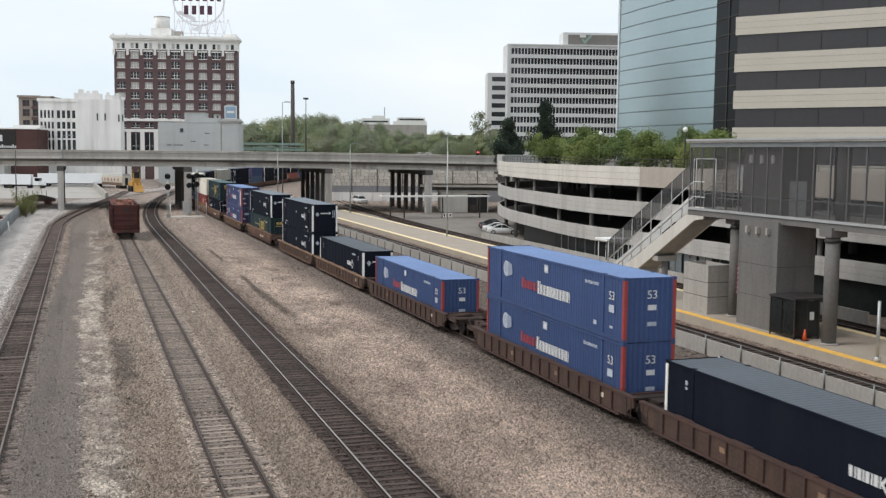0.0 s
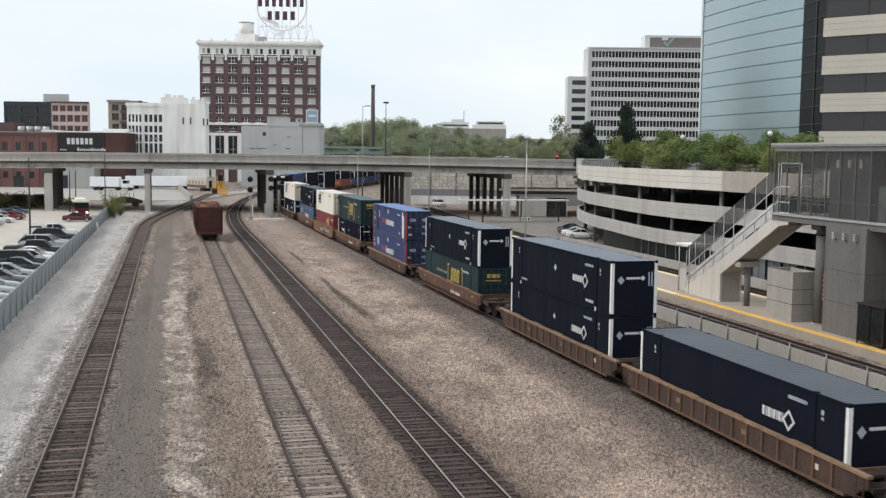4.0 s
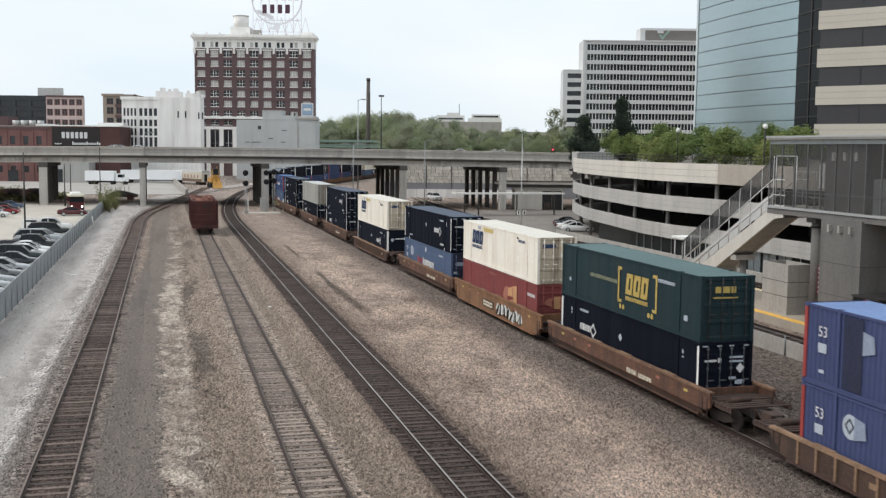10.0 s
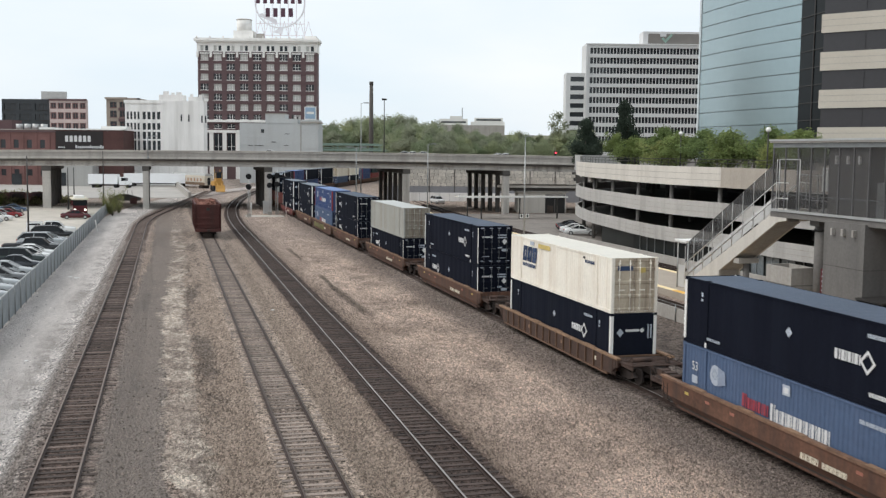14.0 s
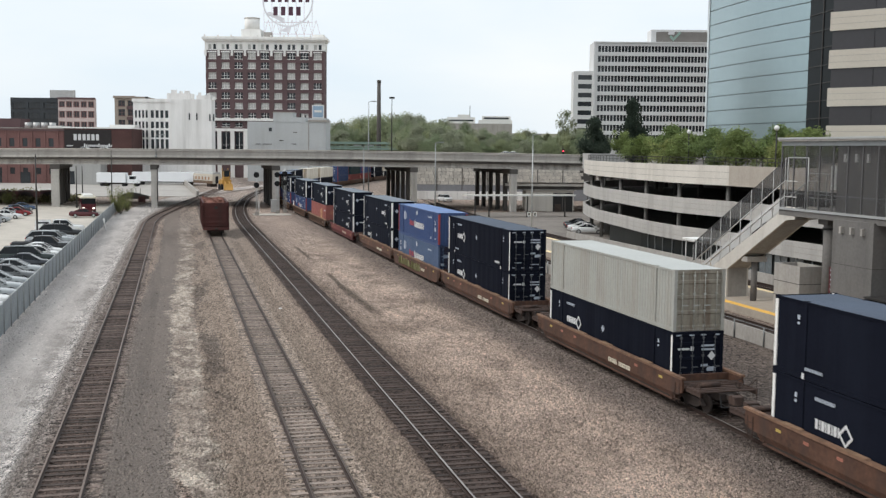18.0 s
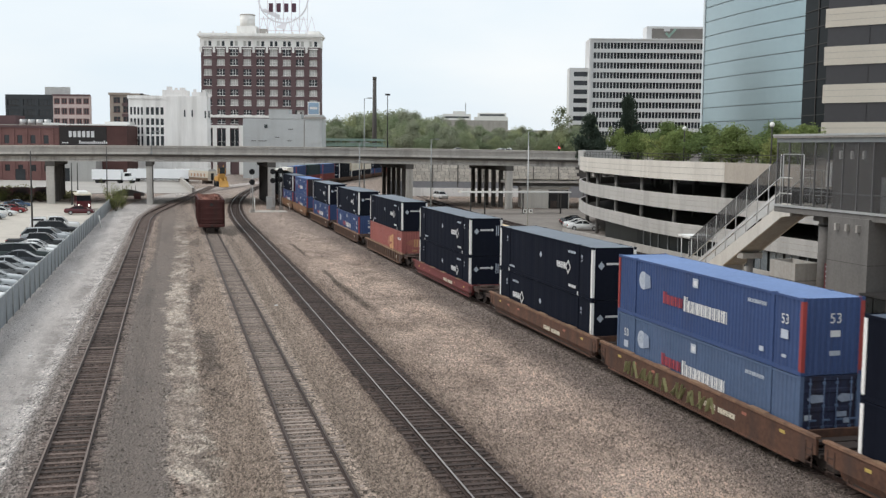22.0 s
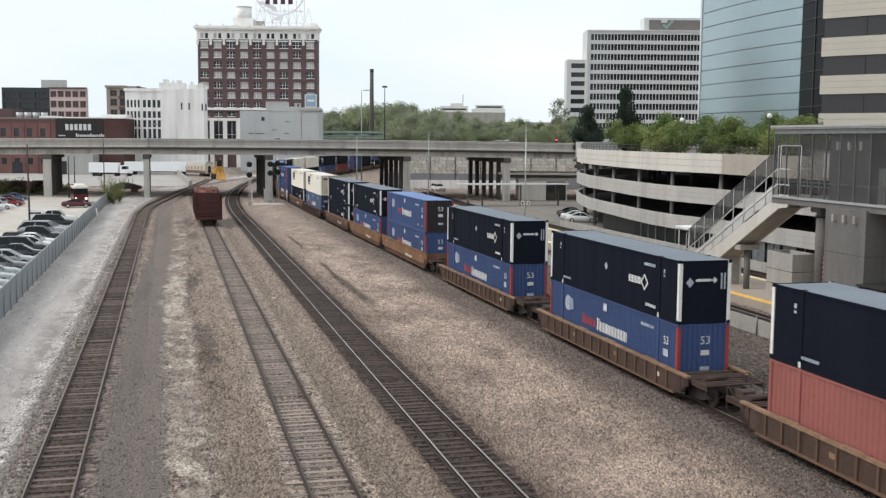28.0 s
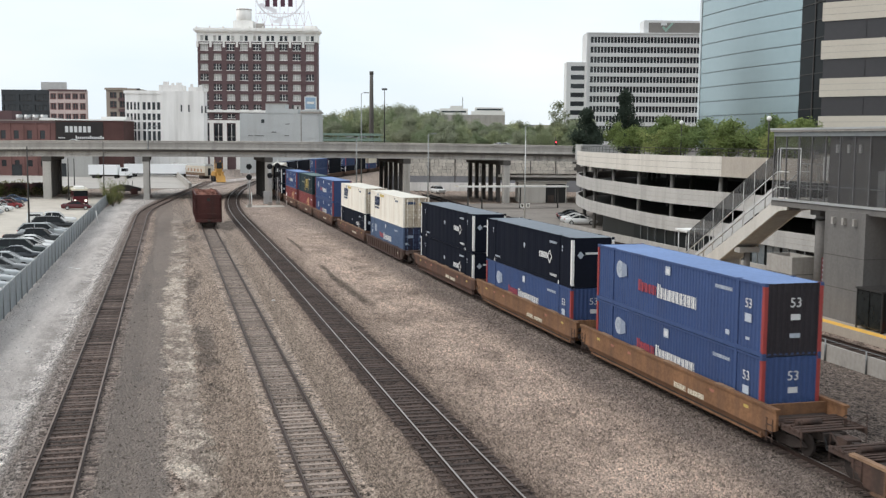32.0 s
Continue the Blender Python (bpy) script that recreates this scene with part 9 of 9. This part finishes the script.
stone_wall()
k = thing("platform_canopy", (49.6, 180.0, -0.02), "long thin pale canopy on posts across the far platform", "canopy")
part("roof", M().box(0, 20.5, 0, 2.6, 3.3, 3.5), PALE_CON, k)
part("roof_edge", M().box(-0.05, 20.5, -0.06, 0, 3.26, 3.54), WHITE, k)
for x in (2.0, 4.6, 11.8, 19.0):
    part("post", M().rod((x, 1.3, -0.54 if x > 0 else 0), (x, 1.3, 3.3), 0.14, n=10), DARK_CON, k)
k = shell("station_hut", (67.0, 199.0, -0.6, 0, 0, -14.0), "low pale concrete service building under the overpass", "building")
part("wall", hull(M(), 9.5, 8, 4.1), PALE_CON, k)
# flat panel; the bay's inner shade is put into its dark colour
part("bay_opening", M().box(5.4, 9.3, -0.05, 0, 0, 3.7), VOID, k, "dark open bay")
part("bay_post", M().box(7.2, 7.4, -0.12, -0.05, 0, 3.7), DARK_CON, k)
part("crate", M().box(5.8, 7.0, -0.3, -0.06, 0, 1.5), TIE_BROWN, k)
part("roof", M().box(-0.4, 9.9, -0.4, 8.2, 4.1, 4.35), CONCRETE, k)
# dark fill for the shade between the two roof slabs
part("shadow_gap", M().box(-3.6, 13.0, 0.4, 7.6, 4.35, 5.0), DARK_CON, k)
part("upper_slab", M().box(-4, 14, -0.3, 8, 5.0, 5.45), PALE_CON, k)
for i, (x, y, colour) in enumerate(((54.9, 143.5, "white"), (55.6, 147.0, "white"), (56.6, 150.6, "slate"), (57.8, 154.4, "black"))):
    car("sedan", CP[colour], (x + 3.0, y, -0.56, 0, 0, 72), "%s car parked beside the garage" % colour)
car("suv", CP["white"], (59.2, 233.0, -0.45, 0, 0, 10), "white car standing behind the overpass")
tagged(part("service_lot", M().box(47.7, 82, 126, 196, -0.7, -0.56), pm("grey_lot_concrete", (0.225, 0.20, 0.178), 0.92, var=0.25, s1=0.12, s2=2.0, dirt=(0.12, 0.105, 0.095), amount=0.6)), "grey concrete lot between platform and garage", "car park", kind="structure")
k = thing("road_rail", (56.3, 414.2, 0, 0, 0, FACING), "pale green steel guard rails of a far bridge", "bridge")
gr = pm("faded_green_steel", (0.20, 0.28, 0.235), 0.7, var=0.12)
for z, h in ((11.2, 0.8), (12.2, 0.35), (13.3, 0.9)):
    part("beam", M().box(0, 33.4, 0, 0.4, z, z + h), gr, k)
for i in range(5):
    part("post", M().box(i * 8.1, i * 8.1 + 0.5, 0.1, 0.5, 11.0, 14.2), gr, k)
for x in (1.0, 31.0):
    part("pier", M().box(x, x + 1.4, 0.1, 1.4, -0.5, 11.2), CONCRETE, k)
for i in range(5):
    k = thing("debris", (random.uniform(-9, 20), random.uniform(38, 90), -0.4), "small pale scrap lying on the gravel", "litter", "scraps on the gravel")
    part("piece", M().blob((0, 0, 0.03), random.uniform(0.06, 0.12), i, (1.4, 0.9, 0.35), 6, 4, 0.4), WHITE if i % 3 else TIE, k)

for x, y, s in ((-8.7, 101.1, 0.15), (-8.05, 100.1, 0.19), (4.2, 61.0, 0.1)):
    k = thing("paper_scrap", (x, y, -0.44), "crumpled white paper lying on the ground", "litter", "scraps on the gravel")
    part("sheet", M().blob((0, 0, 0.04), s, 3, (1.3, 0.8, 0.25), 7, 4, 0.4), WHITE, k)
k = thing("marker_post", (-9.6, 155.0, -0.45, 0, -8, 0), "short leaning white marker post beside the fence", "post", "marker posts")
part("post", M().rod((0, 0, 0), (0, 0, 1.7), 0.09, n=7), WHITE, k)
part("cap", M().rod((0, 0, 1.7), (0, 0, 1.76), 0.11, n=7), WHITE, k)

# raised street corner behind the retaining wall
tagged(part("street_corner", M().box(78, 106, 253, 284, -0.6, 9.6), CONCRETE), "raised concrete street corner behind the overpass", "road", kind="structure")
for i, (x, y, colour) in enumerate(((85.2, 270, "white"), (88.4, 273, "white"))):
    car("sedan", CP[colour], (x, y, 9.6, 0, 0, 20 + 30 * i), "%s car parked at the street corner" % colour)
k = thing("traffic_light", (95.6, 255.0, 9.6), "dark traffic light showing red on a steel post", "traffic light")
part("post", M().rod((0, 0, 0), (0, 0, 3.0), 0.07, n=7), DARK_STEEL, k)
part("housing", M().box(-0.28, 0.28, -0.4, -0.1, 0.9, 2.2), DARK_STEEL, k)
red_lamp = bpy.data.materials.new("lit_red_lamp")
red_lamp.use_nodes = True
red_lamp.node_tree.nodes["Principled BSDF"].inputs["Base Color"].default_value = (0.6, 0.02, 0.03, 1)
red_lamp.node_tree.nodes["Principled BSDF"].inputs["Emission Color"].default_value = (1, 0.06, 0.10, 1)
red_lamp.node_tree.nodes["Principled BSDF"].inputs["Emission Strength"].default_value = 3.0
part("red_lamp", M().rod((0, -0.46, 1.75), (0, -0.4, 1.75), 0.2, n=12), red_lamp, k, "lit red lamp")
part("dark_lamp", M().rod((0, -0.46, 1.25), (0, -0.4, 1.25), 0.18, n=12), BLACK, k)

# ---- traffic on the overpass ----
TRAFFIC = []
for colour, x9, t9, v, lane in (("white", -19.0, 9.0, 13.4, -3.2), ("silver", -22.5, 9.0, 13.4, -3.2), ("white", -14.0, 18.0, 17.0, -3.2), ("white", 32.0, 13.0, 14.0, -3.2), ("white", 65.0, 9.0, -9.5, -10.5), ("slate", 24.0, 9.0, -15.0, -10.5), ("white", 69.0, 23.0, -10.0, -10.5)):
    c = car("sedan", CP[colour], (0, 0, 0), "%s sedan driving over the overpass" % colour, True)
    TRAFFIC.append((c, x9, t9, v, lane))


def deck_pose(x, v, lane):
    s = math.hypot(1, 0.25)
    nx, ny = -0.25 / s, -1.0 / s
    px, py = x + nx * lane, bridge_y(x) + ny * lane
    return Matrix.Translation((px, py, bridge_z(x) - 1.09)) @ Matrix.Rotation(math.atan2(-0.25, 1.0) + (radians(90) if v > 0 else radians(-90)), 4, "Z")


def motions():
    for ob, u, high in CARRIED:
        far = u + SPEED * 15 > 190
        times = [k * 2.0 for k in range(17)] if far else [0.0, 32.0]
        walk(ob, [(t, train_pose(u - SPEED * (t - 15), high)) for t in times])
    for ob, x9, t9, v, lane in TRAFFIC:
        walk(ob, [(t, deck_pose(x9 + v * (t - t9), v, lane)) for t in (0.0, 4.0, 8.0, 12.0, 16.0, 20.0, 24.0, 28.0, 32.0)])


motions()
